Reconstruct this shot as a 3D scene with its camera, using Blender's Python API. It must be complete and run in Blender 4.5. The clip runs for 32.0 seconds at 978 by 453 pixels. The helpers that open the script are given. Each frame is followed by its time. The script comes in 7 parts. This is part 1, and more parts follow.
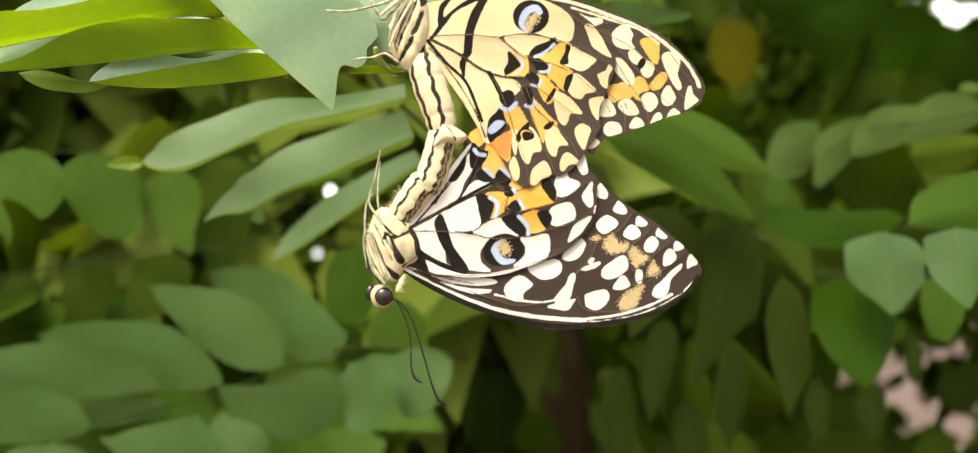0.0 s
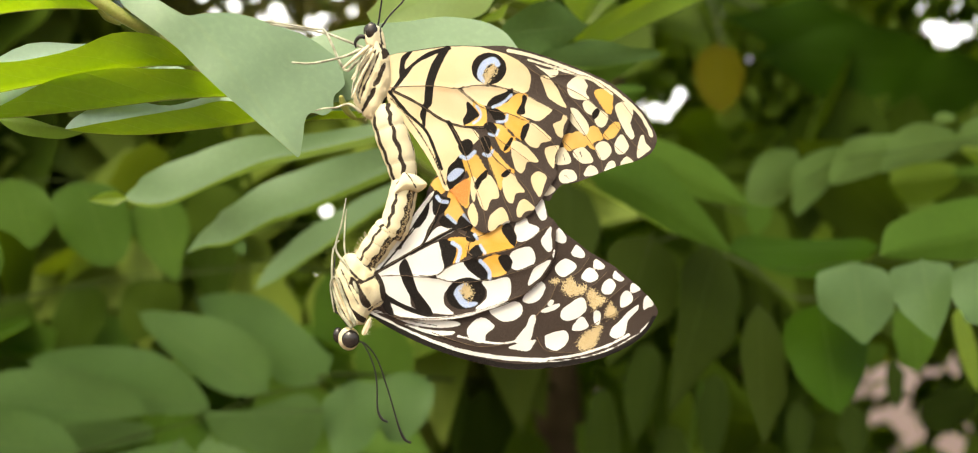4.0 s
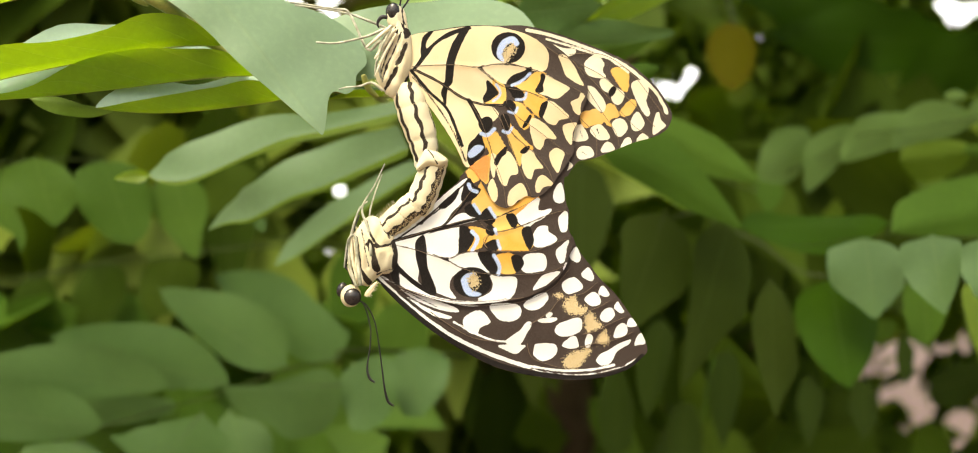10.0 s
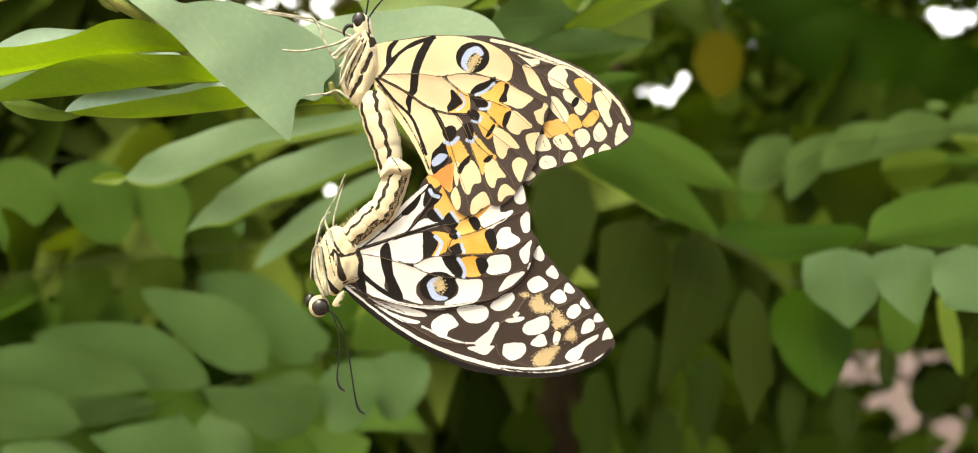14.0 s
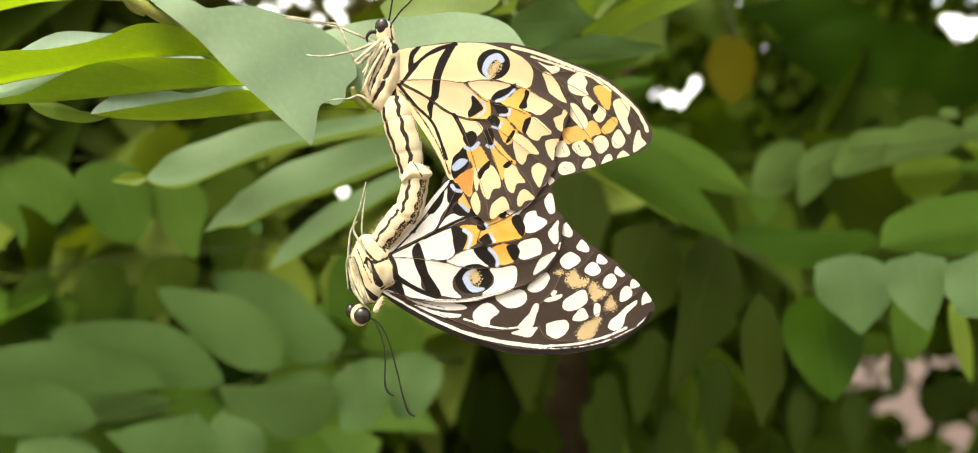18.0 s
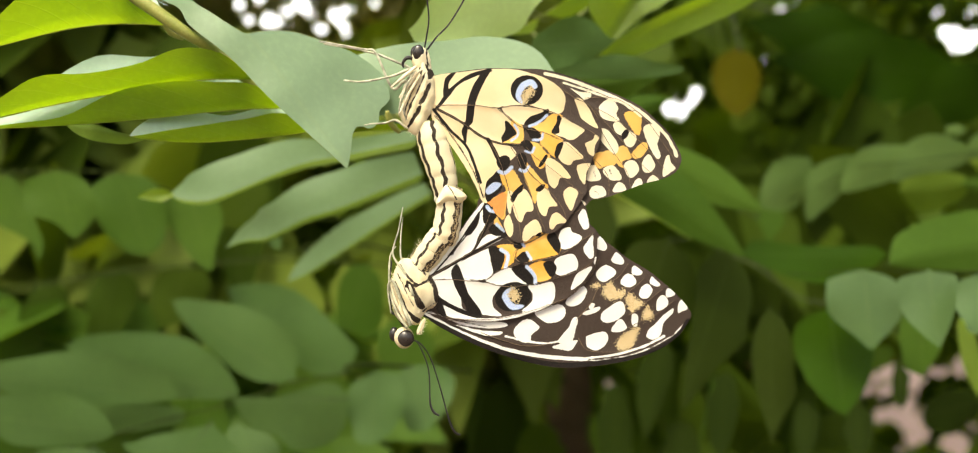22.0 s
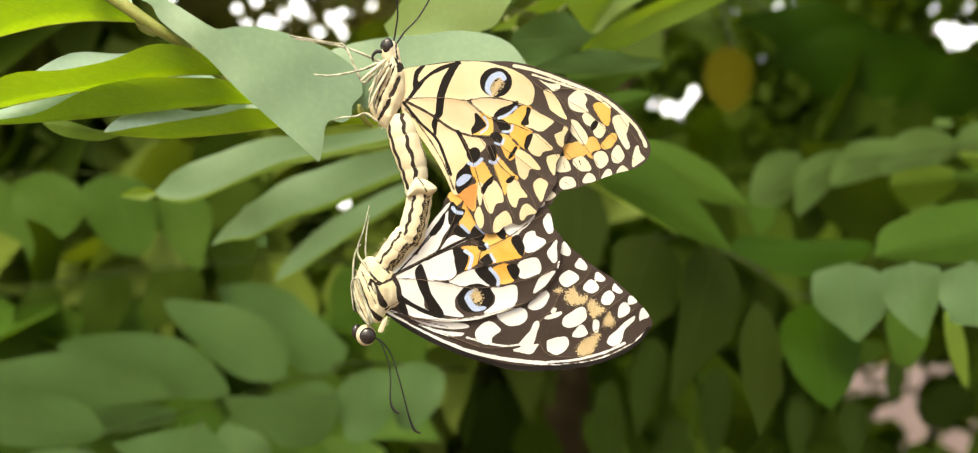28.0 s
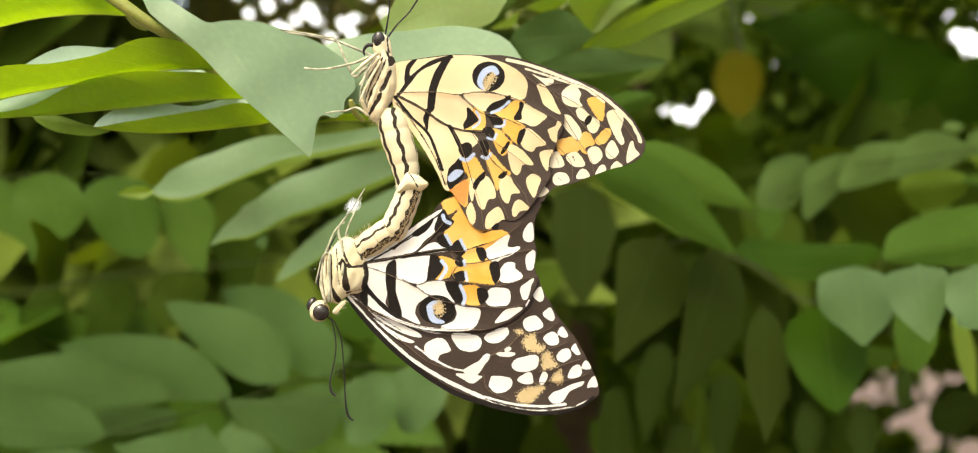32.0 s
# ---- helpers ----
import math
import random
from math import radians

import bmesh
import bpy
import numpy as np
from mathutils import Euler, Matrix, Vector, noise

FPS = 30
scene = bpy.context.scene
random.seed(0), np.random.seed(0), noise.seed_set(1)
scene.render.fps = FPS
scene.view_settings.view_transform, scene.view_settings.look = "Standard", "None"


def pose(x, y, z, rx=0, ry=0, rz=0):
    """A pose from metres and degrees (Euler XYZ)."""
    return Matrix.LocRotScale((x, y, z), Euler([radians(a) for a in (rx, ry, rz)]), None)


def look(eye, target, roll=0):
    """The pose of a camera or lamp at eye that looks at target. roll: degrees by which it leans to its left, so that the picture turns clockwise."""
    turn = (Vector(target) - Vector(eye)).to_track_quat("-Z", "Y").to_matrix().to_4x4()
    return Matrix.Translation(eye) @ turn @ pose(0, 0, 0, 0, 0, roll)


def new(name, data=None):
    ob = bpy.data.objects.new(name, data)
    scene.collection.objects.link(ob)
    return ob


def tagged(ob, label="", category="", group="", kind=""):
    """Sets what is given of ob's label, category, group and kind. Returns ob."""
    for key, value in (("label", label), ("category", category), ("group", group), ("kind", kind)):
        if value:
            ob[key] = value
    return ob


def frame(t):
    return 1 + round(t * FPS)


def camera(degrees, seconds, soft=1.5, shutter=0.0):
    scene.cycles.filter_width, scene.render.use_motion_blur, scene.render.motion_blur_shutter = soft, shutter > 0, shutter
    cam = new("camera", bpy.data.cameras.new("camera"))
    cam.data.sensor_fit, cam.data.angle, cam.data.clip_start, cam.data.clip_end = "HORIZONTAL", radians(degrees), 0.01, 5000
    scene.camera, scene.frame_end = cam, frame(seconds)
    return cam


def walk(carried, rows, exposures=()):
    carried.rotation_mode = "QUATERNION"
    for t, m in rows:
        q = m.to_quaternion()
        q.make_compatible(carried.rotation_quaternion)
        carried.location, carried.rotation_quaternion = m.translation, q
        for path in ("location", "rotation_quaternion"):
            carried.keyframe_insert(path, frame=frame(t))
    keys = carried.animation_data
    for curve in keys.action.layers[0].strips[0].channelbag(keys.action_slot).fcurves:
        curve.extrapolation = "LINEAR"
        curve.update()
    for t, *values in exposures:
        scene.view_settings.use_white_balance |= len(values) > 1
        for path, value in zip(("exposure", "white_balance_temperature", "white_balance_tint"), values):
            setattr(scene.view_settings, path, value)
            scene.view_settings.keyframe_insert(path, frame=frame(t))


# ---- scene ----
def shot(x, y, z, pitch, roll, yaw):
    """A camera pose that looks along +y, then pitched, rolled and yawed by small angles."""
    return (Matrix.Translation((x, y, z)) @ Matrix.Rotation(radians(yaw), 4, "Z") @ Matrix.Rotation(radians(pitch), 4, "X")
            @ Matrix.Rotation(radians(roll), 4, "Y") @ Matrix.Rotation(radians(90), 4, "X"))


cam = camera(43.0, 32.0, soft=1.0)
cam.data.dof.use_dof, cam.data.dof.focus_distance, cam.data.dof.aperture_fstop = True, 0.196, 18.0
walk(cam, [
    (0.0, shot(-0.00712, 0.01489, 1.19383, -0.093, 0.599, -0.670)),
    (0.5, shot(-0.00573, 0.01587, 1.19660, -0.118, 0.402, -0.841)),
    (1.0, shot(-0.00060, 0.01400, 1.19993, 0.260, 0.491, -0.725)),
    (1.5, shot(0.00013, 0.01171, 1.20123, 0.534, 0.438, -0.720)),
    (2.0, shot(-0.00184, 0.01242, 1.19776, 0.481, 0.243, -0.523)),
    (2.5, shot(-0.00219, 0.01233, 1.19704, 0.434, 0.059, -0.501)),
    (3.0, shot(0.00072, 0.01210, 1.19701, 0.381, 0.206, -0.646)),
    (3.5, shot(-0.00059, 0.00987, 1.19886, 0.482, 0.322, -0.516)),
    (4.0, shot(-0.00045, 0.00803, 1.19862, 0.471, 0.548, -0.512)),
    (4.5, shot(-0.00052, 0.00665, 1.20091, 0.642, 0.573, -0.500)),
    (6.5, shot(0.00287, 0.00668, 1.20176, 0.788, 1.040, 0.055)),
    (7.0, shot(-0.00258, 0.00502, 1.20114, 0.556, 1.141, 0.268)),
    (7.5, shot(0.00104, 0.00470, 1.20157, 0.448, 1.214, 0.290)),
    (8.0, shot(0.00122, 0.00455, 1.20029, 0.300, 1.062, 0.225)),
    (8.5, shot(-0.00090, 0.00416, 1.20008, 0.194, 0.974, 0.248)),
    (9.0, shot(-0.00506, 0.00420, 1.19850, -0.121, 0.908, 0.207)),
    (9.5, shot(-0.00286, 0.00186, 1.19963, -0.209, 0.877, 0.064)),
    (10.0, shot(-0.00197, 0.00275, 1.19787, -0.455, 0.646, -0.038)),
    (10.5, shot(0.00047, 0.00260, 1.19977, -0.501, 0.534, -0.114)),
    (11.0, shot(0.00144, 0.00312, 1.19855, -0.653, 0.497, -0.072)),
    (11.5, shot(0.00448, 0.00298, 1.19980, -0.668, 0.392, -0.123)),
    (12.0, shot(0.00160, 0.00067, 1.20153, -0.583, 0.407, -0.047)),
    (12.5, shot(0.00133, -0.00014, 1.20147, -0.367, 0.248, -0.006)),
    (13.0, shot(-0.00336, -0.00180, 1.20152, -0.254, 0.198, 0.041)),
    (13.5, shot(-0.00085, -0.00179, 1.20070, -0.289, 0.099, 0.041)),
    (14.0, shot(0.00371, 0.00089, 1.19887, -0.380, -0.012, -0.097)),
    (14.5, shot(0.00340, -0.00122, 1.19992, -0.224, -0.133, 0.003)),
    (16.5, shot(0.00167, -0.00173, 1.19940, -0.214, -0.395, 0.044)),
    (17.0, shot(0.00288, -0.00213, 1.19996, -0.204, -0.388, 0.047)),
    (17.5, shot(0.00520, -0.00181, 1.20034, -0.284, -0.396, 0.177)),
    (18.0, shot(0.00200, -0.00183, 1.19950, -0.358, -0.574, 0.291)),
    (18.5, shot(0.00154, -0.00373, 1.20097, -0.357, -0.543, 0.351)),
    (19.0, shot(-0.00397, -0.00474, 1.20079, -0.320, -0.566, 0.321)),
    (19.5, shot(-0.00460, -0.00503, 1.20021, -0.344, -0.685, 0.232)),
    (20.0, shot(-0.00699, -0.00536, 1.20053, -0.491, -0.896, 0.273)),
    (20.5, shot(-0.00407, -0.00518, 1.20133, -0.314, -0.945, 0.041)),
    (21.0, shot(-0.00297, -0.00563, 1.20135, -0.287, -1.077, -0.039)),
    (21.5, shot(-0.00085, -0.00610, 1.20165, -0.141, -0.925, -0.092)),
    (22.0, shot(-0.00458, -0.00624, 1.20224, -0.118, -0.796, -0.052)),
    (22.5, shot(-0.00479, -0.00634, 1.20148, -0.092, -0.642, -0.143)),
    (23.0, shot(-0.00219, -0.00715, 1.20261, -0.028, -0.514, -0.146)),
    (23.5, shot(-0.00253, -0.00739, 1.20326, 0.144, -0.343, -0.231)),
    (24.0, shot(-0.00189, -0.00675, 1.20200, 0.088, -0.253, -0.145)),
    (24.5, shot(-0.00042, -0.00640, 1.20150, 0.154, -0.135, -0.196)),
    (25.0, shot(0.00318, -0.00593, 1.20090, 0.116, 0.073, -0.171)),
    (25.5, shot(0.00289, -0.00702, 1.20092, 0.155, 0.150, -0.083)),
    (27.5, shot(0.00163, -0.00678, 1.19892, 0.193, -0.074, 0.154)),
    (28.0, shot(0.00136, -0.00732, 1.20033, 0.045, -0.246, 0.263)),
    (28.5, shot(0.00315, -0.00679, 1.20072, 0.061, -0.300, 0.250)),
    (29.0, shot(0.00180, -0.00531, 1.19897, 0.009, -0.381, 0.268)),
    (29.5, shot(0.00335, -0.00451, 1.19809, -0.020, -0.500, 0.401)),
    (30.0, shot(0.00505, -0.00497, 1.19928, 0.106, -0.547, 0.482)),
    (30.5, shot(0.00620, -0.00439, 1.20147, 0.194, -0.550, 0.635)),
    (31.0, shot(0.00504, -0.00405, 1.19969, 0.314, -0.520, 0.812)),
    (31.5, shot(0.00188, -0.00391, 1.19855, 0.335, -0.550, 0.937)),
    (32.0, shot(0.00526, -0.00430, 1.19828, 0.456, -0.456, 1.006)),
], exposures=[(0.0, 1.0, 7000, 1), (32.0, 1.0, 7000, 1)])

# ---- daylight: hazy sun high over the viewer's shoulder, open sky ----
SUN_ELEVATION, SUN_TURN = 58.0, 212.0
world = bpy.data.worlds.new("sky")
scene.world = world
world.use_nodes = True
sky = world.node_tree.nodes.new("ShaderNodeTexSky")
sky.sky_type, sky.sun_disc = "NISHITA", False
sky.sun_elevation, sky.sun_rotation = radians(SUN_ELEVATION), radians(SUN_TURN)
sky.dust_density, sky.air_density, sky.ozone_density = 8.0, 1.0, 0.3
world.node_tree.links.new(sky.outputs[0], world.node_tree.nodes["Background"].inputs["Color"])
world.node_tree.nodes["Background"].inputs["Strength"].default_value = 0.15
sun = new("sun", bpy.data.lights.new("sun", "SUN"))
sun.data.energy, sun.data.angle, sun.data.color = 1.1, radians(20), (1.0, 0.95, 0.86)
sun_way = Vector((math.sin(radians(SUN_TURN)) * math.cos(radians(SUN_ELEVATION)),
                  math.cos(radians(SUN_TURN)) * math.cos(radians(SUN_ELEVATION)), math.sin(radians(SUN_ELEVATION))))
sun.matrix_world = look(sun_way * 20, (0, 0, 0))


# ---- node helpers and materials ----
class Nodes:
    """Short hand for building one material."""

    def __init__(self, name):
        self.mat = bpy.data.materials.new(name)
        self.mat.use_nodes = True
        self.tree = self.mat.node_tree
        self.bsdf = self.tree.nodes["Principled BSDF"]
        self.out = self.tree.nodes["Material Output"]

    def add(self, kind, **given):
        node = self.tree.nodes.new("ShaderNode" + kind)
        for key, value in given.items():
            node.inputs[int(key[1:]) if key[0] == "i" and key[1:].isdigit() else key].default_value = value
        return node

    def link(self, a, b):
        self.tree.links.new(a, b)

    def put(self, socket, value):
        if isinstance(value, bpy.types.NodeSocket):
            self.link(value, socket)
        else:
            socket.default_value = value

    def math(self, op, a, b=0.0, clamp=False):
        node = self.add("Math")
        node.operation, node.use_clamp = op, clamp
        self.put(node.inputs[0], a)
        self.put(node.inputs[1], b)
        return node.outputs[0]

    def noise(self, scale, detail=3.0, where=None):
        node = self.add("TexNoise")
        node.inputs["Scale"].default_value, node.inputs["Detail"].default_value = scale, detail
        if where is None:
            where = self.add("TexCoord").outputs["Object"]
        self.link(where, node.inputs["Vector"])
        return node.outputs["Fac"]

    def span(self, value, a, b, c=0.0, d=1.0):
        node = self.add("MapRange")
        self.put(node.inputs["Value"], value)
        for key, v in (("From Min", a), ("From Max", b), ("To Min", c), ("To Max", d)):
            node.inputs[key].default_value = v
        return node.outputs["Result"]

    def mix(self, fac, a, b):
        node = self.add("Mix")
        node.data_type = "RGBA"
        self.put(node.inputs["Factor"], fac)
        for socket, v in ((node.inputs["A"], a), (node.inputs["B"], b)):
            pass
        sa, sb = node.inputs[6], node.inputs[7]
        self.put(sa, a if isinstance(a, bpy.types.NodeSocket) else (*a, 1))
        self.put(sb, b if isinstance(b, bpy.types.NodeSocket) else (*b, 1))
        return node.outputs[2]

    def attribute(self, name):
        node = self.add("Attribute")
        node.attribute_name = name
        return node

    def bump(self, height, strength, distance):
        node = self.add("Bump")
        node.inputs["Strength"].default_value, node.inputs["Distance"].default_value = strength, distance
        self.link(height, node.inputs["Height"])
        self.link(node.outputs["Normal"], self.bsdf.inputs["Normal"])
        return node.outputs["Normal"]


def leaf_material(name, young, old, clear, gloss=0.45, tint=(1.9, 1.7, 0.5), sheen=0.3, lines=0.35, spec=0.5, relief=0.35):
    """A leaf: waxy face, veins by its own coordinates, light passing through."""
    n = Nodes(name)
    info = n.add("ObjectInfo").outputs["Random"]
    geo = n.add("NewGeometry").outputs["Random Per Island"]
    which = n.math("FRACT", n.math("ADD", info, geo))
    blade = n.attribute("blade").outputs["Vector"]
    split = n.add("SeparateXYZ")
    n.link(blade, split.inputs[0])
    across, along = n.math("ABSOLUTE", split.outputs[0]), split.outputs[1]
    cloud = n.noise(60.0, 4.0)
    grain = n.noise(900.0, 3.0)
    col = n.mix(n.span(which, 0.0, 1.0, 0.0, 1.0), young, old)
    col = n.mix(n.span(cloud, 0.35, 0.7, 0.0, 0.32), col, tuple(v * 0.72 for v in old))
    col = n.mix(n.span(grain, 0.45, 0.75, 0.0, 0.25), col, tuple(v * 1.25 for v in young))
    rib = n.span(across, 0.0, 0.035, 1.0, 0.0)
    step = n.math("FRACT", n.math("ADD", n.math("MULTIPLY", along, 8.0), n.math("MULTIPLY", across, -1.6)))
    side = n.span(n.math("ABSOLUTE", n.math("SUBTRACT", step, 0.5)), 0.0, 0.05, 1.0, 0.0)
    veins = n.math("MAXIMUM", rib, n.math("MULTIPLY", side, lines), True)
    col = n.mix(n.math("MULTIPLY", veins, 0.22 if lines >= 0.3 else 0.07), col, (0.30, 0.36, 0.12))
    n.link(col, n.bsdf.inputs["Base Color"])
    n.put(n.bsdf.inputs["Roughness"], n.span(cloud, 0.3, 0.7, gloss - 0.06, gloss + 0.1))
    n.bsdf.inputs["Specular IOR Level"].default_value = spec
    n.bsdf.inputs["Sheen Weight"].default_value = sheen
    n.bsdf.inputs["Sheen Roughness"].default_value = 0.5
    normal = n.bump(n.math("ADD", veins, n.math("MULTIPLY", grain, 0.35)), relief, 0.0004)
    glow = n.add("BsdfTranslucent")
    multiply = n.add("Mix")
    multiply.data_type, multiply.blend_type = "RGBA", "MULTIPLY"
    multiply.inputs["Factor"].default_value = 1.0
    n.link(col, multiply.inputs[6])
    multiply.inputs[7].default_value = (*tint, 1)
    n.link(multiply.outputs[2], glow.inputs["Color"])
    n.link(normal, glow.inputs["Normal"])
    both = n.add("MixShader")
    both.inputs[0].default_value = clear
    n.link(n.bsdf.outputs[0], both.inputs[1])
    n.link(glow.outputs[0], both.inputs[2])
    n.link(both.outputs[0], n.out.inputs["Surface"])
    return n.mat


def wing_material(name, pale, pale_deep, dark, warm=((0.89, 0.55, 0.16), (0.83, 0.42, 0.07)), ink=((0.009, 0.007, 0.006), (0.026, 0.020, 0.016)), torn=0.8):
    """Scales of a wing: the marks come from distance fields stored on the mesh, in millimetres."""
    n = Nodes(name)
    ragged = n.math("ADD", n.math("MULTIPLY", n.math("SUBTRACT", n.noise(2600.0, 2.0), 0.5), 0.16),
                    n.math("MULTIPLY", n.math("SUBTRACT", n.noise(700.0, 2.0), 0.5), 0.26))
    fine = n.noise(9000.0, 2.0)
    cloud = n.noise(160.0, 3.0)

    def inside(mark, soft=0.05, rough=1.0):
        field = n.math("ADD", n.attribute(mark).outputs["Fac"], n.math("MULTIPLY", ragged, rough))
        return n.span(field, soft, -soft, 0.0, 1.0)

    ground = n.mix(n.span(fine, 0.35, 0.7), dark, tuple(v * 1.6 + 0.006 for v in dark))
    light = n.mix(n.span(cloud, 0.35, 0.65), pale, pale_deep)
    light = n.mix(n.span(fine, 0.4, 0.75, 0.0, 0.22), light, tuple(v * 0.8 for v in pale_deep))
    orange = n.mix(n.span(cloud, 0.4, 0.6), *warm)
    orange = n.mix(n.span(fine, 0.5, 0.8, 0.0, 0.5), orange, (0.84, 0.52, 0.14))
    col = n.mix(inside("orange", 0.07, 2.0), ground, orange)
    col = n.mix(inside("pale"), col, light)
    col = n.mix(inside("rust", 0.12), col, n.mix(n.span(fine, 0.4, 0.75), (0.80, 0.27, 0.07), (0.85, 0.42, 0.13)))
    col = n.mix(inside("black", 0.05, torn), col, n.mix(n.span(fine, 0.4, 0.7), *ink))
    col = n.mix(inside("blue", 0.09, 0.9), col, n.mix(n.span(fine, 0.35, 0.65), (0.36, 0.47, 0.78), (0.64, 0.73, 0.90)))
    col = n.mix(n.span(n.math("ADD", n.attribute("tan").outputs["Fac"], n.math("MULTIPLY", n.math("SUBTRACT", n.noise(4200.0, 3.0), 0.50), 2.4)), 0.15, -0.15), col, n.mix(n.span(fine, 0.35, 0.65), (0.50, 0.36, 0.16), (0.74, 0.61, 0.38)))
    n.link(col, n.bsdf.inputs["Base Color"])
    n.bsdf.inputs["Roughness"].default_value = 0.62
    n.bsdf.inputs["Specular IOR Level"].default_value = 0.15
    n.bump(n.math("ADD", fine, n.math("MULTIPLY", cloud, 2.0)), 0.25, 0.0001)
    glow = n.add("BsdfTranslucent")
    n.link(col, glow.inputs["Color"])
    both = n.add("MixShader")
    both.inputs[0].default_value = 0.22
    n.link(n.bsdf.outputs[0], both.inputs[1])
    n.link(glow.outputs[0], both.inputs[2])
    n.link(both.outputs[0], n.out.inputs["Surface"])
    return n.mat


def plain_material(name, a, b, rough=0.6, scale=300.0, bump=0.3, depth=0.0003, spec=0.4):
    n = Nodes(name)
    big, small = n.noise(scale, 5.0), n.noise(scale * 7, 3.0)
    col = n.mix(n.span(big, 0.35, 0.65), a, b)
    col = n.mix(n.span(small, 0.45, 0.75, 0.0, 0.4), col, tuple(v * 0.6 for v in a))
    n.link(col, n.bsdf.inputs["Base Color"])
    n.put(n.bsdf.inputs["Roughness"], n.span(small, 0.3, 0.7, rough - 0.08, min(1.0, rough + 0.1)))
    n.bsdf.inputs["Specular IOR Level"].default_value = spec
    n.bump(n.math("ADD", big, n.math("MULTIPLY", small, 0.4)), bump, depth)
    return n.mat


LEAF = leaf_material("leaf_green", (0.075, 0.140, 0.036), (0.060, 0.120, 0.028), 0.28, 0.5, (1.8, 1.7, 0.40), 0.05, 0.2, 0.25)
# The same green, darkened to hold the soft shade of leaves farther back.
LEAF_HALF_SHADE = leaf_material("leaf_half_shade", (0.068, 0.128, 0.015), (0.048, 0.100, 0.010), 0.30, 0.5, (1.9, 1.7, 0.4), 0.0, 0.2, 0.1)
LEAF_SOFT = leaf_material("leaf_soft", (0.104, 0.180, 0.070), (0.088, 0.156, 0.057), 0.12, 0.48, (1.7, 1.6, 0.5), 0.15, 0.05, 0.45, 0.12)
LEAF_GREYISH = leaf_material("leaf_greyish", (0.082, 0.146, 0.046), (0.068, 0.126, 0.036), 0.25, 0.45, (1.8, 1.7, 0.45), 0.1, 0.12, 0.4, 0.15)
# Strong light on two upper leaves, put into a pale base colour.
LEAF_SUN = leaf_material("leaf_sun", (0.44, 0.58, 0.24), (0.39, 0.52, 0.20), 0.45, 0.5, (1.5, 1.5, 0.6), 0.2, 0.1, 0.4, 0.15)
# Pale mint colour paints the sky's reflection on the folded-back leaf halves.
LEAF_SKYLIT = leaf_material("leaf_skylit", (0.46, 0.62, 0.48), (0.42, 0.58, 0.44), 0.2, 0.5, (1.5, 1.5, 0.6), 0.3, 0.1, 0.4, 0.15)
# Light olive-brown imitates the glare round the sky gaps; the leaves are green.
LEAF_GLARE = leaf_material("leaf_glare", (0.24, 0.22, 0.08), (0.20, 0.20, 0.06), 0.5, 0.5, (1.7, 1.6, 0.5), 0.0, 0.1, 0.2)
LEAF_PALE = leaf_material("leaf_pale", (0.205, 0.305, 0.170), (0.180, 0.275, 0.146), 0.22, 0.42, (1.7, 1.6, 0.5), 0.35, 0.10, 0.5, 0.15)
LEAF_YOUNG = leaf_material("leaf_young", (0.24, 0.36, 0.07), (0.20, 0.31, 0.05), 0.45, 0.5, (1.7, 1.7, 0.4), 0.1, 0.1, 0.3, 0.15)
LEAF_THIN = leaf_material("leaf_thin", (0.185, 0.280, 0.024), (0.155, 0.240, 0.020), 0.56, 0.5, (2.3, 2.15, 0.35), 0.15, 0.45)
# Background leaves: their shade is put into this dark base colour.
LEAF_FULL_SHADE = leaf_material("leaf_full_shade", (0.054, 0.086, 0.009), (0.037, 0.066, 0.006), 0.32, 0.5, (1.8, 1.7, 0.3), 0.0, 0.2, 0.06)
LEAF_HEDGE = leaf_material("leaf_hedge", (0.118, 0.182, 0.021), (0.088, 0.146, 0.013), 0.50, 0.5, (1.9, 1.8, 0.35), 0.0, 0.2, 0.1)
LEAF_YELLOW = leaf_material("leaf_yellow", (0.108, 0.102, 0.001), (0.092, 0.086, 0.001), 0.4, 0.6, (1.2, 1.2, 0.1), 0.0, 0.2, 0.08)
LEAF_VIVID = leaf_material("leaf_vivid", (0.034, 0.080, 0.003), (0.027, 0.067, 0.002), 0.34, 0.5, (1.8, 1.8, 0.3), 0.0, 0.2, 0.15)
# Darkest copy: deep shade low in the hanging leaflets, given as colour.
LEAF_DEEP_SHADE = leaf_material("leaf_deep_shade", (0.028, 0.046, 0.006), (0.020, 0.036, 0.004), 0.3, 0.55, (1.8, 1.8, 0.3), 0.0, 0.1, 0.08)
# Lightened in colour to replace the daylight missing behind the branch.
LEAF_LIFTED = leaf_material("leaf_lifted", (0.145, 0.195, 0.028), (0.118, 0.165, 0.022), 0.24, 0.55, (1.5, 1.5, 0.4), 0.0, 0.1, 0.1)
# Olive leaf colour, darkened for the shade the hanging leaflets are in.
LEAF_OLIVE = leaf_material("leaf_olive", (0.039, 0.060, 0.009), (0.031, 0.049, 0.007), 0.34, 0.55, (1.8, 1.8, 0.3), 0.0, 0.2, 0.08)
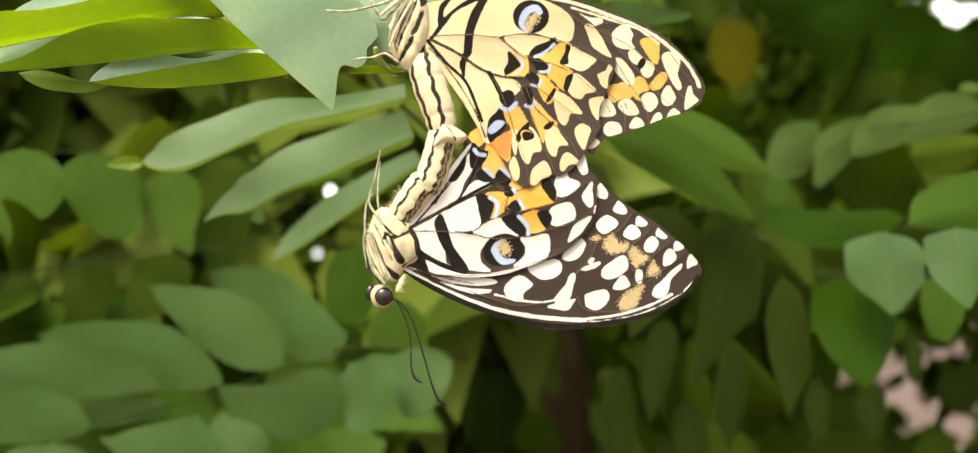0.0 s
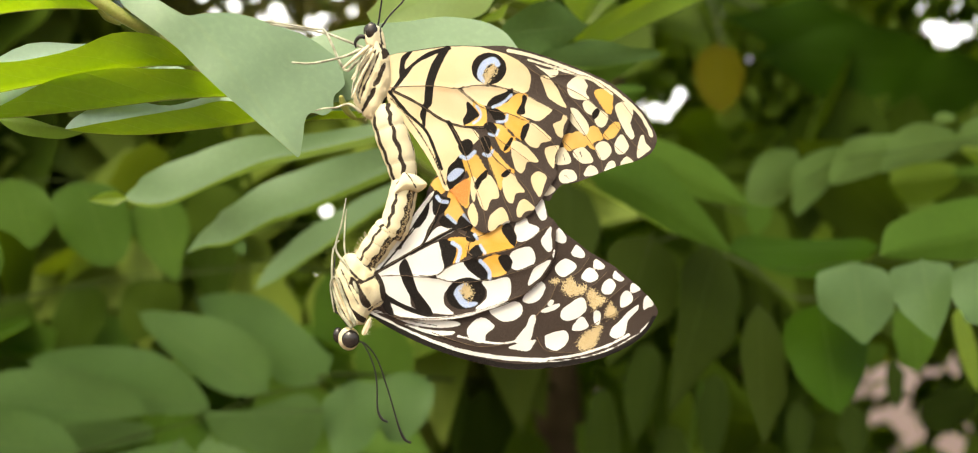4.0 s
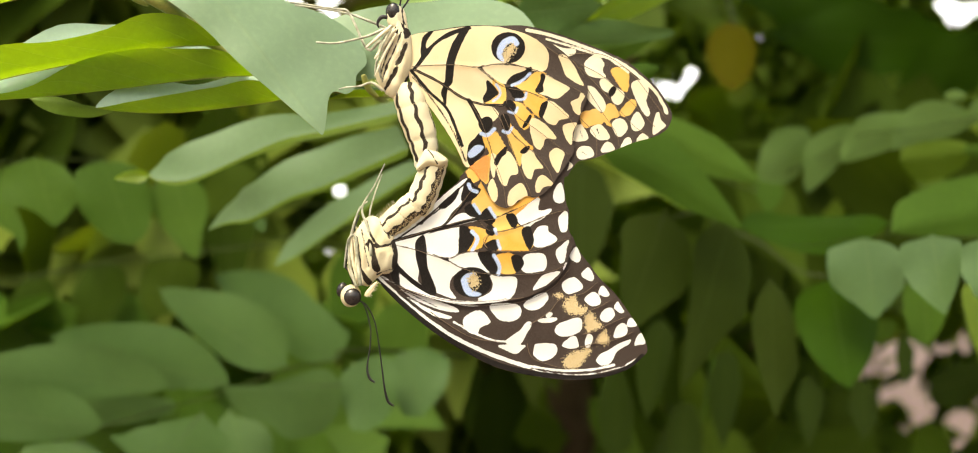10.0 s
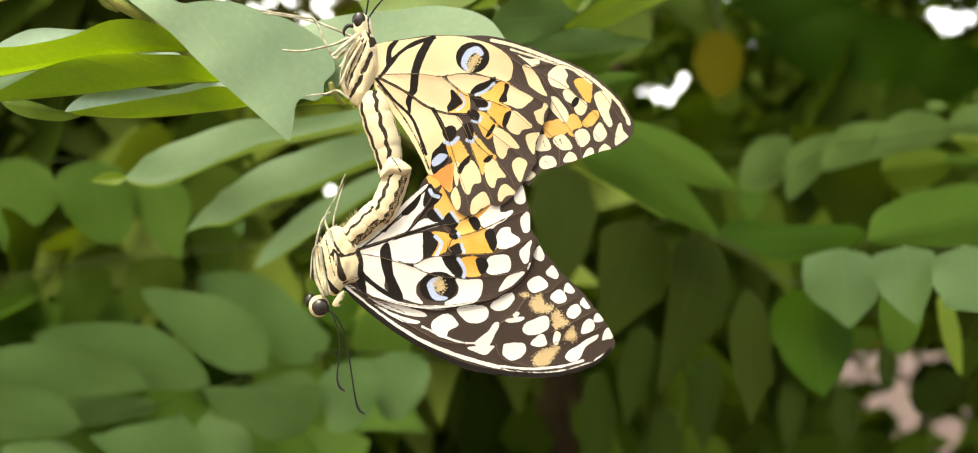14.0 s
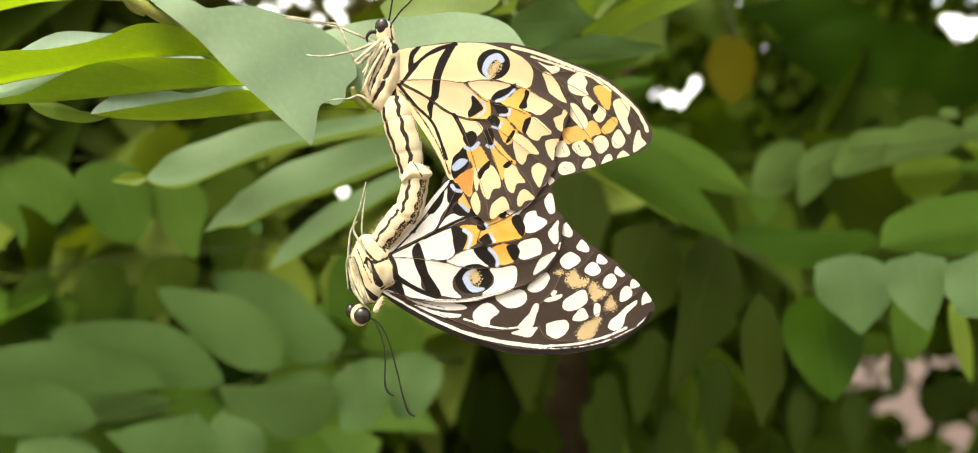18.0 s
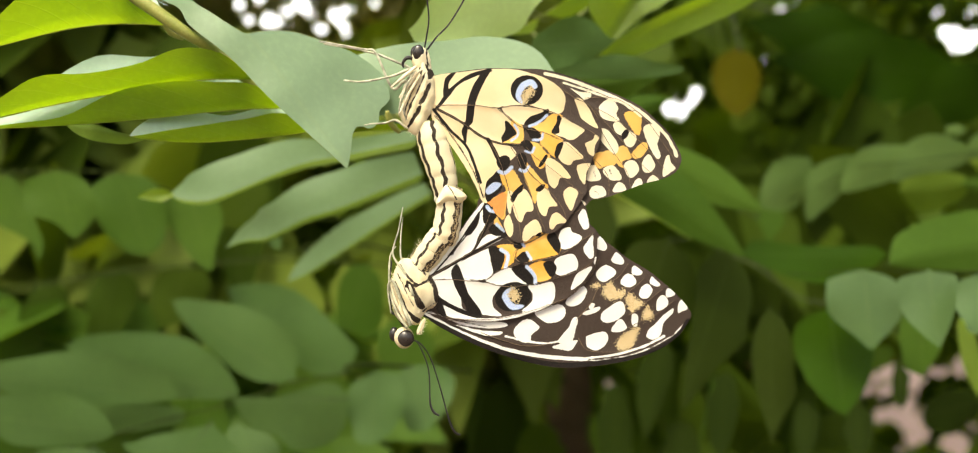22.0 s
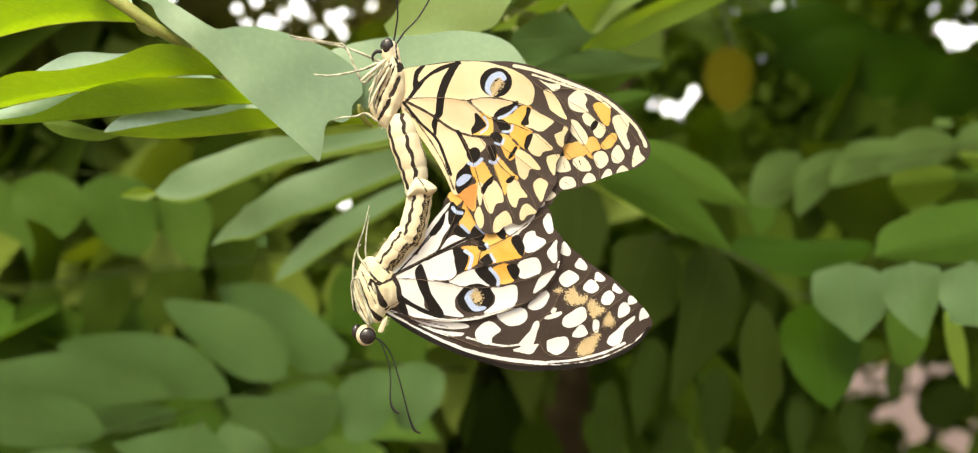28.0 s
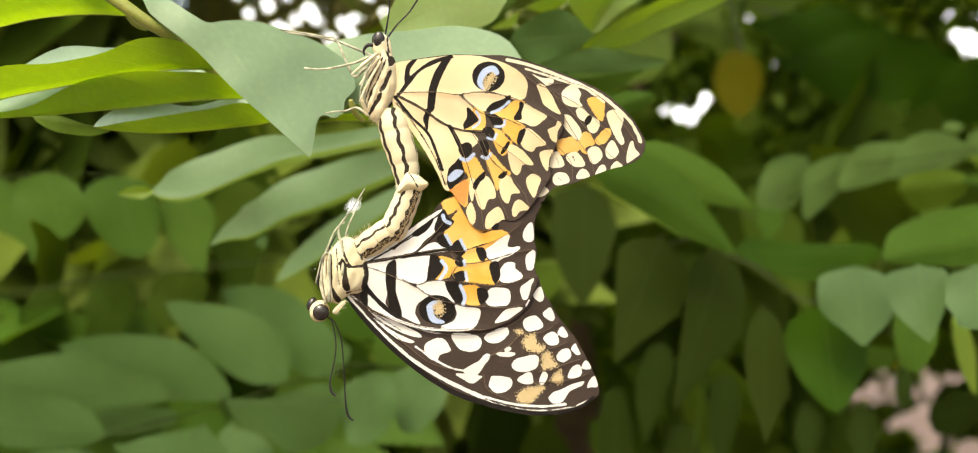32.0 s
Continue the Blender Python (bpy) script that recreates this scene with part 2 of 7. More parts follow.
LEAF_FAR = leaf_material("leaf_far", (0.098, 0.170, 0.038), (0.082, 0.146, 0.030), 0.25, 0.5, (1.8, 1.7, 0.45), 0.1, 0.15, 0.35)
STEM = plain_material("green_stem", (0.16, 0.22, 0.05), (0.24, 0.24, 0.08), 0.5, 400.0)
STEM_YOUNG = plain_material("yellow_stem", (0.23, 0.26, 0.05), (0.31, 0.30, 0.08), 0.5, 400.0)
# Stem green darkened in colour, for twigs in the shade behind leaves.
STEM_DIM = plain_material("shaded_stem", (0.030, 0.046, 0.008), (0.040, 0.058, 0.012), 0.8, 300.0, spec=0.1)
TWIG = plain_material("olive_twig", (0.034, 0.050, 0.011), (0.052, 0.068, 0.018), 0.7, 300.0)
BARK = plain_material("bark", (0.095, 0.062, 0.028), (0.135, 0.088, 0.042), 0.85, 90.0, 0.8, 0.003)
SOIL = plain_material("soil", (0.108, 0.069, 0.053), (0.148, 0.101, 0.081), 0.95, 6.0, 0.6, 0.01)
WING_CREAM = wing_material("wing_cream", (0.90, 0.755, 0.50), (0.87, 0.67, 0.40), (0.056, 0.041, 0.033))
BODY = wing_material("body_scales", (0.88, 0.81, 0.58), (0.83, 0.72, 0.46), (0.030, 0.022, 0.016), ink=((0.024, 0.018, 0.013), (0.075, 0.055, 0.040)), torn=1.7)
WING_IVORY = wing_material("wing_ivory", (0.90, 0.83, 0.66), (0.87, 0.78, 0.56), (0.056, 0.041, 0.033), ((0.88, 0.57, 0.19), (0.84, 0.48, 0.12)))
WING_WHITE = wing_material("wing_white", (0.91, 0.90, 0.87), (0.89, 0.87, 0.81), (0.048, 0.034, 0.027))
VEIN = plain_material("wing_vein", (0.13, 0.085, 0.05), (0.22, 0.15, 0.085), 0.6, 900.0)
HAIR = plain_material("cream_hair", (0.78, 0.66, 0.42), (0.86, 0.78, 0.58), 0.8, 2000.0)
BODY_PLAIN = plain_material("pale_leg", (0.80, 0.72, 0.52), (0.62, 0.52, 0.34), 0.7, 900.0)
LEG = plain_material("leg", (0.60, 0.58, 0.43), (0.20, 0.20, 0.13), 0.55, 700.0)
HORN = plain_material("antenna", (0.012, 0.010, 0.009), (0.022, 0.018, 0.015), 0.4, 900.0)
EYE = plain_material("eye", (0.020, 0.016, 0.014), (0.035, 0.028, 0.024), 0.22, 1500.0, 0.1, 0.00005, 0.6)


# ---- mesh helpers; shapes are given in millimetres, z from the plan's level at 1.2 m ----
LEVEL = 1.2


def place(p):
    return Vector((p[0] / 1000, p[1] / 1000, LEVEL + p[2] / 1000))


def mesh_of(name, verts, faces, smooth=True):
    me = bpy.data.meshes.new(name)
    me.from_pydata([tuple(v) for v in verts], [], faces)
    me.update()
    if smooth:
        me.polygons.foreach_set("use_smooth", [True] * len(me.polygons))
    return me


def part(name, me, material, parent, label="", at=None):
    ob = new(name, me)
    if not me.materials:
        me.materials.append(material)
    ob.parent = parent
    if at is not None:
        ob.location = at
    return tagged(ob, label)


def thing(name, where, label, category, group="", kind=""):
    ob = new(name)
    ob.empty_display_size = 0.01
    ob.location = where
    return tagged(ob, label, category, group, kind)


def spline(points, steps=8, closed=False):
    """Catmull-Rom through the points."""
    pts = [np.array(p, float) for p in points]
    n = len(pts)
    out = []
    for i in range(n if closed else n - 1):
        if closed:
            a, b, c, d = pts[i - 1], pts[i], pts[(i + 1) % n], pts[(i + 2) % n]
        else:
            a, b, c, d = pts[max(i - 1, 0)], pts[i], pts[i + 1], pts[min(i + 2, n - 1)]
        for k in range(steps):
            t = k / steps
            out.append(0.5 * (2 * b + (c - a) * t + (2 * a - 5 * b + 4 * c - d) * t * t + (3 * b - a - 3 * c + d) * t ** 3))
    if not closed:
        out.append(pts[-1])
    return np.array(out)


def tube(points, radii, sides=8, flat=1.0):
    """A lofted tube round a line of points, with closed rounded ends. Returns verts, faces."""
    pts = [Vector(p) for p in points]
    n = len(pts)
    if not hasattr(radii, "__len__"):
        radii = [radii] * n
    radii = np.interp(np.linspace(0, 1, n), np.linspace(0, 1, len(radii)), radii)
    verts, faces = [], []
    side = None
    for i, p in enumerate(pts):
        d = (pts[min(i + 1, n - 1)] - pts[max(i - 1, 0)]).normalized()
        ref = Vector((0, -1, 0))
        if abs(d.dot(ref)) > 0.95:
            ref = Vector((1, 0, 0))
        a = d.cross(ref).normalized()
        if side is not None and a.dot(side) < 0:
            a = -a
        side = a
        b = a.cross(d).normalized()
        for k in range(sides):
            w = 2 * math.pi * k / sides
            verts.append(p + a * (math.cos(w) * radii[i]) + b * (math.sin(w) * radii[i] * flat))
    for i in range(n - 1):
        for k in range(sides):
            q = (k + 1) % sides
            faces.append((i * sides + k, i * sides + q, (i + 1) * sides + q, (i + 1) * sides + k))
    for i, p in ((0, pts[0]), (n - 1, pts[-1])):
        verts.append(p)
        c = len(verts) - 1
        for k in range(sides):
            q = (k + 1) % sides
            faces.append((c, i * sides + q, i * sides + k) if i == 0 else (c, i * sides + k, i * sides + q))
    return verts, faces


def tube_mesh(name, points, radii, sides=8, flat=1.0, steps=6, scale=0.001):
    v, f = tube([Vector(p) * scale for p in spline(points, steps)], np.array(radii) * scale if hasattr(radii, "__len__") else radii * scale, sides, flat)
    return mesh_of(name, v, f)


# ---- leaves ----
def profile(s, blunt=False):
    """Half width of a leaflet along its length, 0 to 1 to 0, with a drawn-out or a blunt tip."""
    if blunt:
        return max(0.0, math.sin(math.pi * s ** 0.95)) ** 0.56
    t = min(1.0, max(0.0, (s - 0.68) / 0.32))
    return max(0.0, math.sin(math.pi * s ** 0.88)) ** 0.70 * (1.0 - 0.50 * t * t * (3 - 2 * t))


def leaf_mesh(base, tip, left, right, lean_left=0.0, lean_right=0.0, bow=(0, 0, 0), sag=0.0, rows=40, cols=5, seed=0, wave=0.06, shape=None, blunt=False, rim=None):
    """A blade from base to tip (metres). left and right: half widths on the two sides of the way from base to tip, seen from -y;
    lean: how far each half swings away from (+) or towards (-) the viewer per unit of width."""
    base, tip, bow = Vector(base), Vector(tip), Vector(bow)
    way = tip - base
    across = Vector((-way.z, 0, way.x)).normalized()
    verts, faces, uv = [], [], []
    for i in range(rows + 1):
        s = i / rows
        mid = base + way * s + bow * (4 * s * (1 - s)) + Vector((0, 0, -sag * s * s))
        w = max(profile(s, blunt), 0.012)
        for j in range(-cols, cols + 1):
            u = j / cols
            half = left if u > 0 else right
            lean = lean_left if u > 0 else lean_right
            a = abs(u)
            ripple = 1 + wave * noise.noise((s * 5.0, seed * 3.7, 1.0 if u > 0 else 5.0)) * 2
            wide = max(0.012, float(np.interp(s, shape[0], shape[1]))) if shape and u > 0 else max(0.012, float(np.interp(s, rim[0], rim[1]))) if rim and u < 0 else w
            reach = half * wide * a * ripple
            curl = 0.10 * half * w * a * a * math.sin(s * 9 + seed)
            p = mid + across * (reach if u > 0 else -reach) + Vector((0, lean * reach + curl, 0))
            verts.append(p)
            uv.append((u, s, 0.0))
    n = 2 * cols + 1
    for i in range(rows):
        for j in range(n - 1):
            faces.append((i * n + j, i * n + j + 1, (i + 1) * n + j + 1, (i + 1) * n + j))
    me = mesh_of("leaf", verts, faces)
    layer = me.attributes.new("blade", "FLOAT_VECTOR", "POINT")
    layer.data.foreach_set("vector", np.array(uv, dtype=np.float32).ravel())
    return me


leaf_count = 0


def leaf(parent, base, tip, left, right, material=None, lean=(0.0, 0.0), bow=(0, 0, 0), sag=0.0, stalk=True, label="", wave=0.06, shape=None, blunt=False, rim=None):
    """One leaf as a part of its branch, with a midrib under it. Millimetres."""
    global leaf_count
    leaf_count += 1
    origin = parent.location
    b, t = place(base) - origin, place(tip) - origin
    me = leaf_mesh(b, t, left / 1000, right / 1000, lean[0], lean[1], Vector(bow) / 1000, sag / 1000, seed=leaf_count, wave=wave, shape=shape, blunt=blunt, rim=rim)
    ob = part("leaf", me, material or LEAF, parent, label)
    if stalk:
        mids = [b + (t - b) * s + Vector(bow) / 1000 * (4 * s * (1 - s)) + Vector((0, 0.0004, -sag / 1000 * s * s)) for s in (0.0, 0.15, 0.3, 0.45, 0.6, 0.75, 0.9)]
        size = max(left, right) / 1000 * 0.028
        v, f = tube(mids, [size, size * 0.25], 5)
        part("midrib", mesh_of("midrib", v, f), STEM, ob)
    return ob


def stem(parent, points, radii, material=None, name="stem"):
    o = parent.location
    v, f = tube([place(p) - o for p in spline(points, 6)], np.array(radii) / 1000, 8)
    return part(name, mesh_of(name, v, f), material or STEM, parent)


def outline_distance(poly, pts):
    """Signed distance in mm of points to a closed outline, negative inside."""
    poly = np.asarray(poly, float)
    best = np.full(len(pts), 1e9)
    odd = np.zeros(len(pts), bool)
    for a, b in zip(poly, np.roll(poly, -1, 0)):
        e = b - a
        w = pts - a
        t = np.clip((w @ e) / max(e @ e, 1e-9), 0, 1)
        q = w - t[:, None] * e
        best = np.minimum(best, (q * q).sum(1))
        up = ((a[1] <= pts[:, 1]) & (b[1] > pts[:, 1])) | ((b[1] <= pts[:, 1]) & (a[1] > pts[:, 1]))
        cross = e[0] * w[:, 1] - e[1] * w[:, 0]
        odd ^= up & ((cross > 0) == (e[1] > 0))
    d = np.sqrt(best)
    return np.where(odd, -d, d)


def stroke_distance(line, pts, wide):
    best = np.full(len(pts), 1e9)
    for a, b in zip(line[:-1], line[1:]):
        e = b - a
        w = pts - a
        t = np.clip((w @ e) / max(e @ e, 1e-9), 0, 1)
        q = w - t[:, None] * e
        best = np.minimum(best, (q * q).sum(1))
    return np.sqrt(best) - wide


def to_rim(edge, pts, rim):
    """Pulls the chosen points onto the nearest place of a closed outline."""
    some = pts[rim]
    best, where = np.full(len(some), 1e9), some.copy()
    for a, b in zip(edge, np.roll(edge, -1, 0)):
        e = b - a
        t = np.clip(((some - a) @ e) / max(e @ e, 1e-9), 0, 1)
        q = a + t[:, None] * e
        g = ((some - q) ** 2).sum(1)
        hit = g < best
        best[hit], where[hit] = g[hit], q[hit]
    pts = pts.copy()
    pts[rim] = where
    return pts


def blade(parent, mid, left, right, material, lean=(0.25, -0.15), far=None, label=""):
    """A leaf along a midrib (mm, base to tip). left and right: half widths seen from -y, closer together towards both ends; a negative one folds
    back over the other half. lean: how far each half swings away from (+) or towards (-) the viewer per mm of width.
    far: another material for the left half."""
    global leaf_count
    leaf_count += 1
    seed = leaf_count
    rows, cols = 36, 4
    line = spline(mid, 12)
    run = np.concatenate([[0], np.cumsum(np.linalg.norm(np.diff(line, axis=0), axis=1))])
    steps = (1 - np.cos(np.linspace(0, math.pi, rows + 1))) / 2
    at = steps * run[-1]
    pts = np.stack([np.interp(at, run, line[:, k]) for k in range(3)], 1)
    way = np.gradient(pts, axis=0)
    across = np.stack([-way[:, 2], np.zeros(rows + 1), way[:, 0]], 1)
    across /= np.linalg.norm(across, axis=1)[:, None]

    def even(widths):
        w = np.array(spline([(v,) for v in widths], 8)).ravel()
        return np.interp(np.linspace(0, 1, rows + 1), np.linspace(0, 1, len(w)), w)

    half = {1: even(left), -1: even(right)}
    verts, uv = [], []
    for i, s in enumerate(steps):
        for j in range(-cols, cols + 1):
            u = j / cols
            side = 1 if u > 0 else -1
            w = half[side][i]
            size = abs(w) * abs(u)
            wobble = 1 + 0.03 * noise.noise((s * 7.0, seed * 3.7, side * 2.0))
            curl = (0.14 if mid[0][1] < 300 else 0.06) * abs(w) * u * u * math.sin(s * 8 + seed * 1.7)
            p = pts[i] + across[i] * (side * w * abs(u) * wobble)
            verts.append(((p[0]) / 1000, (p[1] + lean[0 if side > 0 else 1] * size + curl) / 1000, LEVEL + p[2] / 1000))
            uv.append((u, s, 0.0))
    n = 2 * cols + 1
    faces = [(i * n + j, i * n + j + 1, (i + 1) * n + j + 1, (i + 1) * n + j) for i in range(rows) for j in range(n - 1)]
    origin = parent.location
    me = mesh_of("leaf", [Vector(v) - origin for v in verts], faces)
    layer = me.attributes.new("blade", "FLOAT_VECTOR", "POINT")
    layer.data.foreach_set("vector", np.array(uv, dtype=np.float32).ravel())
    me.materials.append(material)
    if far:
        me.materials.append(far)
        me.polygons.foreach_set("material_index", [0 if k % (n - 1) < cols else 1 for k in range(len(faces))])
    ob = part("leaf", me, material, parent, label)
    size = max(0.1, max(max(map(abs, left)), max(map(abs, right))) * 0.016)
    v, f = tube([place((p[0], p[1] + 0.15, p[2])) - origin for p in pts[::4]], [size / 1000, size * 0.25 / 1000], 5)
    part("midrib", mesh_of("midrib", v, f), STEM_YOUNG if material is LEAF_THIN else STEM if mid[0][1] < 300 else TWIG, ob)
    return ob


def outline_leaf(parent, outline, depth, crease, material, label):
    """A broad flat leaf by its outline, folded along a crease: the half above leans back, the half below hangs."""
    edge = spline(outline, 4, True)
    cell = 0.4
    low, high = edge.min(0) - cell, edge.max(0) + cell
    gx, gz = np.meshgrid(np.arange(low[0], high[0], cell), np.arange(low[1], high[1], cell))
    pts = np.stack([gx.ravel(), gz.ravel()], 1)
    d = outline_distance(edge, pts)
    keep = d < cell * 1.42
    pts = to_rim(edge, pts, keep & (d > -cell * 0.45))
    index = np.full(len(pts), -1)
    index[keep] = np.arange(keep.sum())
    grid = index.reshape(gx.shape)
    quads = np.stack([grid[:-1, :-1].ravel(), grid[:-1, 1:].ravel(), grid[1:, 1:].ravel(), grid[1:, :-1].ravel()], 1)
    quads = quads[(quads >= 0).all(1)]
    corner = pts[keep][quads]
    size = 0.5 * np.abs((corner[:, 2, 0] - corner[:, 0, 0]) * (corner[:, 3, 1] - corner[:, 1, 1]) - (corner[:, 3, 0] - corner[:, 1, 0]) * (corner[:, 2, 1] - corner[:, 0, 1]))
    faces = quads[(d[keep] < 0)[quads].any(1) & (size > 0.06 * cell * cell)].tolist()
    p = pts[keep]
    fold = spline(crease, 6)
    off = stroke_distance(fold, p, 0.0)
    along = np.interp(p[:, 0], fold[:, 0], fold[:, 1])
    above = p[:, 1] > along
    y = depth + 0.6 * np.where(above, off, -off) + 0.34 * (np.sqrt(off * off + 4.0) - 2.0) + 0.45 * np.sin(p[:, 0] * 0.35) * np.sin(p[:, 1] * 0.3 + 1.0)
    origin = parent.location
    me = mesh_of("leaf", [place((a, b, c)) - origin for (a, c), b in zip(p, y)], faces)
    span = fold[-1][0] - fold[0][0]
    uv = np.stack([np.where(above, off, -off) / 16.0, (p[:, 0] - fold[0][0]) / span, np.zeros(len(p))], 1)
    me.attributes.new("blade", "FLOAT_VECTOR", "POINT").data.foreach_set("vector", uv.astype(np.float32).ravel())
    ob = part("leaf", me, material, parent, label)
    # The margin's thin highlight, laid on as a pale rib widening to the tip.
    v, f = tube([place((x, depth + 0.05, z)) - origin for x, z in spline(outline[1:10], 4)], [0.00005, 0.00006, 0.00009], 5)
    part("leaf_edge", mesh_of("leaf_edge", v, f), STEM_YOUNG, ob, "thin yellowish line for the highlight on the leaf margin")
    return ob


# ---- ground, wall, hedge ----
def ground_sheet():
    bm = bmesh.new()
    xs = [math.copysign(abs(k / 24) ** 3 * 300, k) for k in range(-24, 25)]
    grid = [[bm.verts.new((x, y + 1, noise.noise((x * 0.8, y * 0.8, 0)) * 0.03)) for x in xs] for y in xs]
    for i in range(48):
        for j in range(48):
            bm.faces.new((grid[i][j], grid[i][j + 1], grid[i + 1][j + 1], grid[i + 1][j]))
    me = bpy.data.meshes.new("ground")
    bm.to_mesh(me)
    me.materials.append(SOIL)
    tagged(new("ground", me), "dry pinkish brown garden soil round the shrubs", "ground", kind="structure")


def scatter(name, count, centre, size, length, width, material, label, category, gaps=(), hang=0.6, seed=1, face=0.5, bumpy=False, pad=1.6):
    """A mass of simple leaves in one mesh. gaps: kept open; pad: how much wider, for those behind or before the leaves that rim them."""
    rnd = np.random.RandomState(seed)
    p = np.array(centre) + (rnd.rand(count, 3) - 0.5) * np.array(size)
    n = count
    d = rnd.normal(size=(n, 3)) * np.array((1, 0.6, 0.7)) + np.array((0, 0, -hang))
    d /= np.linalg.norm(d, axis=1)[:, None]
    up = rnd.normal(size=(n, 3)) * 0.6 + np.array((0, -face, 0.6))
    s = np.cross(d, up)
    s /= np.linalg.norm(s, axis=1)[:, None]
    m = np.cross(s, d)
    ln = length * (0.6 + 0.7 * rnd.rand(n))[:, None]
    keep = np.ones(n, bool)
    if bumpy:
        u, w = (p[:, 0] - centre[0]) / size[0] * 2, (p[:, 2] - centre[2]) / size[2] * 2
        swell = 0.86 + 0.10 * np.sin(p[:, 0] * 4.1 + seed) + 0.06 * np.sin(p[:, 0] * 11.0 + p[:, 1] * 7.0)
        keep &= (np.abs(u) ** 3 + np.maximum(w, 0) ** 3) < swell
    if gaps:
        wd = ln * width / length
        for l in (0.0, 0.12, 0.25, 0.37, 0.5, 0.62, 0.75, 0.87, 1.0):
            for w in (-1, -0.5, 0, 0.5, 1):
                q = p + d * ln * l + s * wd * w * 0.5 * min(1.0, 1.1 * math.sin(math.pi * l) + 0.05) + np.array((0, 0, -1)) * ln * 0.18 * l * l
                a, b = q[:, 0] / q[:, 1] * 1000, (q[:, 2] - LEVEL) / q[:, 1] * 1000
                for gx, gz, r in gaps:
                    keep &= np.hypot(a - gx, b - gz) > r + pad + 12 * np.maximum(0, 0.9 - q[:, 1])
    p, d, s, m, ln = p[keep], d[keep], s[keep], m[keep], ln[keep]
    n = len(p)
    wd = ln * width / length
    shape = [(0, 0, 0), (0.17, 0.75, 0), (0.4, 1.0, 0), (0.72, 0.5, 0), (1.0, 0.0, 0), (0.72, -0.5, 0), (0.4, -1.0, 0), (0.17, -0.75, 0), (0.3, 0, -0.25), (0.65, 0, -0.22)]
    verts, uv = [], []
    for l, w, h in shape:
        verts.append(p + d * ln * l + s * wd * w * 0.5 + m * wd * h * 0.5 + np.array((0, 0, -1)) * ln * 0.18 * l * l)
        uv.append((w, l, 0))
    verts = np.stack(verts, 1).reshape(-1, 3)
    cells = [(0, 1, 8), (0, 8, 7), (1, 2, 8), (8, 6, 7), (2, 9, 8), (8, 9, 6), (2, 3, 9), (9, 5, 6), (3, 4, 9), (9, 4, 5)]
    faces = (np.arange(n)[:, None, None] * 10 + np.array(cells)[None]).reshape(-1, 3).tolist()
    me = mesh_of(name, verts, faces)
    layer = me.attributes.new("blade", "FLOAT_VECTOR", "POINT")
    layer.data.foreach_set("vector", np.tile(np.array(uv, dtype=np.float32), (n, 1)).ravel())
    me.materials.append(material)
    return tagged(new(name, me), label, category, kind="stuff")


# openings in the hedge towards the sky: (x, z, radius) at one metre from the viewer, in mm
GAPS_ABOVE = [(-209, 177, 1.6), (-193, 184, 2.6), (-200, 165, 1.2), (-187, 165, 1.9), (-179, 164, 1.9), (-169, 172, 1.6), (-160, 181, 2.6), (-154, 173, 1.6), (-131, 171, 1.9), (-123, 174, 2.2), (-124, 160, 1.6), (-142, 158, 1.6), (-99, 180, 1.6), (-263, 186, 1.9), (-271, 191, 1.9), (-218, 193, 1.6), (-238, 201, 1.9), (-147, 196, 1.9), (-113, 194, 1.9), (-87, 197, 1.6), (-178, 194, 2.2)]
GAPS_MIDDLE = [(141, 99, 1.9), (135, 93, 1.5), (150, 94, 1.7), (162, 111, 1.6), (165, 104, 1.4), (157, 102, 1), (125, 95, 1.2), (213, 121, 1.8)]
GAPS_FAR = [(365, 162, 1.9), (374, 160, 2.3), (384, 159, 2.2), (378, 151, 2.1), (395, 160, 1.3), (400, 154, 0.8), (361, 185, 0.6)]
GAPS = GAPS_ABOVE + GAPS_MIDDLE + GAPS_FAR + [(-122, 20, 1.8), (-156, -49, 2)]
GAPS_LOW = [(289.4, -126.5, 1.7), (301.0, -120.4, 2.2), (318.6, -116.2, 2.8), (319.7, -128.4, 1.5), (321.3, -147.6, 3.2), (336.4, -147.5, 3.0), (349.1, -162.6, 3.3), (374.3, -168.5, 4.4), (384.4, -171.5, 3.4), (352.0, -122.1, 1.5), (364.0, -112.0, 1.9)]
YELLOW_GAP = [(197.5, 131.4, 22), (198.8, 113.9, 22), (198.2, 98.9, 16), (202.1, 88.9, 10)]


def bright_haze():
    """Plain bright overcast distance, far behind the hedge."""
    n = Nodes("haze")
    glow = n.add("Emission")
    glow.inputs["Color"].default_value, glow.inputs["Strength"].default_value = (1.0, 0.96, 0.96, 1), 2.4
    n.link(glow.outputs[0], n.out.inputs["Surface"])
    me = mesh_of("backdrop", [(-5.3, 20, 0.0), (9, 20, 0.0), (9, 20, 5.6), (-5.3, 20, 5.6)], [(0, 1, 2, 3)], False)
    me.materials.append(n.mat)
    tagged(new("backdrop", me), "bright white hazy sky far behind the hedge", "sky", kind="structure")


ground_sheet()
bright_haze()
scatter("hedge_foliage", 9600, (0, 1.05, 1.05), (2.7, 0.7, 2.1), 0.085, 0.046, LEAF_HEDGE, "dense dark green hedge leaves in shade", "foliage", GAPS + GAPS_LOW, seed=3, bumpy=True, pad=2.6)
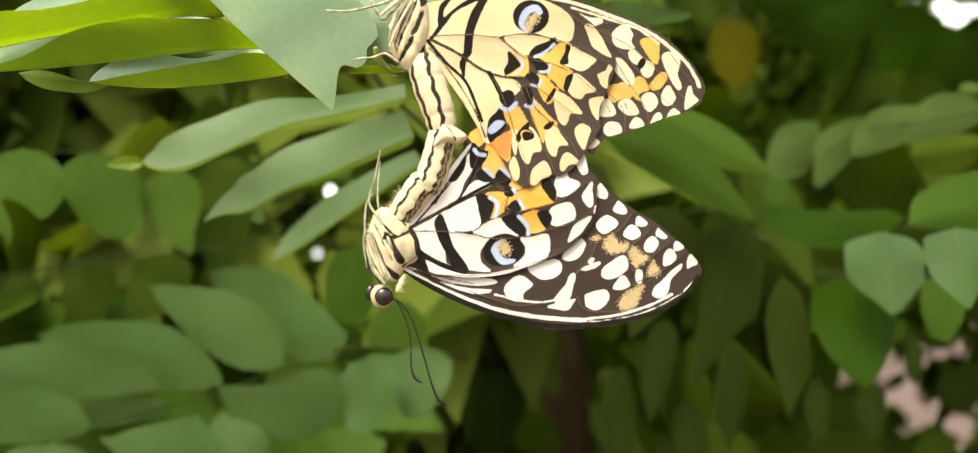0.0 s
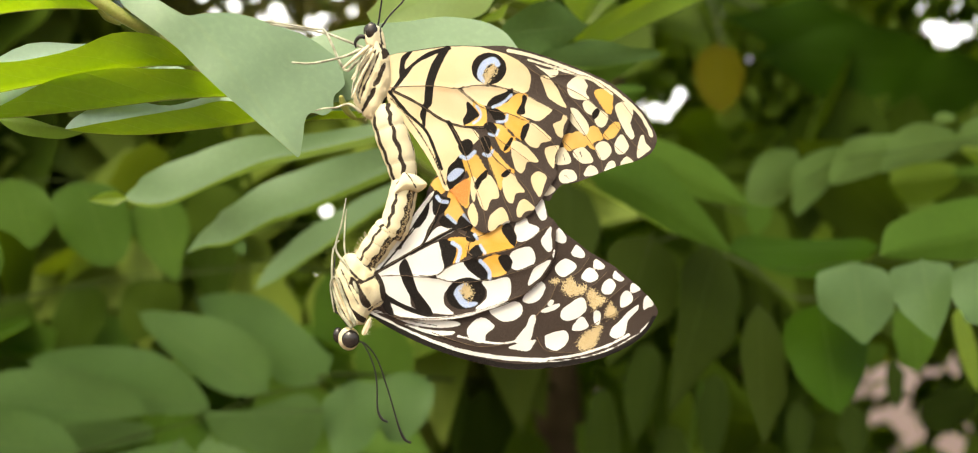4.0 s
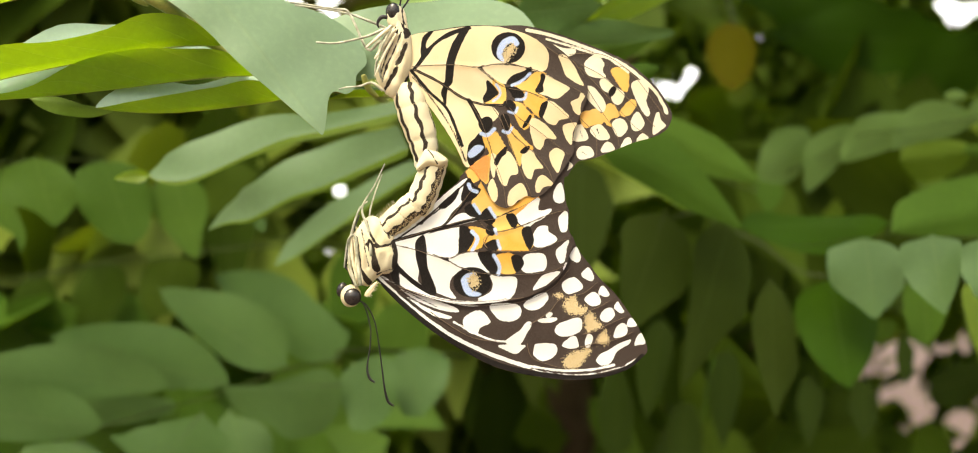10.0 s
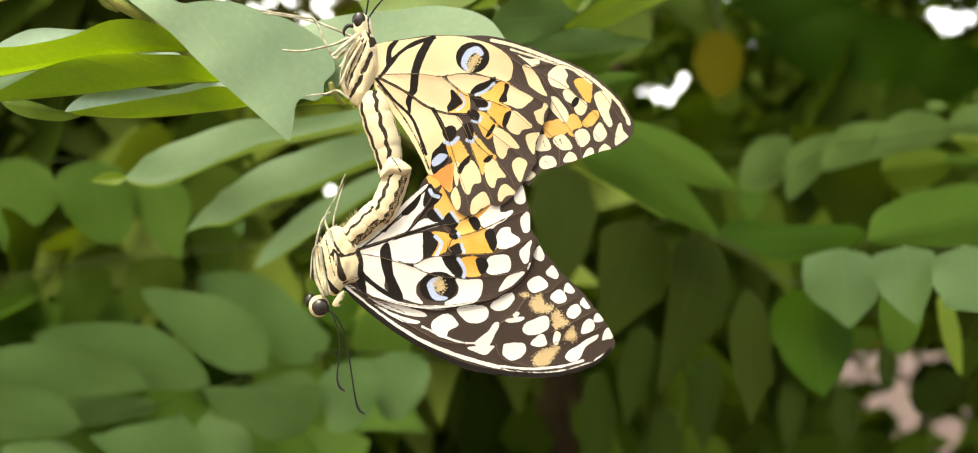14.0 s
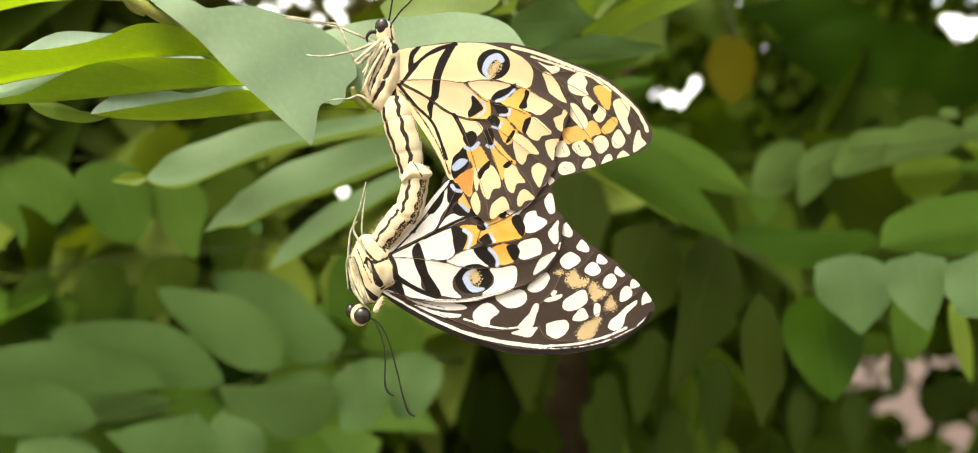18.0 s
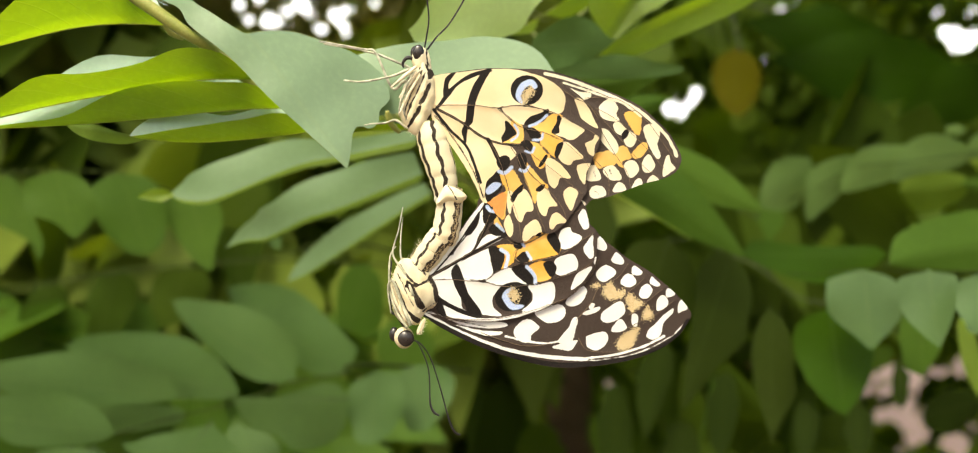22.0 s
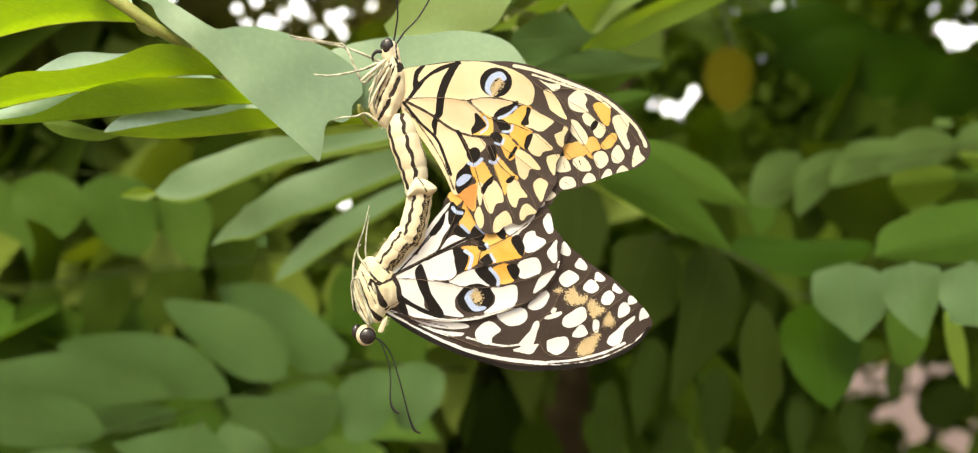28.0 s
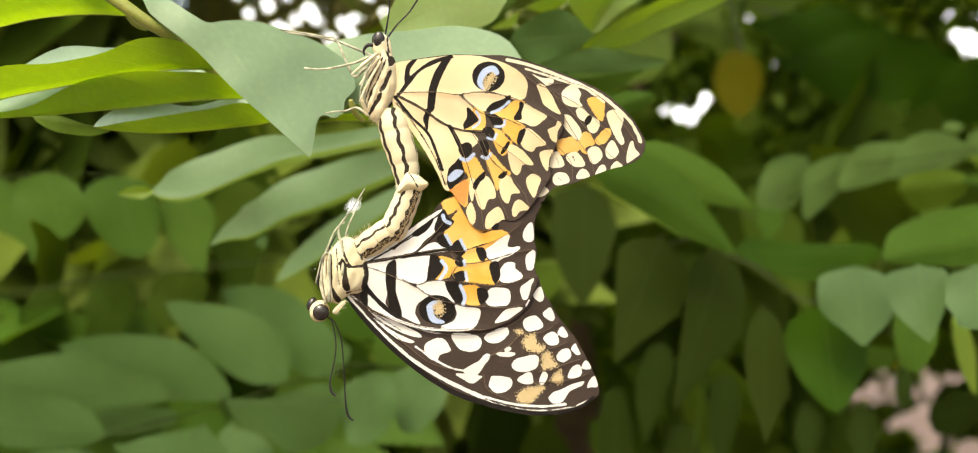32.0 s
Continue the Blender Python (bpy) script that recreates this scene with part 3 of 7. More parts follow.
scatter("hedge_foliage", 9600, (0, 1.75, 1.26), (3.9, 0.6, 2.5), 0.11, 0.06, LEAF_HEDGE, "dense dark green hedge leaves in deep shade", "foliage", GAPS + GAPS_LOW, seed=4, bumpy=True, pad=5.5)
scatter("hedge_foliage", 950, (0.02, 0.60, 1.14), (0.80, 0.20, 0.55), 0.068, 0.038, LEAF_FULL_SHADE, "hanging green shrub leaves, coloured dark for shade", "foliage", GAPS + GAPS_LOW + YELLOW_GAP + [(53.5, -138.8, 13), (56.2, -169.1, 13)] + [(255, 166, 26), (255, 136, 24)], seed=5, hang=1.0, pad=3.0)
scatter("hedge_foliage", 110, (0.33, 0.70, 1.06), (0.36, 0.10, 0.20), 0.06, 0.034, LEAF_FULL_SHADE, "green shrub leaves before bare soil, coloured dark for shade", "foliage", GAPS_LOW, seed=8, hang=0.8, pad=0.0)

for spot, size, count, seed in (((170.0, 105.0), (0.22, 0.05, 0.13), 3000, 22), ((370.0, 160.9), (0.16, 0.05, 0.14), 2000, 23), ((-127.0, 20.0), (0.05, 0.04, 0.04), 260, 25), ((-160.0, -50.0), (0.05, 0.04, 0.04), 260, 26)):
    scatter("hedge_foliage", count, (spot[0] * 0.00092, 0.92, LEVEL + spot[1] * 0.00092), size, 0.016, 0.009, LEAF_HEDGE, "small green hedge leaves with light between them", "foliage", GAPS, seed=seed, pad=0.0)
scatter("hedge_foliage", 850, (0.307, 0.92, LEVEL - 0.126), (0.26, 0.08, 0.18), 0.026, 0.015, LEAF_HEDGE, "small green hedge leaves before bare soil", "foliage", GAPS_LOW, seed=24, pad=0.0)
scatter("hedge_foliage", 420, (0.245, 0.98, 1.285), (0.20, 0.06, 0.17), 0.045, 0.026, LEAF_HEDGE, "dark green leaves deep in the hedge", "foliage", GAPS, seed=43, pad=1.4)
scatter("hedge_foliage", 620, (-0.16, 0.56, 1.25), (0.36, 0.08, 0.19), 0.060, 0.036, LEAF_LIFTED, "blurred green leaves behind the branch", "foliage", GAPS, seed=31, hang=0.7, pad=3.0)
scatter("hedge_foliage", 140, (-0.155, 0.478, 1.125), (0.24, 0.05, 0.09), 0.05, 0.03, LEAF_HALF_SHADE, "shaded green leaves behind the rounded leaflets", "foliage", GAPS, seed=41, hang=0.5)
scatter("hedge_foliage", 5200, (-0.125, 0.92, LEVEL + 0.162), (0.26, 0.05, 0.10), 0.012, 0.007, LEAF_GLARE, "fine hedge leaflets with round specks of sky between them", "foliage", GAPS, seed=21, pad=0.0)


def tree_trunk():
    base = Vector((0.045, 0.74, 0))
    t = thing("shrub", base, "dark reddish brown trunk of a shrub behind the leaves", "shrub")
    v, f = tube([Vector(p) for p in spline([(0.02, 0, -0.02), (0.012, 0, 0.3), (0, 0.01, 0.7), (0.003, 0, 1.05), (-0.01, 0.02, 1.2), (-0.04, 0.05, 1.5)], 6)], [0.022, 0.018, 0.014, 0.006], 12)
    part("trunk", mesh_of("trunk", v, f), BARK, t)
    for line in ([(0.003, 0, 1.02), (0.06, -0.01, 1.09), (0.13, 0.0, 1.13)], [(-0.01, 0.02, 1.2), (0.05, 0.0, 1.31), (0.14, 0.02, 1.42)], [(-0.03, 0.04, 1.4), (-0.1, 0.02, 1.48), (-0.16, 0.03, 1.6)]):
        v, f = tube([Vector(p) for p in spline(line, 6)], [0.0045, 0.003, 0.0015], 8)
        part("limb", mesh_of("limb", v, f), BARK, t)


tree_trunk()


# ---- near branch that carries the butterflies ----
OUTLINE_BROAD = [(-64.2, 44.2), (-60.4, 39.5), (-56.9, 37.7), (-55.1, 34.9), (-50.1, 31.1), (-46.9, 28.4), (-41.7, 23.1), (-36.5, 18.4), (-32.3, 14.7), (-29.7, 12.4), (-28.4, 11.4), (-28.0, 14.3), (-27.9, 17.2), (-27.3, 18.7), (-26.3, 18.7), (-25.1, 18.5), (-23.9, 19.7), (-23.8, 21.8), (-22.8, 23.2), (-22.3, 24.6), (-23.5, 28.1), (-25.8, 30.4), (-29.1, 32.3), (-33.1, 33.5), (-36.5, 34.5), (-39.6, 35.0), (-43.3, 34.5), (-45.5, 33.8), (-47.2, 34.4), (-52.0, 37.4), (-54.9, 39.3), (-58.5, 44.2)]
CREASE_BROAD = [(-61.6, 44.2), (-53.2, 38.2), (-45.4, 33.4), (-39.4, 26.4), (-34.4, 19.5), (-27.7, 10.5)]


def near_branch():
    t = thing("leafy_branch", place((-56.7, 206, 35.8)), "fresh green compound leaf branch with pale green leaflets", "branch")
    stem(t, [(-74.6, 204, 46.2), (-67.0, 202, 41.4), (-63.4, 202, 38.9), (-59.7, 202, 36.4), (-55.7, 202.5, 33.6), (-52.2, 205, 31.4), (-48.9, 211, 28.1), (-38.9, 216, 22.0), (-28.5, 221, 20.4), (-18.7, 226, 19.8)], [1.2, 1.15, 1.05, 0.9, 0.7, 0.5], STEM_YOUNG, "stem")
    outline_leaf(t, OUTLINE_BROAD, 203.0, CREASE_BROAD, LEAF_PALE, "broad pale green leaf with a notched pointed tip")
    blade(t, [(-34.9, 212, 25.8), (9.2, 222, 29.0)], (0, 2.8, 5, 6.6, 7.6, 8.2, 9, 8.3, 5.6, 0, 0), (0, 2.2, 4.2, 5.3, 4.9, 4.8, 4.7, 4.1, 3.2, 0, 0), LEAF_PALE, (0.5, 0.2))
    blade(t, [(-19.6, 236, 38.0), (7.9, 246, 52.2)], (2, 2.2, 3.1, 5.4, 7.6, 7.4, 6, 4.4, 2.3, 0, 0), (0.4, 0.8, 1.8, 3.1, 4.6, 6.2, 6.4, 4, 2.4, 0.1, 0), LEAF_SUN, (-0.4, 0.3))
    blade(t, [(-60.0, 206, 35.4), (-66.3, 204.5, 35.4), (-72.1, 203, 34.7), (-77.8, 201.5, 33.3), (-92.7, 200, 28.8)], (-0, -1.792, -5.6, -8.4, -9.296, -8.96, -6.16, -3.696, -1.68, -0.448, -0), (0, 1.9, 4.7, 6.5, 7.3, 7.1, 4.9, 3, 1.4, 0.3, 0), LEAF_THIN, (0.8, -0.9), LEAF_SKYLIT, "bright yellow-green leaflet lit through from above")
    blade(t, [(-45.6, 208, 26.6), (-52.1, 206.5, 26.4), (-58.0, 205, 25.4), (-64.9, 203.5, 24.0), (-71.7, 202, 22.4), (-77.4, 200.5, 21.0), (-94.3, 199, 16.6)], (-0, -1.35, -3.69, -5.488, -5.712, -7.504, -4.592, -2.688, -1.232, -0.336, -0), (0, 1.5, 4.1, 5.1, 3.7, 3.5, 4.4, 2.7, 1.2, 0.3, 0), LEAF_THIN, (0.6, -0.9), LEAF_SKYLIT, "bright yellow-green leaflet lit through from above")
    blade(t, [(-39.3, 211, 22.0), (-48.5, 209.5, 21.5), (-58.9, 208, 20.1), (-67.0, 206.5, 19.0), (-73.9, 205, 18.2), (-78.6, 203.5, 17.7), (-95.7, 202, 16.6)], (-0, -1.008, -3.808, -6.384, -6.496, -6.272, -4.928, -2.576, -1.232, -0.336, -0), (0, 0.6, 3.7, 4.5, 5.3, 4.4, 1.5, 0.7, 0.3, 0.1, 0), LEAF_THIN, (0.6, -0.9), LEAF_SKYLIT, "bright yellow-green leaflet lit through from above")
    blade(t, [(-35.1, 213, 18.4), (-40.3, 211.6, 17.3), (-48.7, 210.2, 16.2), (-55.9, 208.8, 15.6), (-63.0, 207.4, 15.9), (-66.0, 206, 16.4)], (-0, -0.896, -3.36, -5.6, -5.488, -4.816, -5.6, -5.712, -4.144, -2.128, -0), (0, 0.8, 2.9, 3.7, 3.4, 3.1, 2.6, 1.8, 0.9, 0.2, 0), LEAF_THIN, (0.6, -0.9), LEAF_SKYLIT, "bright yellow-green leaflet lit through from above")
    blade(t, [(-64.9, 212, 16.4), (-79.8, 214, 18.8)], (0, 0.3, 0.8, 1.4, 1.8, 1.9, 1.9, 1.5, 0.9, 0.1, 0), (0, 0.2, 0.3, 0.3, 0.3, 0.7, 1, 0.9, 0.5, 0.1, 0), LEAF_YOUNG, (0.3, 0.3), label="green leaflet tip turned over")
    blade(t, [(-17.4, 224, 19.8), (-21.8, 222.7, 19.3), (-26.3, 221.3, 19.1), (-30.6, 220, 18.5)], (-0, -0.112, -0.672, -1.344, -1.904, -1.904, -1.456, -1.008, -0.448, -0.112, -0), (0, 0.1, 0.4, 0.9, 1.2, 1.3, 1.1, 0.7, 0.3, 0.1, 0), LEAF_THIN, (0.5, -0.5), LEAF_SOFT)
    stem(t, [(-60.8, 206, 36.0), (-59.4, 206.7, 34.3), (-57.4, 207.3, 33.6), (-59.9, 208, 35.9)], [0.35, 0.6, 0.5, 0.3], STEM_YOUNG, "petiole")
    stem(t, [(-51.4, 206, 31.1), (-47.9, 207, 28.9), (-44.9, 208, 26.9)], [0.35, 0.6, 0.5, 0.3], STEM_YOUNG, "petiole")
    stem(t, [(-22.1, 206, 21.3), (-21.4, 207, 19.2), (-20.0, 208, 17.8)], [0.35, 0.6, 0.5, 0.3], STEM_YOUNG, "petiole")


near_branch()


def middle_leaves():
    t = thing("leafy_branch", place((-23.3, 290, 27.3)), "drooping grey-green leaflets of a branch behind the butterflies", "branch")
    stem(t, [(-18.2, 228, 22.4), (-23.3, 290, 27.3), (-26.6, 352, 26.5), (45, 735, -20)], [0.7, 0.7, 1.0, 2.0], STEM, "stem")
    blade(t, [(-21.1, 278, 21.2), (-38.3, 278.9, 17.4), (-46.7, 279.7, 15.8), (-53.9, 280.6, 13.1), (-61.9, 281.4, 9.6), (-69.7, 282.3, 6.8), (-75.9, 283.1, 6.9), (-78.9, 284, 8.1)], (0, 1.6, 1.5, 1.5, 1.4, 1.3, 0.7, 0.9, 0.8, 0.3, 0), (2.7, 2.7, 2.9, 3.4, 4.3, 6.8, 7.8, 8.3, 6.9, 3.5, 0), LEAF_SOFT, (-0.5, 0.15), LEAF_HEDGE, "grey-green leaflet with its lower half turned under")
    blade(t, [(-20.6, 295, 14.2), (-30.6, 296.9, 10.1), (-41.3, 298.7, 5.6), (-49.3, 300.6, 3.1), (-55.8, 302.4, -0.2), (-60.5, 304.3, -2.2), (-65.5, 306.1, -2.7), (-70.9, 308, -4.7)], (0, 1.6, 1.6, 1.5, 1.4, 1.2, 1, 0.8, 0.5, 0.1, 0), (5.8, 6.1, 6.9, 7.9, 8.9, 9.1, 7.6, 7, 3.1, 0.7, 0), LEAF_SOFT, (-0.5, 0.15), LEAF_HEDGE, "grey-green leaflet with its lower half turned under")
    blade(t, [(-20.6, 340, 10.6), (-28.0, 341.7, 6.0), (-35.3, 343.4, 1.3), (-41.1, 345.1, -2.7), (-47.1, 346.9, -6.7), (-52.1, 348.6, -10.1), (-56.9, 350.3, -13.0), (-62.3, 352, -15.4)], (0, 1.3, 1.2, 1.1, 1, 0.9, 0.7, 0.6, 0.4, 0.1, 0), (3.4, 3.7, 4.4, 5, 5.6, 6.4, 6.1, 5.3, 3.6, 1, 0), LEAF_SOFT, (-0.5, 0.15), LEAF_HEDGE, "grey-green leaflet with its lower half turned under")
    blade(t, [(-62.3, 330, 0.1), (-60.8, 330, -5.6)], (0, 0, 0, 0, 0, 1.1, 0.9, 0.6, 0.2, 0, 0), (0, 0, 0, 0, 0, 2.1, 2.4, 1.7, 0.9, 0, 0), LEAF, (0.2, -0.1))
    blade(t, [(-77.8, 283, 8.0), (-86.1, 282, 7.4)], (0, 0, 0.6, 1.2, 1.5, 1.3, 1, 0.7, 0.4, 0, 0), (0, 0, 0.7, 1.3, 1.6, 1.6, 1.4, 0.9, 0.5, 0, 0), LEAF_THIN, (-0.3, -0.3), label="curled yellow leaf tip")


middle_leaves()


def right_leaves():
    t = thing("leafy_branch", place((70.1, 352, -5.5)), "mid green leaflets on a thin twig", "branch")
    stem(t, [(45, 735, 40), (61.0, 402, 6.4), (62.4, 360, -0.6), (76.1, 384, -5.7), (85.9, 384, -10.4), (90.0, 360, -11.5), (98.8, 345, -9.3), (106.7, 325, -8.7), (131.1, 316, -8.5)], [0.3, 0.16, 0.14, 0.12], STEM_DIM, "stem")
    blade(t, [(24.5, 342, 18.2), (46.5, 350, 10.2), (70.7, 358, -6.1)], (0, 0, 0, 5.9, 10.8, 8.4, 6.5, 4.5, 2.5, 0.8, 0), (0, 0, 1.5, 4.4, 5.5, 6, 5.8, 3.8, 2.1, 1.3, 0), LEAF_HALF_SHADE, (0.4, 0.0))
    stem(t, [(27.1, 341, 13.1), (36.9, 344, 8.1), (46.1, 347, 3.0), (54.0, 350, -1.5)], [0.2, 0.2, 0.1], LEAF_THIN, "leaf_edge")
    blade(t, [(41.5, 362, 24.3), (78.2, 368, 7.2)], (0.1, 2.4, 4.9, 6.2, 7, 7, 6, 4.4, 2.1, 0.5, 0), (0, 0.2, 1.1, 2.3, 3.9, 4.4, 4.8, 3.3, 1.7, 0.4, 0), LEAF_HALF_SHADE, (0.4, 0.0))
    blade(t, [(101.1, 342, -9.2), (102.4, 338, -30.9)], (0, 1.5, 6.8, 9.5, 10.3, 9.9, 9.1, 5.9, 3, 1, 0), (0.3, 3.7, 10.1, 11.5, 12, 11.4, 8.9, 5.3, 2.8, 1.4, 0), LEAF_GREYISH, (0.15, -0.1), label="broad pale green leaflet with a drawn-out tip")
    blade(t, [(108.4, 312, -7.7), (109.5, 306, -27.3)], (0, 0, 6.7, 7.2, 7.7, 6.2, 4.6, 2.9, 1.5, 0.4, 0), (0, 0, 7.7, 8.9, 8.8, 8.4, 6.9, 4.6, 2.5, 0.7, 0), LEAF_GREYISH, (0.15, -0.1), label="broad pale green leaflet with a drawn-out tip")
    blade(t, [(121.2, 304, -7.5), (123.6, 298, -25.2)], (0, 0, 4.2, 6.7, 8.5, 7.7, 7, 6, 3.7, 0.2, 0), (4.7, 1.8, 8.8, 9.8, 10.4, 10.8, 9.9, 8.9, 1.5, 0, 0), LEAF_GREYISH, (0.15, -0.1), label="broad pale green leaflet with a drawn-out tip")
    blade(t, [(111.3, 356, -8.1), (163.6, 364, 2.0)], (1.1, 0.1, 6.5, 9.2, 10.6, 10.9, 10.6, 9.6, 8.4, 7.2, 0), (0, 0, 1.5, 3.3, 5.1, 6.7, 7.8, 8.4, 8.4, 6.8, 0), LEAF_HALF_SHADE, (0.4, 0.1))
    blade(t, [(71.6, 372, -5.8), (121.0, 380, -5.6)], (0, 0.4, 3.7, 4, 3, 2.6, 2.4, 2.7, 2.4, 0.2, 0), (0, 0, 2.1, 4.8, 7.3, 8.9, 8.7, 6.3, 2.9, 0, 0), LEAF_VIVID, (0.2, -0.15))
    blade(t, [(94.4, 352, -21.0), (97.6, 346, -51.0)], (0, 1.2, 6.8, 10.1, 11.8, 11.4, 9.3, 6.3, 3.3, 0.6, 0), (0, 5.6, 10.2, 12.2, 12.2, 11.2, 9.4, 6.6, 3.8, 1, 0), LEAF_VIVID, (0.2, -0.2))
    blade(t, [(123.1, 360, -21.0), (123.2, 356, -42.6)], (0, 0, 3.5, 5.6, 6.8, 6.3, 4.6, 2.2, 0, 0, 0), (0, 0, 5.3, 6.4, 6.8, 6.9, 6.3, 5.3, 0.2, 0, 0), LEAF_HALF_SHADE, (0.2, -0.2))
    blade(t, [(133.1, 352, -21.4), (137.3, 350, -46.0)], (0, 0, 0.2, 1.8, 2.3, 2.5, 2.2, 1.6, 1, 0.2, 0), (0, 0, 2.5, 3.1, 3.4, 3.4, 2.9, 2, 1.1, 0, 0), LEAF_THIN, (0.2, -0.2))
    b = thing("leafy_branch", place((112.8, 420, 15.1)), "pale green overlapping leaflets of a farther twig", "branch")
    stem(b, [(45, 735, 60), (91.6, 480, 9.8), (95.3, 450, 9.3), (108.4, 428, 15.4), (122.0, 422, 23.4), (138.8, 414, 25.4), (166.5, 405, 30.1)], [0.4, 0.2, 0.18], STEM_DIM, "stem")
    blade(b, [(109.3, 432, 27.6), (93.2, 435, 9.0)], (0, 0, 3.4, 5.3, 6.9, 8.2, 8.5, 6.8, 3.9, 0.8, 0), (0, 0, 2.7, 5.9, 7.9, 8.3, 7.4, 5.8, 4, 2, 0), LEAF_FAR, (0.25, -0.1))
    blade(b, [(121.7, 425, 27.8), (107.5, 428, 4.7)], (0, 1.1, 2.3, 3.4, 4.3, 4.1, 3.2, 2.2, 1.4, 0.4, 0), (0, 1.4, 3.6, 6.2, 8.4, 9, 7.7, 5.5, 3.3, 1.4, 0), LEAF_FAR, (0.25, -0.1))
    blade(b, [(140.7, 420, 30.7), (117.7, 423, 15.2)], (0.7, 1.8, 3.7, 5.5, 6.4, 5.7, 4.3, 3, 2, 0.8, 0), (0, 0.9, 2.6, 4.6, 7, 8.7, 8.3, 6.7, 4.2, 1.9, 0), LEAF_FAR, (0.25, -0.1))
    blade(b, [(159.9, 414, 29.2), (132.9, 417, 18.8)], (1.5, 1.9, 2.5, 2.9, 3.1, 2.4, 1.4, 1, 0.9, 0.5, 0), (0.2, 1.2, 3.8, 7.2, 9.8, 11.1, 10.6, 8.5, 5.2, 2.3, 0), LEAF_FAR, (0.25, -0.1))
    blade(b, [(175.2, 406, 32.2), (155.2, 409, 26.8)], (1.6, 2.3, 3.9, 4.8, 4.4, 3.5, 2.6, 1.6, 0.7, 0, 0), (3.1, 3.6, 4.6, 5.8, 6.8, 7.2, 7.1, 6.5, 5, 0.3, 0), LEAF_FAR, (0.25, -0.1))
    blade(b, [(156.7, 412, 35.8), (149.9, 415, 35.4)], (0, 0, 0, 0.9, 1.1, 1, 0.8, 0.5, 0.2, 0, 0), (0, 0, 0, 1.4, 2, 2.4, 2.5, 2.3, 1.8, 0.4, 0), LEAF_FAR, (0.25, -0.1))
    blade(b, [(165.5, 432, 18.8), (141.4, 436, 15.6)], (0, 2.1, 4.6, 6.3, 7.7, 8.3, 8.3, 6.9, 3.4, 0, 0), (0, 2.2, 3.8, 4.7, 5.2, 5.5, 5.5, 5.2, 4.6, 0.5, 0), LEAF_HEDGE, (0.3, 0.2))
    blade(b, [(179.8, 416, 23.8), (158.9, 418, 25.2)], (1.2, 2.3, 3.7, 4.4, 4.7, 4.6, 3.6, 2, 0.3, 0, 0), (2.4, 2.9, 3.5, 3.9, 4, 4, 3.7, 3.2, 2.5, 0, 0), LEAF_THIN, (0.4, 0.2))
    blade(b, [(183.1, 424, 17.3), (159.6, 426, 17.9)], (0.3, 2.4, 2.9, 3.4, 3.7, 3.3, 2.5, 1.5, 0.5, 0, 0), (0, 0.3, 1.1, 1.9, 2.7, 3.3, 3.5, 3, 2.2, 0.5, 0), LEAF_HALF_SHADE, (0.4, 0.2))
    h = thing("leafy_branch", place((91.2, 430, -10.8)), "long hanging dark green leaflets in shade", "branch")
    stem(h, [(45, 735, -30), (72.0, 480, -2.4), (83.3, 460, -6.9), (93.3, 440, -12.2), (106.2, 438, -22.2), (119.1, 436, -24.3), (142.0, 438, -25.6), (180.3, 440, -26.9)], [0.4, 0.3, 0.25], TWIG, "stem")
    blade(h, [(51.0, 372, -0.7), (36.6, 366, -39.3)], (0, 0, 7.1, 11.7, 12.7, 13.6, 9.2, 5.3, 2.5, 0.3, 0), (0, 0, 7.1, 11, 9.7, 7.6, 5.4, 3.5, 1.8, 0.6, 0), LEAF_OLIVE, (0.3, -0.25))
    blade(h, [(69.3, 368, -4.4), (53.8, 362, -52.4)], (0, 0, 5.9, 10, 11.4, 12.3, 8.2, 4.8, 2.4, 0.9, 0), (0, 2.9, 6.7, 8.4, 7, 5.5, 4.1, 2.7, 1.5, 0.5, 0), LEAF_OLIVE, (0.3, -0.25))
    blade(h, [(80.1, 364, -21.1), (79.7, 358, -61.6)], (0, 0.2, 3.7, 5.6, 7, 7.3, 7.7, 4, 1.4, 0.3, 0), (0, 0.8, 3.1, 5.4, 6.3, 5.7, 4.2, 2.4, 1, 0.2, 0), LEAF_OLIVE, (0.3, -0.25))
    blade(h, [(66.1, 380, -42.0), (60.7, 374, -66.9)], (0, 0, 0.3, 1.4, 0.3, 0.5, 0.7, 0.7, 0.3, 0, 0), (0, 0.4, 0.3, 0.1, 0, 0, 0, 0, 0, 0, 0), LEAF_HALF_SHADE, (0.3, -0.25))
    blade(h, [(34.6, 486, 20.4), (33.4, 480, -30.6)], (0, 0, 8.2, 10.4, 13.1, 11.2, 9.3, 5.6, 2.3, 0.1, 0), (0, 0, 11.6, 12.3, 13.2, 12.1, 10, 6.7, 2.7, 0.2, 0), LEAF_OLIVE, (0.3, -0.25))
    blade(h, [(87.8, 470, -52.1), (84.3, 464, -91.1)], (0, 0, 3.9, 5.2, 6.2, 5.6, 4.4, 2.5, 0.9, 0, 0), (0, 0, 4.7, 5.6, 6.8, 6.2, 5.1, 3, 1.2, 0, 0), LEAF_DEEP_SHADE, (0.3, -0.25))
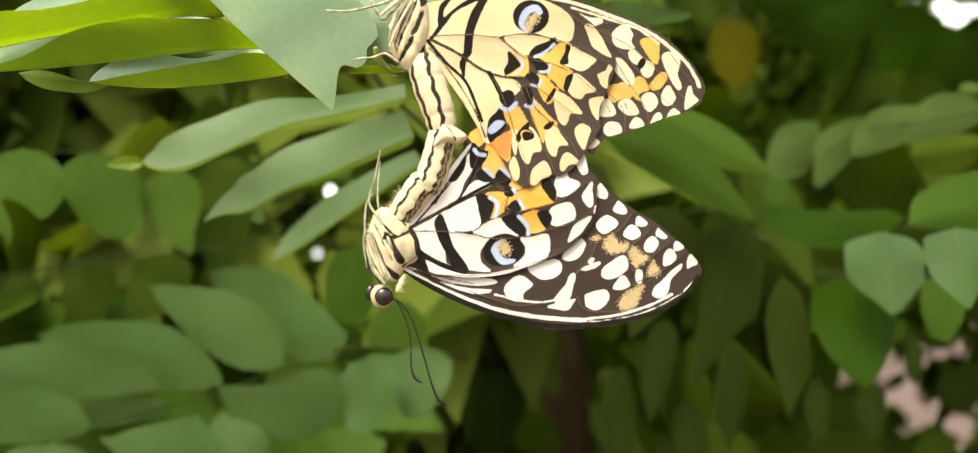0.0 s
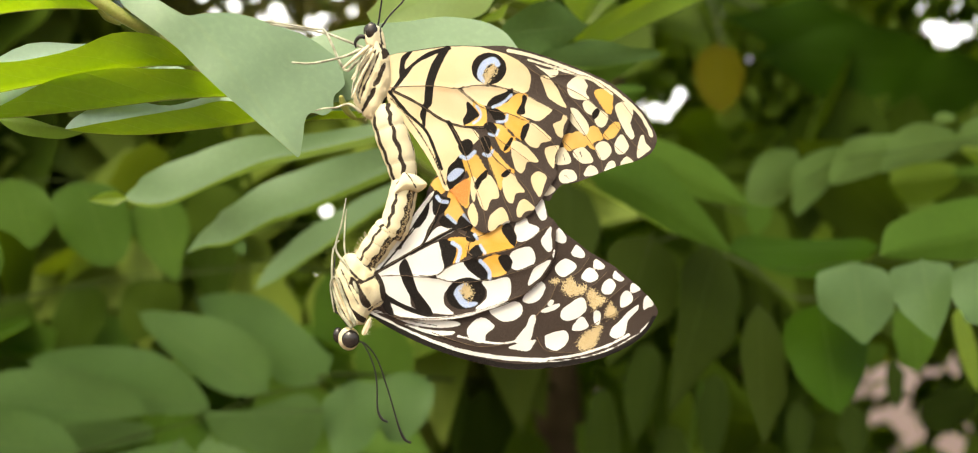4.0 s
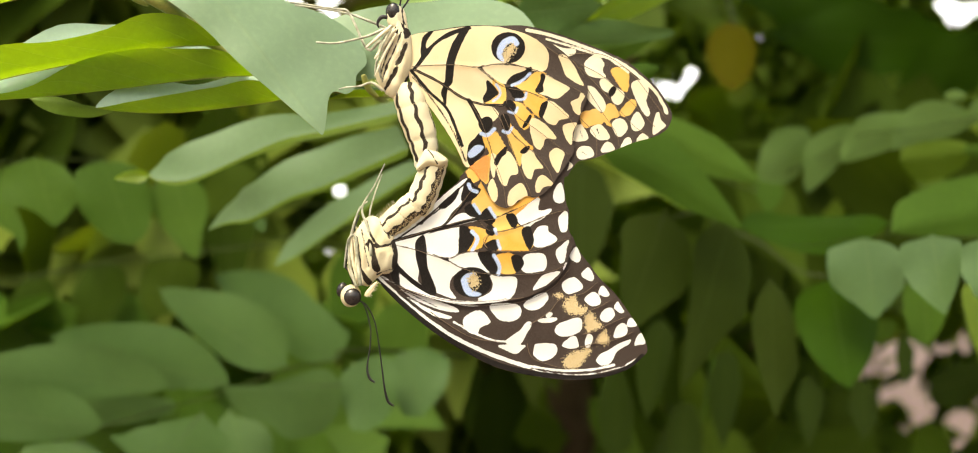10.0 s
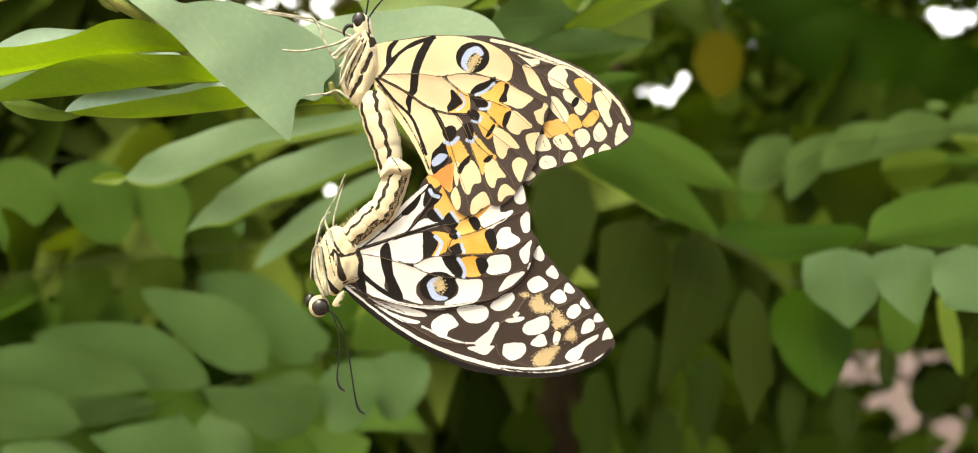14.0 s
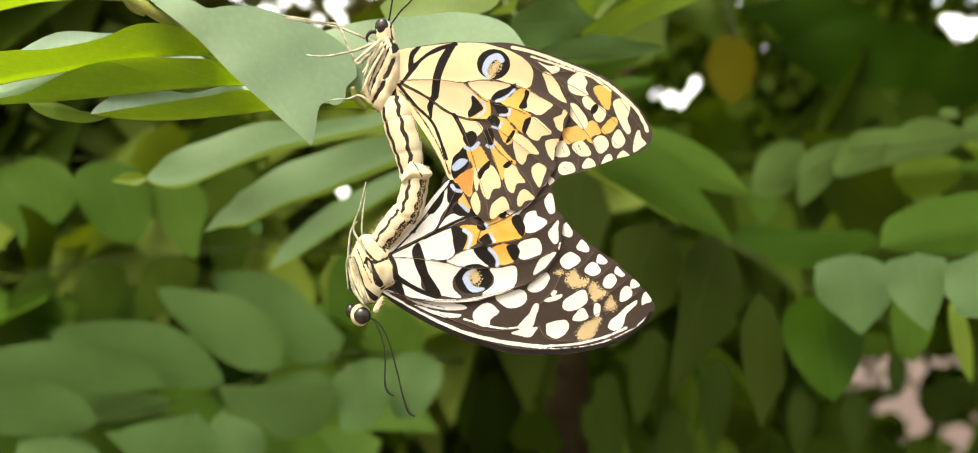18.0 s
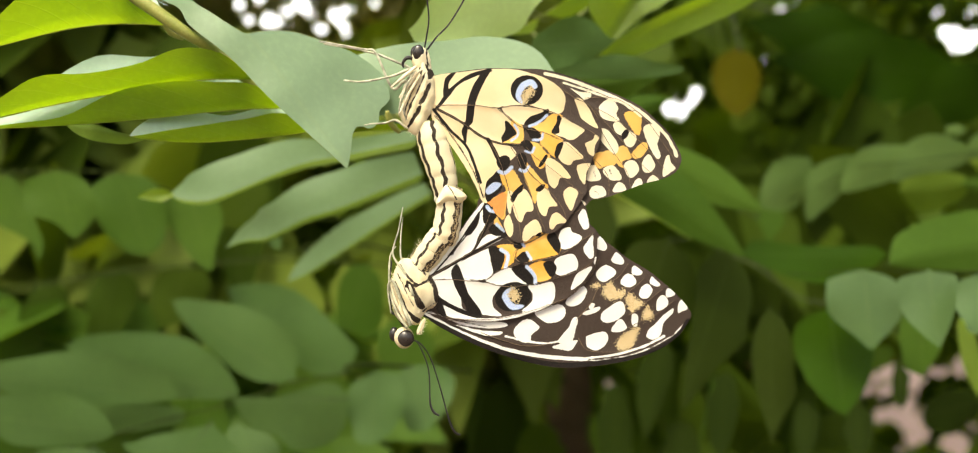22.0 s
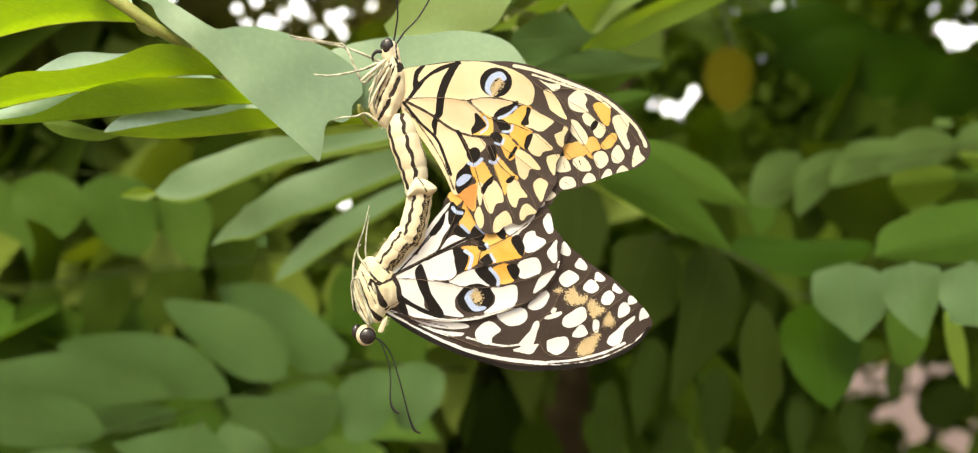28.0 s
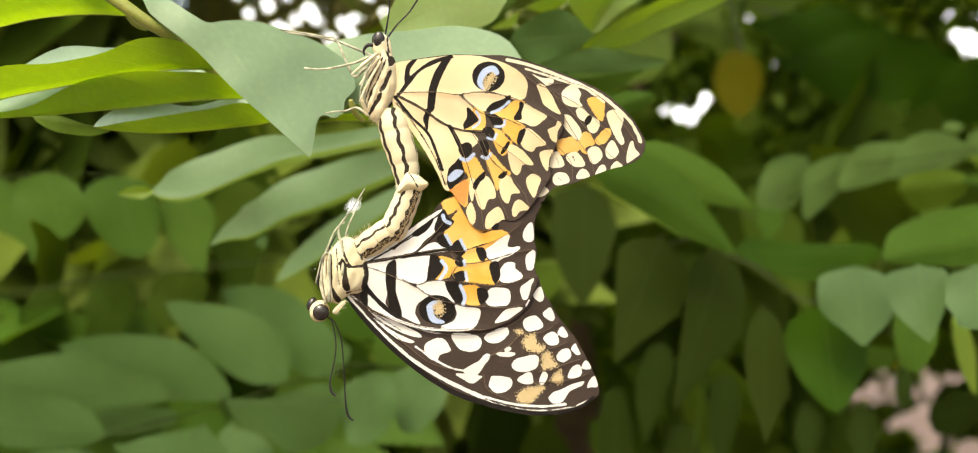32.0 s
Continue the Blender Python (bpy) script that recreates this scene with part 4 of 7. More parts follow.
    blade(h, [(64.4, 478, -41.2), (56.8, 472, -81.5)], (0, 0, 4.1, 5.7, 6.2, 5.4, 4.4, 2.4, 0.9, 0, 0), (0, 0, 4.8, 6.1, 7.8, 7.2, 5.8, 3.4, 1.4, 0.1, 0), LEAF_DEEP_SHADE, (0.3, -0.25))
    blade(h, [(119.8, 470, -62.6), (116.2, 464, -91.1)], (0, 0, 0.1, 4.7, 5, 4.8, 3.2, 1.9, 0.8, 0, 0), (0, 0, 4.2, 4.9, 5.8, 5.1, 3.4, 1.8, 0.5, 0, 0), LEAF_DEEP_SHADE, (0.3, -0.25))
    blade(h, [(48.1, 486, -59.2), (46.2, 480, -100.0)], (0, 0, 3, 4.2, 5.9, 6.4, 6.2, 6, 0, 0, 0), (0, 0, 5.1, 6.1, 7.4, 7.7, 7.1, 6.5, 0, 0, 0), LEAF_DEEP_SHADE, (0.3, -0.25))
    blade(h, [(74.0, 486, -74.1), (72.4, 480, -102.5)], (0, 0, 4.3, 5.5, 6.9, 7.4, 7.2, 6.9, 6.7, 0, 0), (0, 0, 6.1, 6.8, 7.7, 7.4, 5.7, 4.3, 3.1, 0, 0), LEAF_DEEP_SHADE, (0.3, -0.25))
    blade(h, [(148.6, 500, -67.4), (146.3, 494, -94.3)], (0, 0, 0.6, 5.3, 5.8, 6.3, 5.2, 2.4, 0.2, 0, 0), (0, 0, 5.2, 5.8, 6.5, 7.2, 5.1, 3.1, 1.5, 0, 0), LEAF_DEEP_SHADE, (0.3, -0.25))
    blade(h, [(206.7, 520, -70.2), (178.2, 514, -75.9)], (0, 0, 5.7, 7.2, 9.1, 11.1, 10.1, 8.1, 6.6, 0, 0), (0, 0, 1.1, 6.2, 7.5, 9, 8.9, 6.9, 5.3, 0, 0), LEAF_DEEP_SHADE, (0.3, -0.25))
    blade(h, [(165.1, 500, -48.9), (162.4, 494, -71.7)], (0, 0, 0, 1.2, 3.9, 3.7, 3.5, 3.4, 1, 0, 0), (0, 0, 2.3, 3.3, 4.2, 4.3, 3.5, 2.8, 0, 0, 0), LEAF_DEEP_SHADE, (0.3, -0.25))
    blade(h, [(155.6, 480, -46.4), (135.3, 474, -47.0)], (0, 0, 4, 4.9, 5.9, 5.8, 3.4, 1.2, 0, 0, 0), (0, 0, 3, 3.3, 3.6, 3.9, 4.3, 3.5, 0.5, 0, 0), LEAF_HALF_SHADE, (0.3, -0.25))
    blade(h, [(104.2, 470, 18.0), (101.7, 464, -4.7)], (0, 0, 0, 4.1, 5.1, 6.1, 5, 2.6, 0.7, 0, 0), (0, 0, 1.5, 5.3, 5.9, 6.3, 4.2, 2.2, 0.7, 0, 0), LEAF_HALF_SHADE, (0.3, -0.25))
    f = thing("leafy_branch", place((191.2, 600, -52.9)), "tiny yellow leaf on a short twig", "branch")
    stem(f, [(60, 730, -90), (185.1, 650, -50.3), (191.2, 600, -51.4), (191.1, 600, -55.3)], [0.8, 0.5, 0.4], TWIG)
    leaf(f, (191.2, 600, -54.1), (190.9, 598, -64.6), 4.5, 4.5, LEAF_YELLOW)


right_leaves()


def upper_leaves():
    t = thing("leafy_branch", place((11.0, 290, 46.6)), "sunlit and shaded leaflets of an upper twig", "branch")
    stem(t, [(45, 735, 120), (5.8, 420, 75.2), (11.3, 304, 46.4), (17.1, 294, 53.2), (29.0, 292, 58.8), (48.2, 290, 65.9)], [0.6, 0.4, 0.4], STEM, "stem")
    blade(t, [(4.3, 288, 44.5), (24.5, 284, 45.6)], (0, 0, 2.3, 3.5, 5, 5.9, 5.6, 3.8, 1.4, 0.3, 0), (0, 0, 2.4, 5, 6.2, 5.6, 4.6, 3.1, 1.8, 0.5, 0), LEAF, (-0.4, 0.3))
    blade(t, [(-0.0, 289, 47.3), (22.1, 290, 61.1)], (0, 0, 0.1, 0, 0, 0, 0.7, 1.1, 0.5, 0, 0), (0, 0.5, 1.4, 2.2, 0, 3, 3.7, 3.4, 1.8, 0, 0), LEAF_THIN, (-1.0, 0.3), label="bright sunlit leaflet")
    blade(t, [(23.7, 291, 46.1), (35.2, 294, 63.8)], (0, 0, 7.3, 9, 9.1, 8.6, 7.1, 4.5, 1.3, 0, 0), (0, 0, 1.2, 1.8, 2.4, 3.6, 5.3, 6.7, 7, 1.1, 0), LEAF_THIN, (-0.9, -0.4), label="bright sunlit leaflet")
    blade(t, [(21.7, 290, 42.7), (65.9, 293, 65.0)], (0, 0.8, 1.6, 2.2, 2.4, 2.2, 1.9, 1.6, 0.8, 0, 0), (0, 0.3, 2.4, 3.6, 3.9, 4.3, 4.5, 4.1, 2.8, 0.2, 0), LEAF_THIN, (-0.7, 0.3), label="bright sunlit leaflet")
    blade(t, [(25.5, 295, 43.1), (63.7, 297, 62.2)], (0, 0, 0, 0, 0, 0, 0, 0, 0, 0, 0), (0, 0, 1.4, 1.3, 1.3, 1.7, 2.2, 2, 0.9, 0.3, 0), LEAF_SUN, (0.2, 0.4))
    blade(t, [(8.2, 287, 37.6), (41.3, 288, 39.7)], (0, 0.4, 1.1, 1.9, 3.1, 4.2, 3.3, 1.8, 1.2, 0.7, 0), (0, 0.1, 0.6, 1.1, 1.4, 1.6, 1.7, 1.6, 1.3, 0.8, 0), LEAF, (-0.3, 0.3))
    blade(t, [(17.0, 292, 34.9), (38.4, 296, 39.6)], (0, 0.3, 2, 2, 1.5, 1, 0.6, 0.5, 0.4, 0, 0), (0, 0, 2.4, 3.6, 4.5, 4.1, 3, 1.9, 0.9, 0, 0), LEAF_HALF_SHADE, (0.2, 0.4))
    blade(t, [(-2.9, 300, 48.1), (16.0, 304, 65.9)], (0, 0, 1, 1.7, 2.4, 3.1, 3.5, 2.7, 0.8, 0, 0), (0, 0, 0.5, 0.9, 0.7, 0.1, 0.2, 0.3, 0.1, 0, 0), LEAF_FULL_SHADE, (0.3, 0.3))
    blade(t, [(28.2, 330, 31.8), (45.2, 336, 37.8)], (0, 0, 0, 3.4, 3.6, 3.4, 2.8, 1.8, 0.7, 0, 0), (0, 0, 0, 1.3, 3, 3.2, 2.8, 2.1, 0.9, 0, 0), LEAF_HALF_SHADE, (0.2, 0.4))
    g = thing("leafy_branch", place((233.4, 630, 82.7)), "large dark leaves high in the shade", "branch")
    stem(g, [(45, 735, 170), (153.9, 660, 116.4), (198.1, 640, 100.1), (246.2, 630, 79.6), (267.5, 620, 69.0)], [0.9, 0.7, 0.6], TWIG)
    leaf(g, (236.6, 630, 82.1), (136.6, 618, 87.7), 19, 17, LEAF_VIVID, lean=(0.2, -0.2), stalk=False, wave=0.12)
    leaf(g, (204.5, 640, 99.5), (125.1, 632, 108.3), 14, 13, LEAF_VIVID, lean=(0.2, -0.2), stalk=False, wave=0.12)
    leaf(g, (258.5, 625, 77.4), (200.9, 618, 62.3), 15, 16, LEAF_VIVID, lean=(0.2, -0.2), stalk=False, wave=0.12)
    y = thing("leafy_branch", place((109.3, 560, 86.5)), "single yellowing leaf on a thin twig", "branch")
    stem(y, [(45, 735, 160), (88.4, 600, 128.9), (100.8, 570, 116.5), (107.5, 562, 92.4), (109.8, 560, 82.3)], [0.9, 0.7, 0.6], TWIG)
    blade(y, [(107.1, 560, 84.4), (107.5, 556, 51.9)], (0, 2.2, 7.2, 10, 11.7, 11.7, 10.3, 7.8, 4.4, 1.2, 0), (0, 1.3, 6.1, 9.1, 10.8, 10.8, 9.6, 7.2, 4.4, 1.1, 0), LEAF_YELLOW, (0.1, 0.0))
    leaf(y, (109.6, 575, 48.8), (120.0, 570, 58.2), 6, 6, LEAF_THIN)


upper_leaves()


def left_leaves():
    t = thing("leafy_branch", place((-135.0, 400, 16.8)), "rounded drooping leaflets in soft shade", "branch")
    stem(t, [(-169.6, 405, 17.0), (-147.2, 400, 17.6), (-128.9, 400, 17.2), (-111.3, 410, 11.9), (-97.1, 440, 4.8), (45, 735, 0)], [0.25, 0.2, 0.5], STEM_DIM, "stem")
    blade(t, [(-130.5, 356, 16.2), (-124.7, 354, -3.4)], (0, 0.4, 3.5, 6.1, 7.9, 8.5, 8.4, 7, 4.5, 2.2, 0), (1.8, 9.7, 10.4, 10.9, 11.3, 11, 6, 3.1, 1.8, 0.8, 0), LEAF_HALF_SHADE, (0.15, -0.1))
    blade(t, [(-124.2, 398, 17.5), (-114.7, 396, -9.6)], (0, 0.1, 4.9, 8.7, 10.2, 10.4, 9.4, 7.8, 5.9, 2.9, 0), (3.8, 8.6, 10.9, 11.8, 11.9, 11.3, 9.8, 7.6, 5, 1.5, 0), LEAF_HALF_SHADE, (0.15, -0.1))
    blade(t, [(-103.3, 402, 13.1), (-94.7, 400, -14.3)], (0, 0, 4.2, 7.4, 8.2, 7.4, 5, 2.8, 1.6, 0.6, 0), (0, 0, 8.1, 9.4, 9.4, 8.5, 6.9, 5.2, 3.2, 1.4, 0), LEAF_HALF_SHADE, (0.15, -0.1))
    blade(t, [(-164.1, 404, 17.0), (-152.0, 402, -12.6)], (0, 0, 2.1, 3.1, 3.2, 3.4, 3.8, 3.6, 2.2, 0.3, 0), (2, 0.6, 9.1, 9.7, 9.8, 7.4, 2.8, 0.2, 0, 0, 0), LEAF_HALF_SHADE, (0.15, -0.1))
    blade(t, [(-80.7, 430, 13.5), (-98.8, 428, -1.8)], (0, 0, 1.5, 4.3, 5.2, 5.3, 4.8, 3.5, 0, 0, 0), (0, 2, 6.8, 8.6, 10.1, 10.6, 9.3, 6, 0, 0, 0), LEAF_FULL_SHADE, (0.15, -0.1))
    s = thing("twig", place((-166.3, 440, -21.5)), "thin olive twig behind the leaves", "twig")
    stem(s, [(-186.5, 445, -27.8), (-160.4, 441.7, -21.6), (-137.0, 438.7, -16.3), (-111.8, 436, -12.9), (-96.0, 434.7, -11.6), (-77.5, 442.7, -9.8), (-47.9, 460, -6.7), (45, 735, -40)], [0.3, 0.25, 0.25, 0.8], STEM_DIM, "stem")
    d = thing("leafy_branch", place((-87.5, 388, -55.9)), "large compound leaf with rounded overlapping leaflets", "branch")
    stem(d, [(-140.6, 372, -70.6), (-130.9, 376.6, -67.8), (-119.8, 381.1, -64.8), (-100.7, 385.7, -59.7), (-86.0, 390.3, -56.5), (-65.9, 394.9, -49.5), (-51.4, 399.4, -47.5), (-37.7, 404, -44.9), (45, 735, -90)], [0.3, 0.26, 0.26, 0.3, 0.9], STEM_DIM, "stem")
    blade(d, [(-98.0, 380, -53.4), (-164.7, 384, -47.4)], (0, 0, 1.5, 3.1, 4.5, 5.3, 5.6, 5.1, 3.1, 0, 0), (0, 0.1, 6.3, 9.6, 11.5, 11.3, 9.3, 6.7, 4.5, 0, 0), LEAF, (0.14, -0.08))
    blade(d, [(-84.0, 392, -53.9), (-141.7, 396, -39.0)], (0, 0.9, 2.9, 4.9, 6, 5.3, 5.1, 4.8, 2.9, 0, 0), (0, 3.3, 7.4, 11.1, 12.9, 12.4, 10.3, 7.5, 4.6, 1, 0), LEAF, (0.14, -0.08))
    blade(d, [(-116.4, 372, -63.2), (-159.4, 376, -58.9)], (0, 0, 2.4, 4.4, 6, 7, 7.7, 7.4, 4.4, 0, 0), (0, 0.3, 4.5, 7.6, 9.7, 10.3, 9.7, 7.9, 6.1, 0, 0), LEAF, (0.14, -0.08))
    blade(d, [(-101.7, 394, -61.0), (-136.4, 398, -60.7)], (1.4, 2, 3, 4.1, 5.1, 6.2, 6.5, 4.5, 1.1, 0, 0), (1.9, 2.3, 2.8, 3.2, 3.5, 3.7, 3.6, 3.2, 2.3, 0, 0), LEAF, (0.14, -0.08))
    blade(d, [(-66.3, 396, -49.7), (-108.5, 400, -23.6)], (0, 0, 3.7, 6.7, 8, 7.7, 6.3, 4.4, 2.5, 0, 0), (0, 1.8, 9.1, 11.7, 13, 11.8, 9, 5.6, 3.1, 0, 0), LEAF, (0.14, -0.08))
    blade(d, [(-51.8, 408, -48.7), (-93.4, 412, -19.7)], (0, 0.7, 4.2, 6.6, 6.7, 5.9, 4.9, 3.5, 2.3, 0, 0), (1, 9.4, 10.3, 11.3, 12.2, 13.2, 12.4, 8.4, 4.2, 0, 0), LEAF, (0.14, -0.08))
    blade(d, [(-47.6, 384, -53.3), (-82.5, 378, -53.5)], (0, 7.1, 11.5, 15.1, 16.1, 15.6, 10.9, 9.8, 7, 2, 0), (0, 1.6, 4.4, 5.3, 4, 2.3, 0.9, 0.9, 1, 0.8, 0), LEAF, (0.14, -0.08))
    blade(d, [(-40.5, 392, -45.6), (-40.6, 386, -68.1)], (1.7, 7.3, 8.5, 9.5, 10.1, 9.9, 8.8, 6.8, 4.3, 1.5, 0), (0, 0.2, 4, 7.1, 8.5, 8.1, 7, 5.9, 5.2, 4.2, 0), LEAF, (0.14, -0.08))
    blade(d, [(-89.0, 378, -60.1), (-102.8, 372, -78.2)], (1.5, 0.8, 12.2, 12.4, 11.9, 10.3, 7.7, 4.6, 1.7, 0, 0), (0, 0, 0.9, 3.4, 6.4, 9.5, 12.3, 14.4, 16.1, 0.3, 0), LEAF, (0.14, -0.08))
    blade(d, [(-29.4, 404, -45.4), (-23.3, 398, -66.2)], (3.6, 5.4, 8.7, 11.4, 12.7, 11.8, 9.8, 6.7, 2.4, 0, 0), (2.9, 3.8, 4.9, 5.8, 6.3, 6.5, 6.6, 6.2, 4.8, 0, 0), LEAF, (0.14, -0.08))
    blade(d, [(-83.4, 392, -61.5), (-77.2, 386, -82.2)], (0, 0, 0.2, 4.1, 8.2, 10.3, 9.9, 8.8, 7.5, 1.2, 0), (0, 0, 4.1, 5.4, 6.1, 6.4, 5.9, 4.7, 2.3, 0, 0), LEAF, (0.14, -0.08))
    blade(d, [(-124.9, 376, -67.5), (-132.3, 370, -80.6)], (2.2, 1.2, 8.2, 8.9, 9.1, 8.5, 6.5, 3.8, 1.2, 0, 0), (0, 0, 1, 4.2, 8, 11.4, 12.9, 12.2, 11, 0.9, 0), LEAF, (0.14, -0.08))
    k = thing("leafy_branch", place((-130.2, 470, -16.4)), "green leaflets under the olive twig, coloured dark for shade", "branch")
    stem(k, [(-190.7, 455, -25.0), (-155.4, 460, -19.5), (-119.3, 465, -16.2), (-68.1, 470, -12.9), (45, 735, -30)], [0.25, 0.25, 0.6], STEM_DIM, "stem")
    blade(k, [(-119.4, 470, -15.4), (-127.4, 467, -40.0)], (0.5, 6.9, 9.3, 10.5, 10.5, 9.7, 8.3, 5.6, 1.3, 0, 0), (0, 2, 5.9, 8.6, 9.8, 10, 8.9, 6.9, 4.1, 0, 0), LEAF_FULL_SHADE, (0.3, -0.2))
    blade(k, [(-148.8, 480, -17.9), (-156.8, 477, -46.1)], (0, 4.8, 7.4, 9, 9.7, 9.3, 8.4, 7, 5.3, 0, 0), (0, 0.5, 5.2, 7.1, 8, 8.2, 7.9, 7, 4.4, 0, 0), LEAF_FULL_SHADE, (0.3, -0.2))
    blade(k, [(-173.4, 476, -22.6), (-182.7, 473, -48.8)], (0, 4.5, 6.7, 8.5, 9.6, 9.3, 8.2, 6.6, 4.3, 0, 0), (0, 0.3, 3.6, 5.2, 6.2, 6.7, 6.7, 6.2, 5, 0, 0), LEAF_FULL_SHADE, (0.3, -0.2))
    blade(k, [(-51.5, 482, -13.2), (-60.9, 479, -46.0)], (0, 0, 4.4, 7.8, 10, 11.3, 11.8, 10.3, 5.2, 0, 0), (0, 0, 5.1, 7.4, 8, 7.4, 6.1, 4.3, 1.7, 0, 0), LEAF_HALF_SHADE, (0.3, -0.2))
    blade(k, [(-143.2, 490, -29.5), (-146.8, 487, -52.8)], (0, 0, 6.3, 8.4, 9.5, 9.1, 7.5, 5.3, 2.7, 0, 0), (0, 0, 4.4, 7.4, 8.5, 8.8, 8.3, 6.4, 2.4, 0, 0), LEAF_HALF_SHADE, (0.3, -0.2))
    blade(k, [(-32.3, 470, -33.2), (-39.2, 467, -60.3)], (0, 0, 4.4, 8.1, 10.1, 11.1, 11.3, 9.9, 6, 1.2, 0), (0, 0, 6.1, 9.2, 10.7, 10.8, 9.5, 7.6, 5.4, 2.8, 0), LEAF_HALF_SHADE, (0.3, -0.2))


left_leaves()


# ---- butterflies ----
CELL = 0.2


def oval_distance(oval, pts):
    x, z, a, b, turn = oval
    c, s = math.cos(radians(turn)), math.sin(radians(turn))
    d = pts - np.array((x, z))
    u, v = d[:, 0] * c + d[:, 1] * s, -d[:, 0] * s + d[:, 1] * c
    k = np.sqrt((u / a) ** 2 + (v / b) ** 2)
    return (k - 1) * min(a, b)


def ripple(x, z):
    """How far a wing bends out of its plane, in mm."""
    return 0.16 * np.sin(x * 0.38 + z * 0.21) + 0.10 * np.sin(z * 0.55 - x * 0.17)


def wing_mesh(outline, marks, depth, veins=()):
    """A wing membrane (mm in, metres out) with its marks stored as distance fields."""
    edge = spline(outline, 7, True)
    low, high = edge.min(0) - CELL, edge.max(0) + CELL
    xs, zs = np.arange(low[0], high[0], CELL), np.arange(low[1], high[1], CELL)
    gx, gz = np.meshgrid(xs, zs)
    pts = np.stack([gx.ravel(), gz.ravel()], 1)
    d = outline_distance(edge, pts)
    keep = d < CELL * 1.42
    pts = to_rim(edge, pts, keep & (d > -CELL * 0.4))
    index = np.full(len(pts), -1)
    index[keep] = np.arange(keep.sum())
    grid = index.reshape(gx.shape)
    a, b, c, e = grid[:-1, :-1].ravel(), grid[:-1, 1:].ravel(), grid[1:, 1:].ravel(), grid[1:, :-1].ravel()
    ok = (a >= 0) & (b >= 0) & (c >= 0) & (e >= 0)
    inner = (d[keep] < 0)
    faces = np.stack([a, b, c, e], 1)[ok]
    faces = faces[inner[faces].any(1)].tolist()
    p = pts[keep]
    lift = ripple(p[:, 0], p[:, 1])
    for line in veins:
        lift -= 0.10 * np.exp(-(np.maximum(stroke_distance(spline(line, 4), p, 0), 0) / 0.45) ** 2)
    y = depth + lift
    me = mesh_of("wing", np.stack([p[:, 0], y, p[:, 1]], 1) / 1000, faces)
    for name in ("pale", "orange", "black", "blue", "tan", "rust"):
        field = field_of(marks.get(name, ()), p)
        me.attributes.new(name, "FLOAT", "POINT").data.foreach_set("value", field.astype(np.float32))
    return me


def field_of(shapes, p, start=3.0):
    field = np.full(len(p), start)
    for kind, shape in shapes:
        if kind == "area":
            field = np.minimum(field, outline_distance(spline(shape, 3, True), p))
        elif kind == "oval":
            field = np.minimum(field, oval_distance(shape, p))
        else:
            field = np.minimum(field, stroke_distance(spline(shape[1], 4), p, shape[0]))
    return field


def plump_mesh(name, outline, marks, thick, middle=0.0, cell=0.14):
    """A rounded body part from its side outline (mm): swollen to both sides, dark seams sunk, marks as on the wings."""
    edge = spline(outline, 6, True)
    low, high = edge.min(0) - cell, edge.max(0) + cell
    gx, gz = np.meshgrid(np.arange(low[0], high[0], cell), np.arange(low[1], high[1], cell))
    pts = np.stack([gx.ravel(), gz.ravel()], 1)
    d = outline_distance(edge, pts)
    keep = d < cell
    index = np.full(len(pts), -1)
    index[keep] = np.arange(keep.sum())
    grid = index.reshape(gx.shape)
    a, b, c, e = grid[:-1, :-1].ravel(), grid[:-1, 1:].ravel(), grid[1:, 1:].ravel(), grid[1:, :-1].ravel()
    ok = (a >= 0) & (b >= 0) & (c >= 0) & (e >= 0)
    front = np.stack([a, b, c, e], 1)[ok]
    p, depth = pts[keep], np.maximum(-d[keep], 0)
    wide = depth.max()
    k = 1 - np.clip(depth / (wide * 0.9), 0, 1)
    h = thick * np.sqrt(np.maximum(1 - k * k, 0))
    black = field_of(marks.get("black", ()), p)
    h = h * (1 + 0.10 * np.sin(p[:, 0] * 2.1 + p[:, 1] * 0.9) * np.sin(p[:, 1] * 1.3 - p[:, 0] * 0.7))
    h = h - np.minimum(h * 0.5, 0.32 * np.clip(0.6 - black, 0, 0.9))
    n = len(p)
    verts = np.concatenate([np.stack([p[:, 0], middle - h, p[:, 1]], 1), np.stack([p[:, 0], middle + h, p[:, 1]], 1)]) / 1000
    me = mesh_of(name, verts, front.tolist() + (front[:, ::-1] + n).tolist())
    for mark in ("pale", "orange", "black", "blue", "tan", "rust"):
        one = field_of(marks.get(mark, ()), p, -1.0 if mark == "pale" else 3.0)
        me.attributes.new(mark, "FLOAT", "POINT").data.foreach_set("value", np.concatenate([one, one]).astype(np.float32))
    return me


